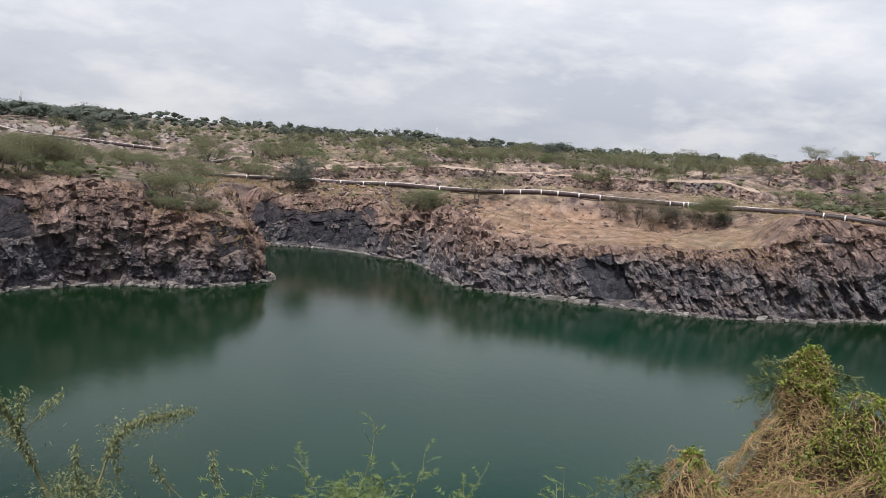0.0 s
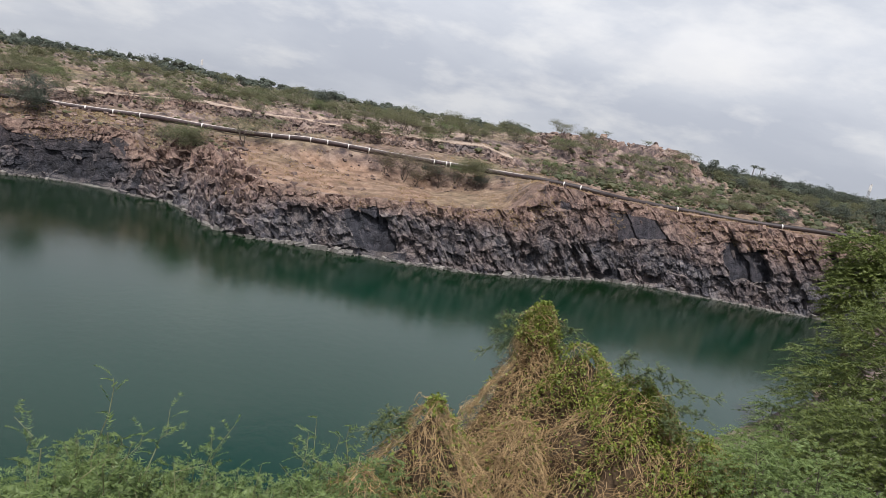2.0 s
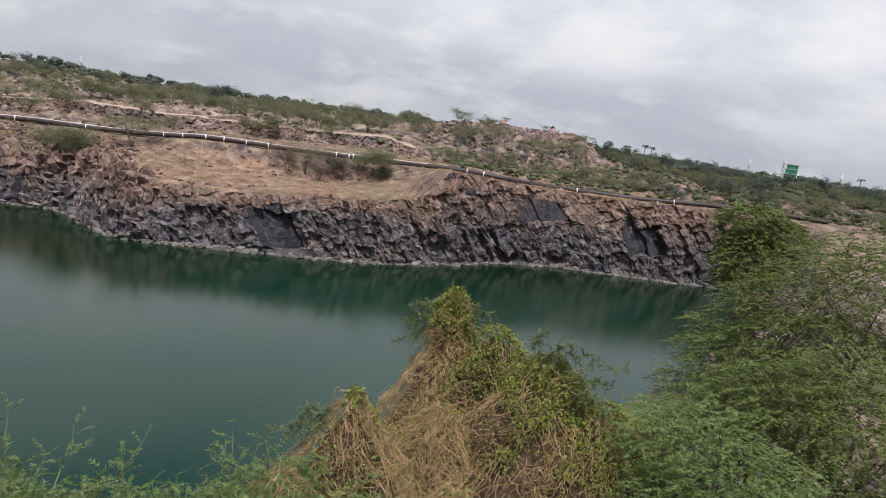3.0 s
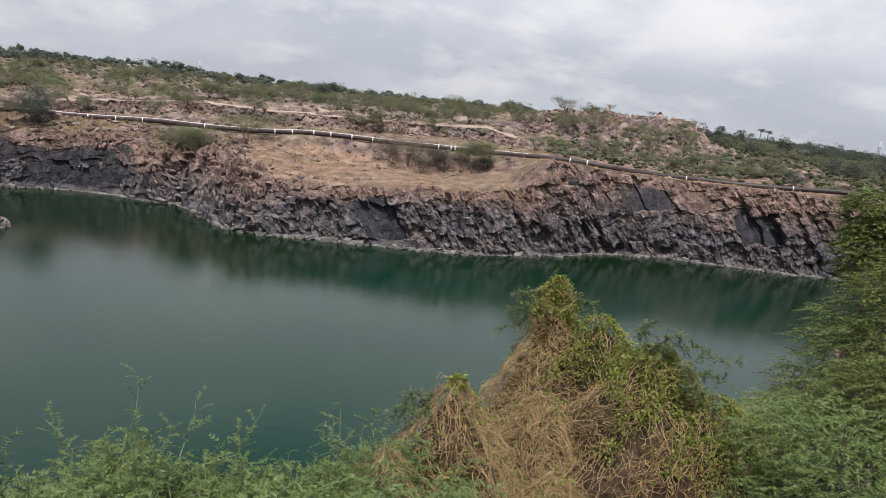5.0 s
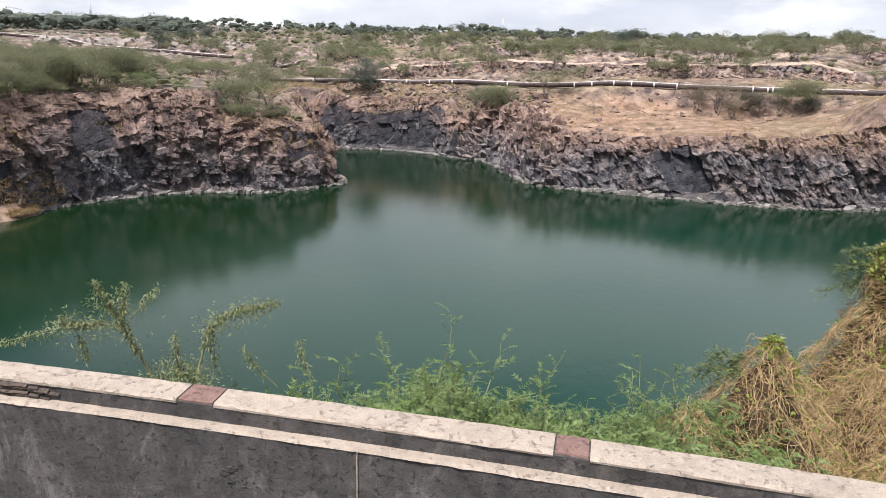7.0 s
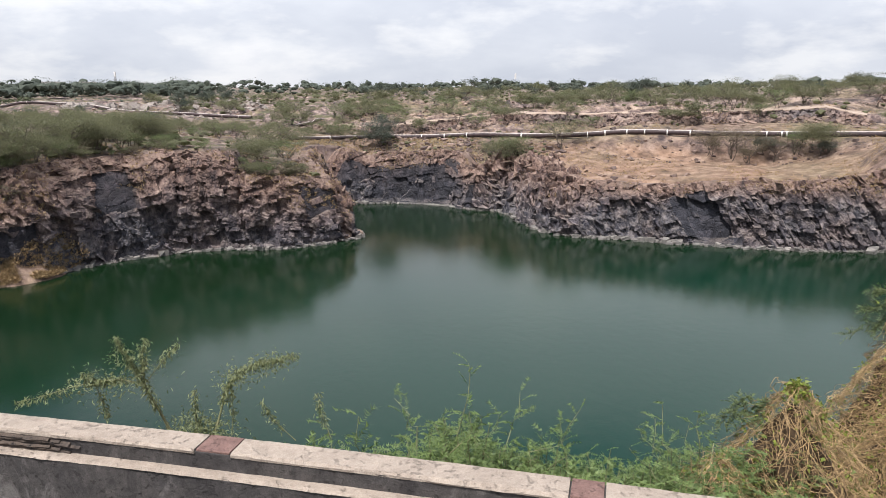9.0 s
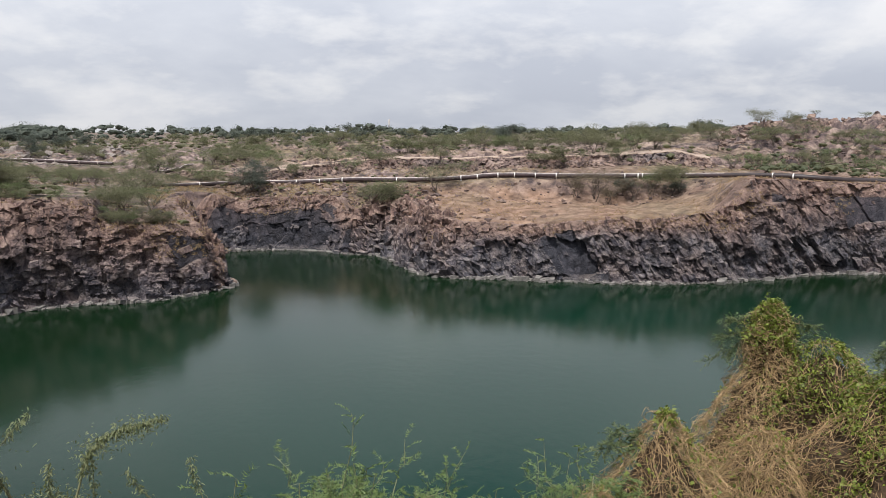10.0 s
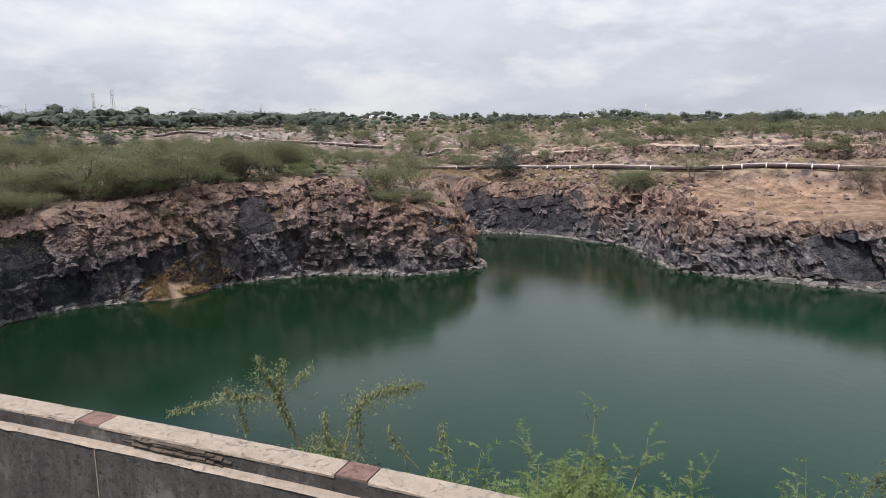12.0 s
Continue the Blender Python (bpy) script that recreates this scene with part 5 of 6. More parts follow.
def grow(kind, which, az, r, size, turn, height=None):
    shapes, leaf, name, label, cat = KINDS[kind]
    which %= len(shapes)
    x, y, z = bearing(az, r)
    z = z if height is None else height
    if (kind, which) not in MASTERS:
        MASTERS[kind, which] = plant(name, label, *shapes[which], BARK, leaf, (x, y, z), turn, size, name.replace("_", " ") + "s round the quarry", cat)
        MASTERS[kind, which]["made"] = size
        return MASTERS[kind, which]
    m = MASTERS[kind, which]
    made = m["made"]
    ob = copy_thing(m, pose(x, y, z, 0, 0, turn) @ Matrix.Scale(size / made, 4))
    return ob


def open_view(x, y):
    """How high a plant may grow before it hides the far pipe from the lookout."""
    az, r = np.degrees(np.arctan2(-x, y)), np.hypot(x, y)
    pipe_r, pipe_z = line_at(UPPER_PIPE, az)
    sight = EYE + (pipe_z - 0.7 - EYE) * r / pipe_r
    free = (az < 20.8) | (az > 39) | (r > pipe_r + 4)
    return np.where(free, 99.0, sight - ground_height(x, y))


# the ones that stand out: kind, shape, bearing, distance, size
for k, w, az, r, s in [("olive", 0, -3.3, 133.5, 1.6), ("wide", 0, 1.9, 132.5, 1.75), ("thin", 1, 0.3, 132, 1.3), ("dense", 1, 11.3, 146, 1.25), ("dense", 0, 11.6, 143, 1.4), ("dry", 0, -14.6, 132.5, 1.7), ("dry", 1, -16.0, 132, 1.9), ("dry", 0, -17.2, 131.5, 1.3),
                       ("dense", 0, -18.2, 134, 0.9), ("dry", 1, -19.1, 132, 1.5), ("thin", 1, -20.3, 133, 1.3), ("wide", 1, -22.5, 132.5, 1.5), ("dense", 0, -21.9, 132, 0.8),
                       ("wide", 1, 20.4, 110, 1.25), ("olive", 1, 21.0, 116, 1.45), ("olive", 2, -15.9, 166, 1.5), ("wide", 0, 29.4, 112, 1.55), ("olive", 1, 40.0, 98, 1.5), ("olive", 0, 37.0, 101, 1.6), ("olive", 2, 43.5, 98, 1.6), ("olive", 1, 46.7, 100, 1.7), ("olive", 0, 33.9, 104, 1.45), ("thin", 1, 18.6, 112, 1.45), ("olive", 0, 19.3, 120, 1.45), ("olive", 1, 16.2, 132, 1.3), ("thin", 0, 17.2, 118, 1.1), ("olive", 1, -12.0, 160, 1.3), ("dense", 1, -9.0, 235, 1.35), ("dense", 1, -8.2, 238, 1.2),
                       ("olive", 1, 35.3, 104, 1.1), ("olive", 0, 33.2, 106, 1.2), ("olive", 2, 37.5, 103, 1.1), ("thin", 0, 39.5, 101, 1.1), ("thin", 1, 42, 100, 1.0), ("olive", 1, 44.5, 100, 1.1), ("thin", 1, 30.5, 107, 1.0), ("thin", 0, 28.8, 108, 0.8)]:
    grow(k, w, az, r, s, (az * 77) % 360)

rng = np.random.default_rng(42)
for az0, az1, r0, r1, count, mixture, s0, s1 in [(27, 54, 104, 150, 60, ("olive", "olive", "thin", "olive"), 1.0, 1.5), (31, 54, 92, 106, 34, ("olive", "olive", "thin"), 0.8, 1.3), (23, 30, 108, 150, 14, ("olive", "thin"), 0.6, 0.9), (24, 54, 88, 108, 40, ("thin", "olive"), 0.35, 0.7), (23, 54, 150, 205, 100, ("far_olive", "far_olive", "far_olive", "far_dense"), 0.65, 1.1), (13, 24, 116, 170, 22, ("olive", "thin"), 0.7, 1.2),
                                                  (-25, 23, 156, 215, 118, ("olive", "far_olive", "olive", "thin"), 0.8, 1.5), (-25, 30, 215, 310, 110, ("far_olive", "far_dense", "far_olive"), 0.7, 1.25),
                                                  (-40, -26, 150, 200, 40, ("olive", "thin", "thin"), 0.8, 1.4), (-62, -38, 152, 215, 60, ("far_olive", "far_dense", "olive"), 0.8, 1.25), (-62, -39, 215, 300, 70, ("far_dense", "far_olive"), 1.0, 1.4),
                                                  (-38, -26, 196, 225, 9, ("olive", "thin"), 0.45, 0.7)]:
    done = 0
    while done < count:
        az, r = rng.uniform(az0, az1), rng.uniform(r0, r1)
        x, y = -math.sin(radians(az)) * r, math.cos(radians(az)) * r
        d, _ = shore(np.array([x]), np.array([y]))
        if d[0] < (4.6 if r < 110 else 6):
            continue
        size = min(rng.uniform(s0, s1), open_view(x, y) / 3.9)
        if size > 0.25:
            grow(mixture[rng.integers(0, len(mixture))], int(rng.integers(0, 3)), az, r, size, rng.uniform(0, 360))
        done += 1

# shrubs and small trees right on the edge of the left-hand cliff
edge = np.empty(len(face_mesh.vertices) * 3, np.float32)
face_mesh.vertices.foreach_get("co", edge)
edge = edge.reshape(102, -1, 3)[96:100].reshape(-1, 3)
edge = edge[(edge[:, 0] < -31) & (edge[:, 1] > 42) & (edge[:, 1] < 100)]
for x, y, z in edge[rng.integers(0, len(edge), 84)]:
    az, r = math.degrees(math.atan2(-x, y)), math.hypot(x, y)
    grow(("thin", "olive", "dry", "thin", "olive")[rng.integers(0, 5)], int(rng.integers(0, 3)), az, r, rng.uniform(0.35, 0.75) * (1.5 if az > 33 else 0.8), rng.uniform(0, 360), float(z) - 0.1)


def woodland(name, label, rows, seed, leaf):
    """Far trees too many to count: crowns of leaf clumps, joined."""
    rng = np.random.default_rng(seed)
    pos, way, ln, lumps = [], [], [], []
    for az0, az1, r0, r1, count, h0, h1 in rows:
        az = rng.uniform(az0, az1, count); r = r0 + (r1 - r0) * rng.random(count)
        x, y = -np.sin(np.radians(az)) * r, np.cos(np.radians(az)) * r
        dry = (shore(x, y)[0] > 4.4) & (open_view(x, y) > h1)
        x, y = x[dry], y[dry]
        count = len(x)
        z = ground_height(x, y)
        h = rng.uniform(h0, h1, count) * np.where(rng.random(count) < 0.08, 1.4, 1.0) * rng.uniform(0.6, 1.0, count)
        k = 80 if h1 < 2.5 else 130 if r1 < 500 else 90
        u = rng.normal(size=(count, k, 3)); u /= np.linalg.norm(u, axis=2)[:, :, None]
        u *= rng.uniform(0.72, 0.94, (count, k, 1))
        w = h * rng.uniform(0.55, 1.05, count)
        p = np.stack([x[:, None] + u[:, :, 0] * w[:, None], y[:, None] + u[:, :, 1] * w[:, None], z[:, None] + h[:, None] * (0.58 + 0.42 * u[:, :, 2])], -1)
        pos.append(p.reshape(-1, 3)); way.append((u + rng.normal(size=u.shape) * 0.6).reshape(-1, 3)); ln.append(np.repeat(h * (0.085 if h1 < 2.5 else 0.055), k))
        if h1 < 2.5:
            lumps.append((np.stack([x, y, z + h * 0.5], 1), w * 0.72, h * 0.32))
        else:
            for _ in range(5 if r1 < 500 else 4):
                at = rng.uniform(0, 6.28, count); off = rng.uniform(0.15, 0.55, count) * w
                lumps.append((np.stack([x + np.cos(at) * off, y + np.sin(at) * off, z + h * rng.uniform(0.42, 0.72, count)], 1), w * rng.uniform(0.32, 0.55, count), h * rng.uniform(0.17, 0.28, count)))
    pos, way, ln = np.vstack(pos), np.vstack(way), np.concatenate(ln)
    v, f = leaves(pos, way, rng, ln[:, None], ln[:, None] * 0.8, 0.1, True)
    bm = bmesh.new(); bmesh.ops.create_icosphere(bm, subdivisions=1, radius=1.0)
    iv, jf = np.array([q.co[:] for q in bm.verts]), np.array([[q.index for q in g.verts] for g in bm.faces]); bm.free()
    sets = [(v, f)]
    for c, w, h in lumps:
        q = c[:, None] + iv[None] * rng.uniform(0.6, 1.1, (len(c), len(iv), 1)) * np.stack([w, w, h], 1)[:, None]
        sets.append((q.reshape(-1, 3), (jf[None] + len(iv) * np.arange(len(c))[:, None, None]).reshape(-1, 3)))
    return tagged(part(name, mesh_of(name, *join(*sets)), leaf, None), label, "trees", kind="stuff")


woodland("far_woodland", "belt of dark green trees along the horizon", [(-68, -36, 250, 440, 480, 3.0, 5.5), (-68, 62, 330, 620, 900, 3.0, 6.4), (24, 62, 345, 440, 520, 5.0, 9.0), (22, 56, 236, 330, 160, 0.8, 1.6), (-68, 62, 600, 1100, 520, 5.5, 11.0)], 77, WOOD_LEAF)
woodland("scrub_cover", "low olive scrub scattered over the hill", [(-26, 26, 156, 330, 480, 0.8, 2.0), (24, 60, 100, 145, 260, 0.8, 1.7), (22, 60, 145, 225, 220, 0.5, 1.1), (-62, -39, 148, 250, 300, 0.8, 2.0), (-39, -27, 148, 188, 170, 0.8, 1.8), (-26, 26, 205, 330, 480, 1.2, 2.49), (14, 60, 86, 112, 420, 0.7, 1.9), (-4, 14, 128, 150, 120, 0.5, 1.2)], 78, SHRUB_LEAF)
woodland("green_scrub", "dense light green scrub behind the pipe", [(-64, -40, 158, 250, 900, 1.2, 2.4), (-64, -42, 240, 330, 420, 1.6, 3.2), (-42, -27, 145, 175, 160, 0.8, 1.8), (36, 58, 262, 345, 260, 1.4, 2.8), (38, 58, 205, 262, 160, 1.2, 2.4)], 79, SCRUB_LEAF)


def dry_grass():
    """Straw tufts on the cliff tops, the bench's back and the brown upper faces."""
    rng = np.random.default_rng(91)
    az = rng.uniform(-50, 50, 11000); r = rng.uniform(98, 175, 11000)
    x, y = -np.sin(np.radians(az)) * r, np.cos(np.radians(az)) * r
    d, near = shore(x, y)
    thick = value_noise(x * 0.12, y * 0.12, 6.6, 3)
    ok = (d > 4.8) & ~near & (thick > -0.05)
    z = ground_height(x, y)
    roots = [np.stack([x, y, z], 1)[ok]]
    co = np.empty(len(face.data.vertices) * 3, np.float32); face.data.vertices.foreach_get("co", co); co = co.reshape(-1, 3)
    w = np.empty(len(co), np.float32); face.data.attributes["weathered"].data.foreach_get("value", w)
    keep = np.flatnonzero((w > 0.55) & (co[:, 2] > 2) & (value_noise(co[:, 0] * 0.2, co[:, 1] * 0.2, co[:, 2] * 0.2, 2) > 0.05))
    roots.append(co[rng.choice(keep, 2600)])
    low = np.flatnonzero((co[:, 0] > -61) & (co[:, 0] < -50) & (co[:, 2] > 0.3) & (co[:, 2] < 1.2 + 3.6 * np.exp(-((co[:, 0] + 55.5) / 2.6) ** 2)) & (co[:, 1] < 80))
    roots += [co[rng.choice(low, 900)]]
    tc = np.empty(len(talus.data.vertices) * 3, np.float32); talus.data.vertices.foreach_get("co", tc); tc = tc.reshape(-1, 3)
    tc = tc[(tc[:, 2] > 0.3) & (value_noise(tc[:, 0] * 0.6, tc[:, 1] * 0.6, 2.2, 2) > -0.15)]
    roots += [tc[rng.integers(0, len(tc), 2600)] + rng.normal(size=(2600, 3)) * [0.25, 0.25, 0.03]]
    az = rng.uniform(3, 19, 5200); r = rng.uniform(104, 152, 5200)
    x, y = -np.sin(np.radians(az)) * r, np.cos(np.radians(az)) * r
    slope = (shore(x, y)[0] > 4.6) & (value_noise(x * 0.2, y * 0.2, 1.6, 2) > -0.2)
    roots.append(np.stack([x, y, ground_height(x, y)], 1)[slope])
    p = np.repeat(np.vstack(roots), 7, 0)
    way = rng.normal(size=p.shape) * [0.55, 0.55, 0.2] + [0, 0, 0.8]
    p = p + rng.normal(size=p.shape) * [0.12, 0.12, 0.02] - [0, 0, 0.05]
    v, f = leaves(p, way, rng, 0.52, 0.07, 0.25)
    return tagged(part("dry_grass", mesh_of("dry_grass", v, f), GRASS, None), "dry straw-coloured grass tufts on the cliff tops", "grass", kind="stuff")


dry_grass()

# ---- plants on the bank below the parapet ----
def frond_leaves(base, way, rng, pairs, reach, leaf, wide, droop=0.25):
    """Feathery fronds: pairs of narrow leaflets along each rib. base, way: one row for each frond."""
    n = len(base)
    way = way / np.linalg.norm(way, axis=1)[:, None]
    side = np.cross(way, [0, 0, 1.0] + rng.normal(size=(n, 3)) * 0.35)
    side /= np.linalg.norm(side, axis=1)[:, None]
    ln = reach * rng.uniform(0.6, 1.25, (n, 1, 1))
    t = np.linspace(0.12, 1.0, pairs)[None, :, None]
    rib = base[:, None] + way[:, None] * t * ln
    rib[:, :, 2] -= (droop * ln * t * t)[:, :, 0]
    pos = np.concatenate([rib, rib], 1).reshape(-1, 3)
    s = np.repeat(side[:, None], pairs, 1); w = np.repeat(way[:, None], pairs, 1)
    out = np.concatenate([s + 0.55 * w, -s + 0.55 * w], 1).reshape(-1, 3) + rng.normal(size=(2 * n * pairs, 3)) * 0.18
    return leaves(pos, out, rng, leaf, wide, 0.15, True)


def feathery_shrub(name, label, at, width, depth, tops, stems, fronds, seed, leaf, sprigs=6, size=(0.30, 0.060, 0.017)):
    """A bank shrub with many upright stems whose tops follow a given crest (x offset, height) about its base."""
    rng = np.random.default_rng(seed)
    ob = thing(name, label, "shrub", "green shrubs below the parapet")
    cx = np.array(tops, float)
    paths, radii, base, way = [], [], [], []
    for i in range(stems):
        u = rng.uniform(-1, 1); x = u * width; y = rng.uniform(-1, 1) * depth
        crest = np.interp(x, cx[:, 0], cx[:, 1]) * (1 - 0.22 * abs(y) / depth) * rng.uniform(0.72, 1.0)
        root = (x * 0.6, y * 0.6, -0.6)
        tip = (x + rng.normal() * 0.12, y + rng.normal() * 0.15, crest)
        p = bend(root, tip, rng, 7, 0.05)
        paths.append(p); radii.append((0.022, 0.005))
        k = fronds
        t = rng.uniform(0.30, 1.0, k) ** 0.8
        q = np.stack([np.interp(t, np.linspace(0, 1, 7), p[:, j]) for j in range(3)], 1)
        base.append(q + rng.normal(size=(k, 3)) * 0.05)
        a = rng.uniform(0, 2 * math.pi, k)
        way.append(np.stack([np.cos(a), np.sin(a), rng.uniform(-0.1, 0.9, k)], 1))
    for i in range(sprigs):
        x = rng.uniform(-0.9, 0.9) * width
        crest = np.interp(x, cx[:, 0], cx[:, 1])
        root = np.array((x, rng.uniform(-0.4, 0.4) * depth, crest * 0.75))
        tip = root + (rng.normal() * 0.30, rng.normal() * 0.2, crest * 0.25 + rng.uniform(0.15, 0.5))
        p = bend(root, tip, rng, 6, 0.10)
        paths.append(p); radii.append((0.009, 0.003))
        t = np.linspace(0.2, 1.0, 11)
        q = np.stack([np.interp(t, np.linspace(0, 1, 6), p[:, j]) for j in range(3)], 1)
        base.append(q)
        a = rng.uniform(0, 2 * math.pi, 11)
        way.append(np.stack([np.cos(a) * 0.6, np.sin(a) * 0.6, np.full(11, 0.5)], 1) * 1.0)
    part("branchwork", mesh_of("branchwork", *tubes(paths, radii, 4)), STEM, ob)
    v, f = frond_leaves(np.vstack(base), np.vstack(way), rng, 10, size[0], size[1], size[2])
    part("foliage", mesh_of("foliage", v, f), leaf, ob)
    ob.location = at
    return ob


def put_shrub(az, r, top_el, width, tops, seed, stems=70, fronds=26, leaf=None, depth=0.8, sprigs=6, size=(0.30, 0.060, 0.017)):
    """Stands a shrub on the bank so that its crest reaches the given angle below the eye's level."""
    x, y, z = bearing(az, r)
    top = EYE + r * math.tan(radians(top_el))
    return feathery_shrub("bank_shrub", "feathery light green shrub with upright sprigs below the parapet", (x, y, z), width, depth, [(a, b * (top - z)) for a, b in tops], stems, fronds, seed, leaf or FERN_LEAF, sprigs, size)


put_shrub(13.2, 7.0, -29.2, 1.3, [(-1.3, 0.80), (-0.5, 0.95), (0.3, 1.0), (1.3, 0.97)], 301, 75, 39)
put_shrub(5.0, 8.2, -25.6, 1.5, [(-1.5, 0.70), (-0.6, 0.86), (0.0, 1.0), (0.5, 0.88), (1.5, 0.72)], 302, 130, 50, sprigs=7, size=(0.26, 0.048, 0.014))
put_shrub(-4.0, 8.4, -28.2, 1.5, [(-1.5, 1.0), (-0.5, 0.96), (0.5, 0.92), (1.5, 0.90)], 303, 120, 50, sprigs=5, size=(0.26, 0.048, 0.014))
put_shrub(-11.5, 8.6, -28.2, 1.4, [(-1.4, 0.88), (0.0, 0.98), (0.8, 1.0), (1.4, 1.0)], 304, 120, 50, sprigs=4, size=(0.26, 0.048, 0.014))
put_shrub(-17.0, 9.6, -26.2, 1.3, [(-1.3, 0.86), (0.0, 1.0), (1.3, 1.0)], 305, 100, 46, sprigs=4, size=(0.26, 0.05, 0.015))
put_shrub(0.0, 6.2, -31.5, 2.2, [(-2.2, 0.9), (0, 1.0), (2.2, 0.95)], 306, 100, 36, sprigs=0)
put_shrub(-14.0, 6.6, -31.0, 2.0, [(-2.0, 0.9), (0, 1.0), (2.0, 0.95)], 307, 87, 36, sprigs=0)


# the leggy saplings: stems as (bearing, angle, distance) rows
def leggy_sapling(label, stems, clumps, seed, shift=0.0):
    rng = np.random.default_rng(seed)
    ob = thing("leggy_sapling", label, "sapling", "saplings below the parapet")
    paths, radii, pos, way = [], [], [], []
    for rows, r0, leafy in stems:
        rows = [(a + 0.30 * shift + 0.7 * shift * min(max((e + 25) / 5, 0), 1), e, r) for a, e, r in rows]
        p = smooth_path([spot(*q) for q in rows], 0.03)
        paths.append(p[::2]); radii.append((r0, 0.003))
        n = int(len(p) * leafy * 3.6)
        i = (len(p) * (0.34 + 0.66 * rng.random(n))).astype(int).clip(0, len(p) - 1)
        spread = rng.normal(size=(n, 3)) * 0.024
        pos.append(p[i] + spread)
        way.append(rng.normal(size=(n, 3)) * [1, 1, 0.4] + [0, 0, -0.9])
    for (az, el, r), size, n in clumps:
        n = n * 3
        pos.append(np.array(spot(az + shift, el, r)) + rng.normal(size=(n, 3)) * [size, size, size * 0.6])
        way.append(rng.normal(size=(n, 3)) + [0, 0, 0.1])
    part("branchwork", mesh_of("branchwork", *tubes(paths, radii, 5)), STEM, ob)
    v, f = leaves(np.vstack(pos), np.vstack(way), rng, 0.052, 0.014, 0.15)
    part("foliage", mesh_of("foliage", v, f), SAPLING_LEAF, ob)
    return ob


leggy_sapling("leggy sapling with drooping narrow leaves on bare stems",
              [([(28.3, -27.0, 7.5), (29.3, -24.5, 7.5), (30.0, -22.3, 7.5), (30.6, -20.4, 7.5), (31.5, -18.5, 7.5)], 0.020, 3.4),
               ([(29.9, -23.0, 7.5), (29.9, -21.0, 7.5), (29.3, -18.9, 7.5)], 0.010, 3.2),
               ([(30.0, -22.4, 7.5), (31.6, -21.6, 7.6), (33.4, -21.6, 7.7), (34.0, -20.9, 7.7)], 0.010, 4.5),
               ([(33.0, -21.6, 7.7), (35.0, -21.6, 7.8), (37.0, -21.9, 7.9), (38.8, -21.9, 8.0)], 0.006, 1.6),
               ([(33.4, -21.6, 7.7), (33.2, -22.6, 7.7), (33.1, -24.2, 7.7)], 0.005, 2.5),
               ([(29.8, -22.2, 7.5), (28.3, -20.8, 7.5), (26.8, -19.6, 7.5)], 0.006, 1.8)],
              [((30.3, -22.0, 7.5), 0.14, 60), ((33.6, -21.6, 7.7), 0.12, 70), ((31.0, -20.2, 7.5), 0.09, 30)], 401, 0.95)
leggy_sapling("leggy sapling with one long arching leafy branch",
              [([(26.0, -27.5, 7.4), (25.0, -25.2, 7.4), (24.4, -23.2, 7.4), (22.8, -22.0, 7.4), (20.8, -21.8, 7.4), (18.6, -21.5, 7.4)], 0.016, 4.2),
               ([(27.0, -27.5, 7.4), (27.0, -25.0, 7.4), (26.9, -23.2, 7.4)], 0.008, 2.4),
               ([(24.3, -27.0, 7.4), (24.0, -25.5, 7.4), (24.0, -23.6, 7.4)], 0.006, 1.6),
               ([(19.0, -28.0, 7.2), (20.6, -26.5, 7.2), (21.8, -24.8, 7.2)], 0.006, 1.6),
               ([(16.0, -28.0, 7.2), (16.8, -26.0, 7.2), (17.0, -24.6, 7.2)], 0.006, 1.6)],
              [((27.2, -26.3, 7.4), 0.15, 260), ((26.0, -26.8, 7.4), 0.14, 200), ((28.6, -26.4, 7.5), 0.16, 60), ((23.6, -22.8, 7.4), 0.11, 70), ((21.0, -22.0, 7.4), 0.11, 80)], 402)


# the tall mound of dead vines over a small tree
MOUND = [((7.70, 13.55, 18.55), 0.48, 0.34), ((4.0, 9.75, 17.85), 0.62, 0.12), ((9.1, 11.6, 17.70), 0.85, 0.25), ((6.9, 12.0, 16.5), 0.72, 0.10), ((9.9, 10.6, 16.9), 1.05, 0.4), ((5.8, 9.3, 16.3), 0.85, 0.08), ((8.5, 12.9, 17.9), 0.75, 0.25), ((2.75, 8.9, 17.1), 0.80, 0.06)]
MOUND_FOOT = 12.5


def mound_radius(i, drop, ang):
    (x, y, z), wide, cap = MOUND[i]
    if i == 0:
        flank = np.interp(drop, (0.0, 0.3, 0.6, 1.3, 2.3, 3.2, 6.0), (0.12, 0.25, 0.36, 0.48, 0.84, 1.35, 3.0))
    elif i == 1:
        flank = 0.06 + 0.56 * drop
    else:
        flank = wide * (drop + cap) ** 0.92
    lump = noise.noise(Vector((math.cos(ang) * 1.4 + i * 7.1, math.sin(ang) * 1.4, drop * 1.1)))
    fine = noise.noise(Vector((math.cos(ang) * 4.0 * (0.5 + flank), math.sin(ang) * 4.0 * (0.5 + flank), drop * 3.2 + i * 3.3)))
    flank = max(flank + 0.24 * lump * min(drop, 1.0) + 0.10 * fine * min(drop * 2, 1.0), 0.03)
    r = flank * (1 + 0.08 * math.sin(3 * ang + i * 2.1) + (0.0 if i < 2 else 0.10) * math.sin(5 * ang + drop * 3.1) + 0.07 * math.sin(7 * ang + drop * 2.3 + i))
    return r * (1.0 - 0.5 * math.exp(-drop / 0.12))


def in_mound(p, skip, slack=0.18):
    for j, ((x, y, z), wide, cap) in enumerate(MOUND):
        if j != skip and p[2] < z - 0.1:
            if math.hypot(p[0] - x, p[1] - y) < mound_radius(j, z - p[2], math.atan2(p[1] - y, p[0] - x)) - slack:
                return True
    return False


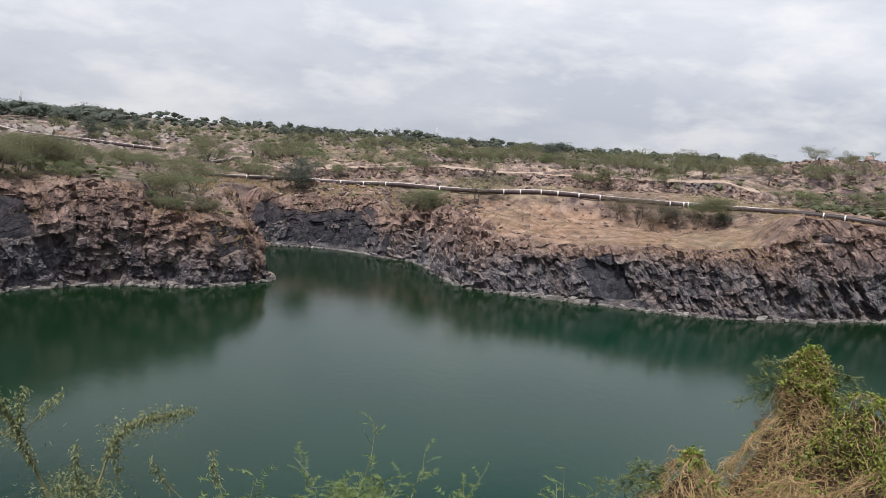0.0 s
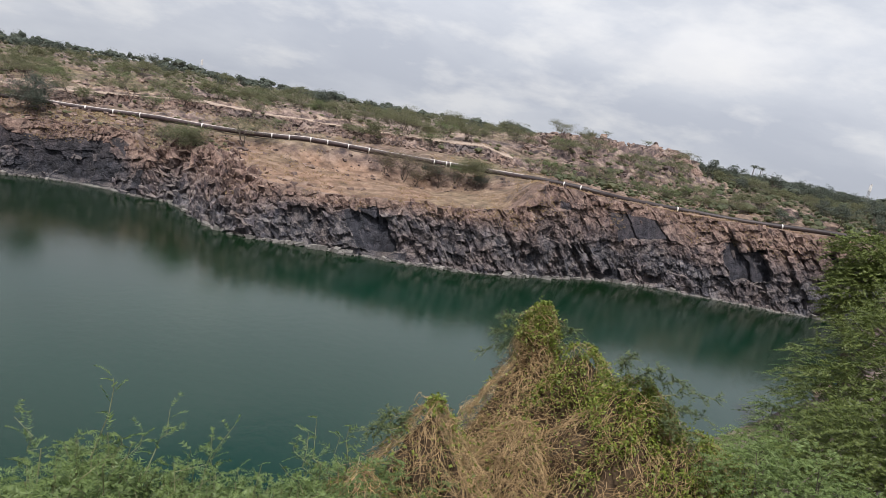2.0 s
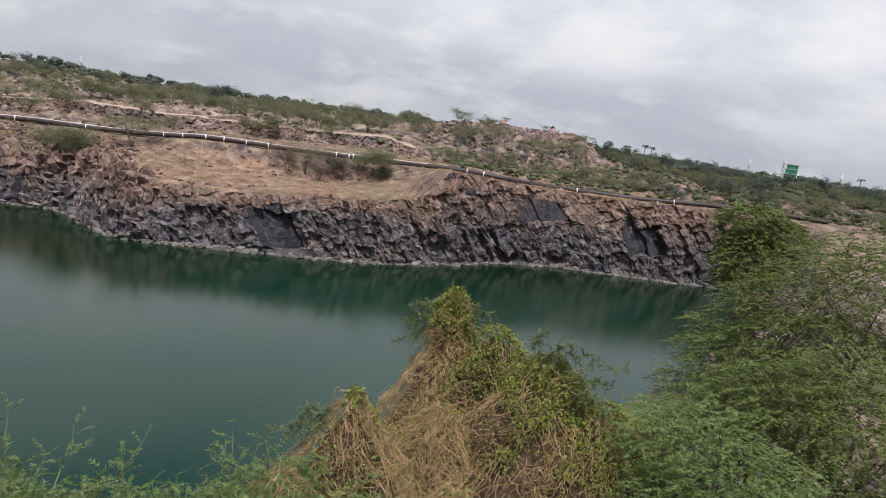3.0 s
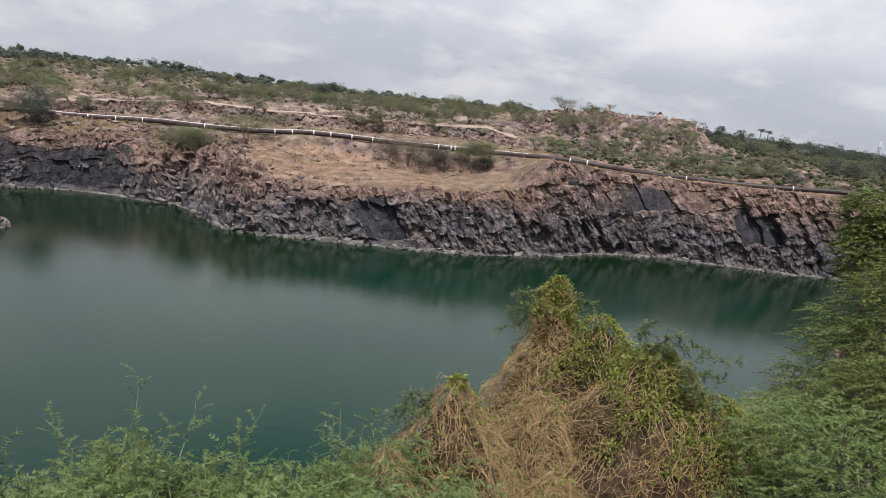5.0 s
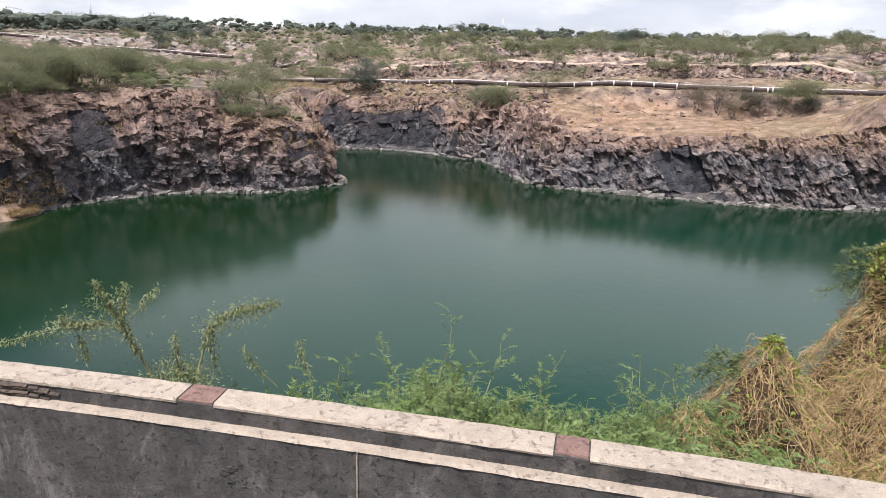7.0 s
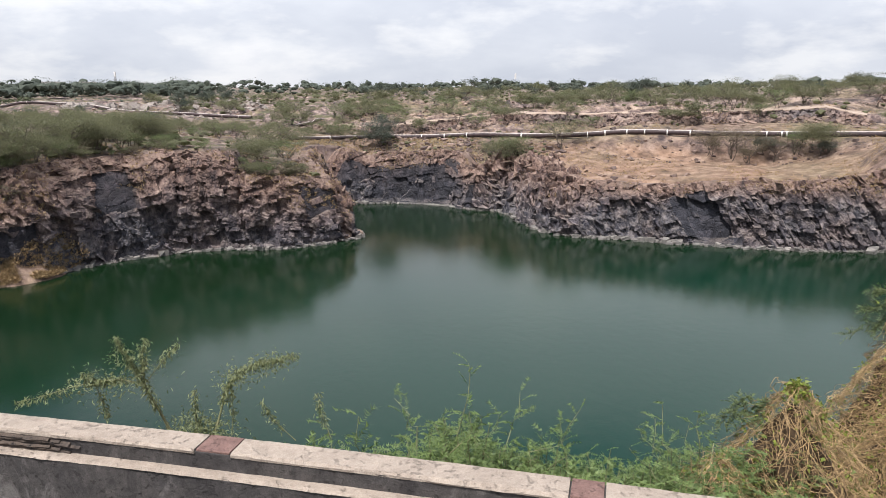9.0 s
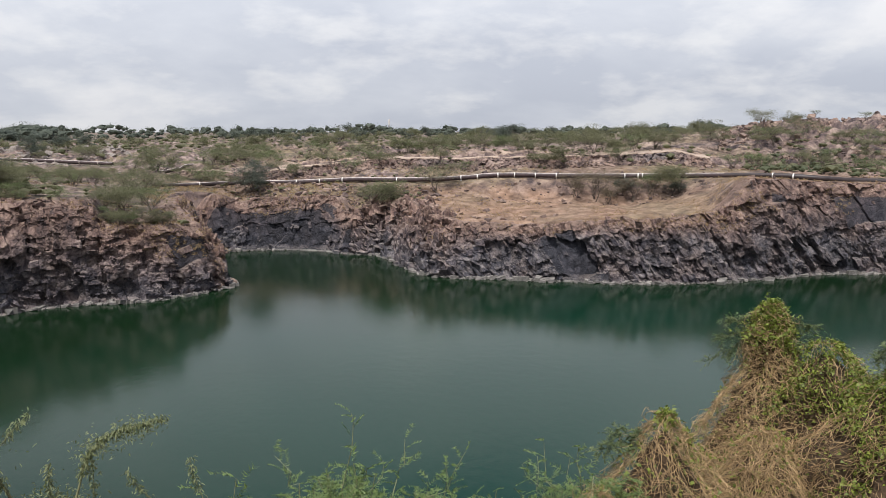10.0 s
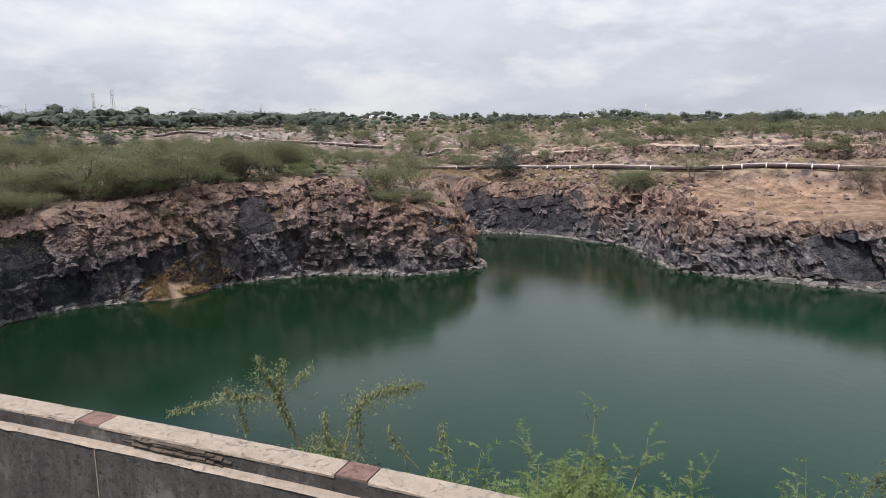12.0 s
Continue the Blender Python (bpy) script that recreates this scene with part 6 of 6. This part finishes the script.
def vine_mound():
    rng = np.random.default_rng(501)
    ob = thing("vine_mound", "tall mound of tan dead vines with yellow-green leaves over a bush", "bush")
    # solid dark core under the vines, the shade between them in its colour
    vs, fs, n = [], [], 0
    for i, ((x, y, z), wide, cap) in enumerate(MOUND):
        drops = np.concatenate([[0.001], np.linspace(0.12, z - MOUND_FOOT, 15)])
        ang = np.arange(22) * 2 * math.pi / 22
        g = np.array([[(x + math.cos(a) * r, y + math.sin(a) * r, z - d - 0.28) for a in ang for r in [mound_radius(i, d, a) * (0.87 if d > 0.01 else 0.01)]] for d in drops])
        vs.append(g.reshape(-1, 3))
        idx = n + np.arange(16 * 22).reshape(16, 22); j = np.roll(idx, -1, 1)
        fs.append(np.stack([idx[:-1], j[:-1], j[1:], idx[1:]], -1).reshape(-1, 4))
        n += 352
    part("heart", mesh_of("heart", np.vstack(vs), np.vstack(fs)), CORE_SHADE, ob, "dark core coloured as the shade among the vines")
    paths, radii, tone, pos, way, dpos, dway = [], [], [], [], [], [], []
    share = np.array([0.26, 0.13, 0.18, 0.24, 0.18, 0.26, 0.12, 0.12])
    for i, ((x, y, z), wide, cap) in enumerate(MOUND):
        for s in range(int((26000 if i == 1 else 20000) * share[i])):
            drop = rng.random() ** 0.75 * (z - MOUND_FOOT - 0.8)
            a = rng.uniform(0, 2 * math.pi)
            if math.sin(a) > 0.55 and rng.random() < 0.8:
                continue
            r = mound_radius(i, drop, a)
            p = np.array((x + math.cos(a) * r, y + math.sin(a) * r, z - drop))
            if in_mound(p, i):
                continue
            green = {0: 0.62 * min(max((p[2] - 16.6) / 1.6, 0), 1) + 0.16 * math.exp(-drop / 0.4) + 0.30 * (math.cos(a) > 0.1), 1: 0.75 * math.exp(-drop / 0.30), 2: 0.72 * min(max((p[2] - 16.2) / 0.9, 0), 1),
                     4: 0.66 * min(max((p[2] - 15.4) / 0.9, 0), 1), 6: 0.85 * min(max((p[2] - 16.0) / 1.0, 0), 1), 7: 0.35 * math.exp(-drop / 0.5)}.get(i, 0.0)
            leafy = 0.8 * float(value_noise(p[0] * 0.75, p[1] * 0.75, p[2] * 0.75, 3)) + green - 0.20
            if leafy <= 0.14 and rng.random() < 0.30:
                pos.append(p + rng.normal(size=(3, 3)) * 0.08)
                way.append(rng.normal(size=(3, 3)) + [math.cos(a) * 0.7, math.sin(a) * 0.7, 0.1])
            if leafy > 0.14:
                k = int(rng.integers(10, 18))
                pos.append(p + rng.normal(size=(k, 3)) * (0.05 if drop < 0.5 else 0.10))
                w = rng.normal(size=(k, 3)) + [math.cos(a) * 0.7, math.sin(a) * 0.7, 0.1]
                way.append(w)
            if leafy < 0.40 or rng.random() < 0.65:
                # a strand that hangs down over the mound and curls
                m = int(rng.integers(6, 11)); step = rng.uniform(0.05, 0.12)
                q, dd, aa = [], drop, a
                head = rng.normal() * 0.9 if s % 3 == 0 else rng.uniform(-3.1, 3.1)
                lift = rng.uniform(0.0, 0.10) if s % 9 else rng.uniform(0.12, 0.26)
                for t in range(m):
                    rr = mound_radius(i, dd, aa) + lift * math.sin(t * 3.1 / m) + rng.normal() * 0.022 + 0.02
                    q.append((x + math.cos(aa) * rr, y + math.sin(aa) * rr, z - dd))
                    head = head * 0.96 + rng.normal() * 0.55
                    aa += math.sin(head) * step / max(rr, 0.2)
                    dd = max(0.02, dd + step * math.cos(head))
                paths.append(np.array(q)); w0 = rng.uniform(0.0032, 0.0075) * (0.85 if i in (1, 5, 7) else 1.0); radii.append((w0, w0 * 0.6))
    part("vine_tangle", mesh_of("vine_tangle", *tubes(paths, radii, 3)), DRY_VINE, ob, "tan dead vine strands")
    v, f = leaves(np.vstack(pos), np.vstack(way), rng, 0.066, 0.050, 0.1, True)
    part("vine_foliage", mesh_of("vine_foliage", v, f), VINE_LEAF, ob, "small yellow-green leaves")
    # thin thorny twigs that stick out of the top and the flanks
    tw, tr, base, ways = [], [], [], []
    for az, el, r, az2, el2 in [(-28.6, -14.6, 15.6, -26.0, -15.6), (-28.4, -13.8, 15.6, -26.4, -14.2), (-28.8, -15.6, 15.6, -25.2, -17.4), (-30.5, -14.2, 15.6, -32.6, -14.0), (-30.8, -15.0, 15.4, -33.2, -16.2), (-37.5, -16.8, 14.4, -39.6, -15.2),
                                (-38.5, -17.0, 14.4, -41.4, -15.6), (-39.5, -17.4, 14.2, -44.2, -16.0), (-40.0, -18.2, 14.2, -43.6, -17.8), (-40.2, -18.8, 14.0, -43.2, -19.6), (-36.5, -16.2, 14.4, -37.2, -14.8), (-21.0, -23.5, 10.6, -18.2, -23.6), (-20.5, -24.5, 10.5, -16.8, -25.0)]:
        p = bend(spot(az, el, r), spot(az2, el2, r), rng, 7, 0.07, 0.06)
        tw.append(p); tr.append((0.010, 0.003))
        t = np.linspace(0.10, 1, 44)
        q = np.stack([np.interp(t, np.linspace(0, 1, 7), p[:, j]) for j in range(3)], 1)
        base.append(q); ways.append(np.tile(p[-1] - p[0], (44, 1)) * 0.4 + rng.normal(size=(44, 3)) * 0.5)
    for p, w in zip(tw, tr):
        part("twig", mesh_of("twig", *tubes([p], [w], 4)), STEM, ob, "thin thorny twig")
    v, f = frond_leaves(np.vstack(base), np.vstack(ways), rng, 8, 0.22, 0.06, 0.02)
    part("twig_foliage", mesh_of("twig_foliage", v, f), GREY_LEAF, ob, "sparse grey-green leaflets")
    return ob


vine_mound()


# ---- feathery trees on the right bank ----
def spray_tree(name, label, at, height, blobs, sprays, seed, leaf, reach=0.8, pairs=11, size=(0.13, 0.045)):
    """A tree whose crown is many flat sprays; blobs: (centre offset, radii) that the sprays fill."""
    rng = np.random.default_rng(seed)
    ob = thing(name, label, "tree", "feathery trees on the bank")
    paths, radii, base, way = [], [], [], []
    total = sum(r[0] * r[1] for _, r in blobs)
    for c, r in blobs:
        c, r = np.array(c), np.array(r)
        paths.append(bend((0, 0, -0.5), c - [0, 0, r[2] * 0.4], rng, 7, 0.06)); radii.append((0.05 * height ** 0.7, 0.03))
        for i in range(14):
            u = rng.normal(size=3); u /= np.linalg.norm(u)
            paths.append(bend(paths[-1 - i][5] if i else c - [0, 0, r[2] * 0.4], c + u * r * 0.85, rng, 5, 0.08, 0.05)); radii.append((0.025, 0.006))
        k = int(sprays * r[0] * r[1] / total)
        u = rng.normal(size=(k, 3)); u /= np.linalg.norm(u, axis=1)[:, None]
        u[:, 2] = np.abs(u[:, 2]) * np.where(rng.random(k) < 0.22, -1, 1)
        q = c + u * r * rng.uniform(0.62, 1.02, (k, 1)) * (1 + 0.22 * value_noise(u[:, 0] * 2.2 + c[0], u[:, 1] * 2.2, u[:, 2] * 2.2 + seed, 3))[:, None]
        base.append(q)
        way.append(u * [1, 1, 0.25] + rng.normal(size=(k, 3)) * [0.5, 0.5, 0.18])
    part("trunk", mesh_of("trunk", *tubes(paths, radii, 5)), BARK, ob)
    v, f = frond_leaves(np.vstack(base), np.vstack(way), rng, pairs, reach, size[0], size[1], 0.3)
    part("crown", mesh_of("crown", v, f), leaf, ob)
    ob.location = at
    return ob


def put_tree(az, r, blobs, sprays, seed, leaf, label, reach=0.8, size=(0.13, 0.045), pairs=11):
    """blobs: (bearing, angle, distance, radius across, radius up)."""
    x, y, z = bearing(az, r)
    off = [((p[0] - x, p[1] - y, p[2] - z), (w, w, h)) for p, w, h in ((spot(a, e, d), w, h) for a, e, d, w, h in blobs)]
    return spray_tree("feathery_tree", label, (x, y, z), 6.0, off, sprays, seed, leaf, reach, pairs, size)


put_tree(-51.6, 66, [(-50.9, -3.7, 66, 2.7, 1.9), (-51.6, -6.0, 65, 3.0, 2.2), (-50.3, -6.9, 64, 1.9, 1.9), (-52.9, -4.6, 66, 2.6, 2.2), (-51.2, -8.0, 64, 2.2, 1.4)], 2400, 601, BANK_LEAF, "leafy dark green tree hanging over the water's edge", 1.0, (0.20, 0.085), 12)
put_tree(-58, 23, [(-51.6, -12.6, 22, 0.9, 0.5), (-52.5, -11.4, 22, 1.5, 1.0), (-55.0, -9.6, 22, 2.0, 1.3), (-58.2, -7.4, 22, 2.4, 1.5), (-61.8, -6.2, 23, 3.0, 2.0), (-57.5, -12.5, 21, 3.0, 1.6), (-53.0, -14.2, 21, 2.0, 1.2)], 3400, 602, BANK_LEAF, "wide feathery thorn tree with bright green sprays", 0.62, (0.080, 0.031), 14)
put_tree(-55, 17, [(-55.0, -17.5, 17, 1.8, 1.2), (-58.5, -17.0, 17, 2.4, 1.6), (-52.8, -18.6, 17, 1.0, 0.8), (-62.5, -16.0, 17, 2.4, 1.8), (-56, -21.5, 16, 2.4, 1.4)], 3200, 603, BANK_LEAF, "feathery thorn tree with dense light green foliage", 0.52, (0.072, 0.028), 14)
put_tree(-47, 13.5, [(-48.5, -21.3, 13.8, 1.0, 0.75), (-51.5, -21.0, 13.5, 1.3, 0.9), (-54.5, -23.5, 13, 1.6, 1.1), (-51.5, -25.5, 12.8, 1.4, 1.0), (-50.5, -29.5, 12, 1.4, 1.0), (-58.0, -26.0, 12.5, 1.8, 1.2)], 2600, 604, FERN_LEAF, "light green feathery shrub crowding the bank", 0.42, (0.060, 0.021), 13)
put_tree(-49.3, 20.5, [(-47.3, -19.0, 20, 0.8, 0.5), (-49.3, -16.6, 21, 1.1, 0.7), (-51.5, -14.9, 22, 1.1, 0.8), (-46.0, -20.6, 18, 0.9, 0.5), (-48.6, -19.6, 19, 1.2, 0.6), (-51.0, -17.6, 20, 1.4, 0.8)], 1500, 605, FERN_LEAF, "low light green thorn shrub leaning over the water", 0.45, (0.062, 0.022), 13)


# ---- far things on the skyline ----
def mast(az, el_top, r, label, width):
    x, y, z = bearing(az, r)
    top = EYE + r * math.tan(radians(el_top)) - z
    ob = thing("lattice_mast", label, "mast", "masts on the skyline", at=(x, y, z))
    w = width
    for sx, sy in ((-1, -1), (1, -1), (1, 1), (-1, 1)):
        part("leg", mesh_of("leg", *tubes([np.array([(sx * w, sy * w, -1), (sx * w * 0.5, sy * w * 0.5, top)])], [(0.16, 0.10)], 4)), STEEL, ob)
    k = 9
    for i in range(k):
        z0, z1 = top * i / k, top * (i + 1) / k
        a, b = w * (1 - 0.5 * i / k), w * (1 - 0.5 * (i + 1) / k)
        part("brace", mesh_of("brace", *tubes([np.array([(-a, -a, z0), (b, -b, z1)]), np.array([(a, -a, z0), (-b, -b, z1)]), np.array([(-a, a, z0), (b, b, z1)])], [(0.07, 0.07)] * 3, 3)), STEEL, ob)
    part("antenna", mesh_of("antenna", *tubes([np.array([(w * 0.4, -w * 0.5, top - 3.2), (w * 0.4, -w * 0.5, top + 0.4)]), np.array([(-w * 0.5, 0, top - 3.0), (-w * 0.5, 0, top)])], [(0.45, 0.45)] * 2, 6)), PLASTER, ob, "pale panel antennas")
    return ob


mast(40.8, 2.0, 620, "tall grey lattice mast with panel antennas among trees", 1.3)
mast(42.05, 1.75, 640, "slim grey lattice mast above the far trees", 0.9)
mast(30.4, 1.05, 560, "short grey mast beside a pale building", 0.7)
mast(46.3, 0.95, 600, "slim far mast among dark trees", 0.6)
mast(-49.9, 1.1, 420, "slim grey mast above the tree belt", 0.6)
mast(-52.2, 1.6, 420, "slim grey mast beside a green structure", 0.7)
mast(-56.0, 1.0, 450, "thin far pole above the trees", 0.5)
mast(0.4, 0.95, 480, "thin dark pole on the horizon", 0.5)


def box(bm, x0, x1, y0, y1, z0, z1):
    m = Matrix.Translation(((x0 + x1) / 2, (y0 + y1) / 2, (z0 + z1) / 2)) @ Matrix.Diagonal((x1 - x0, y1 - y0, z1 - z0, 1))
    bmesh.ops.create_cube(bm, size=1.0, matrix=m)
    return bm


def far_house(az, r, w, h, label, lift=0.0, windows=3):
    x, y, z = bearing(az, r)
    ob = thing("far_house", label, "house", "far houses", at=(x, y, z + lift))
    ob.rotation_euler = (0, 0, radians(az))
    part("wall", box(bmesh.new(), -w / 2, w / 2, -3, 3, -2, h), PLASTER, ob)
    part("roof", box(bmesh.new(), -w / 2 - 0.3, w / 2 + 0.3, -3.3, 3.3, h, h + 0.35), PLASTER, ob)
    for i in range(windows):
        cx = -w / 2 + w * (i + 0.5) / windows
        part("window", box(bmesh.new(), cx - 0.6, cx + 0.6, -3.05, -2.9, h * 0.45, h * 0.75), GLASS, ob)
    return ob


far_house(34.6, 500, 16, 8.0, "long low white building among far trees", -2.6, 6)
far_house(29.0, 480, 10, 7.5, "white plastered house among trees", -2.4, 3)
far_house(32.2, 500, 9, 8.0, "pale flat-roofed house on the skyline", -2.8, 3)
far_house(26.3, 500, 9, 5.5, "small pale house behind trees", 0, 2)
far_house(44.4, 470, 7, 4.5, "small pale house half hidden by trees", 0, 2)
far_house(46.6, 420, 8, 4.0, "low white house in the scrub", 0, 2)


def green_tower():
    """The stepped green structure above the tree belt."""
    x, y, z = bearing(-52.75, 400)
    ob = thing("green_tower", "bright green sheeted structure in three tiers above trees", "building", at=(x, y, z))
    ob.rotation_euler = (0, 0, radians(-52.75))
    base = EYE + 400 * math.tan(radians(0.15)) - z
    for i in range(3):
        part("tier", box(bmesh.new(), -2.9 + 0.3 * i, 2.9, -2, 2, base + i * 2.3, base + i * 2.3 + 1.9), GREENSHEET, ob)
        part("slab", box(bmesh.new(), -3.2 + 0.3 * i, 3.2, -2.3, 2.3, base + i * 2.3 + 1.9, base + i * 2.3 + 2.29), STEEL, ob, "pale floor edge")
    for sx in (-2.6, 0, 2.6):
        part("column", box(bmesh.new(), sx - 0.3, sx + 0.3, -0.3, 0.3, -1, base), STEEL, ob)
    return ob


green_tower()


def palm(az, r, height, seed):
    """A far palm: a bare trunk and a burst of fronds."""
    rng = np.random.default_rng(seed)
    x, y, z = bearing(az, r)
    ob = thing("palm_tree", "far palm tree above the green belt", "tree", "palms on the skyline", at=(x, y, z))
    part("trunk", mesh_of("trunk", *tubes([bend((0, 0, -0.5), (0.3, 0, height), rng, 5, 0.01)], [(0.30, 0.18)], 6)), BARK, ob)
    for i in range(11):
        a = i * 2 * math.pi / 11 + rng.uniform(-0.2, 0.2)
        t = np.linspace(0, 1, 6)[:, None]
        up = rng.uniform(0.3, 1.3)
        rib = np.array([0.3, 0, height]) + t * np.array([math.cos(a), math.sin(a), 0]) * 2.6 + np.array([0, 0, 1.0]) * (up * 1.6 * t - 2.2 * t * t)
        side = np.array([-math.sin(a), math.cos(a), -0.25])
        w = np.array([0.12, 0.42, 0.5, 0.45, 0.3, 0.05])[:, None]
        v = np.concatenate([rib - side * w, rib + side * w])
        f = [(k, k + 1, k + 7, k + 6) for k in range(5)]
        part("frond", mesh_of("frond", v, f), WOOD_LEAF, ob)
    return ob


for az, h, s in ((-39.6, 9.5, 1), (-42.3, 10.5, 2), (-42.8, 10.0, 3), (-41.0, 8.5, 4), (43.0, 7.6, 5), (36.9, 7.6, 6), (-57.2, 9, 7)):
    palm(az, 430, h, 700 + s)


def dead_stump(az, r, height, seed):
    """A small dark upright of unclear kind; its trunk and limbs are made up."""
    rng = np.random.default_rng(seed)
    x, y, z = bearing(az, r)
    ob = thing("dead_stump", "short dark upright thing beside the pipe end", "stump", "stumps by the short pipe", at=(x, y, z))
    part("trunk", mesh_of("trunk", *tubes([bend((0, 0, -0.3), (0.15, 0, height), rng, 6, 0.04)], [(0.30, 0.20)], 7)), DARK_WOOD, ob)
    for i in range(4):
        a = rng.uniform(0, 6.28); h = height * rng.uniform(0.4, 0.8)
        part("limb", mesh_of("limb", *tubes([bend((0.05, 0, h), (math.cos(a) * 0.6, math.sin(a) * 0.6, h + rng.uniform(0.0, 0.6)), rng, 4, 0.08)], [(0.14, 0.05)], 5)), DARK_WOOD, ob)
    return ob


dead_stump(18.0, 171.5, 2.0, 811)
dead_stump(14.75, 172.5, 2.2, 812)

# ---- the largest blocks of the cliff, one by one ----
for me in single_blocks:
    part("block", me, ROCK, face)
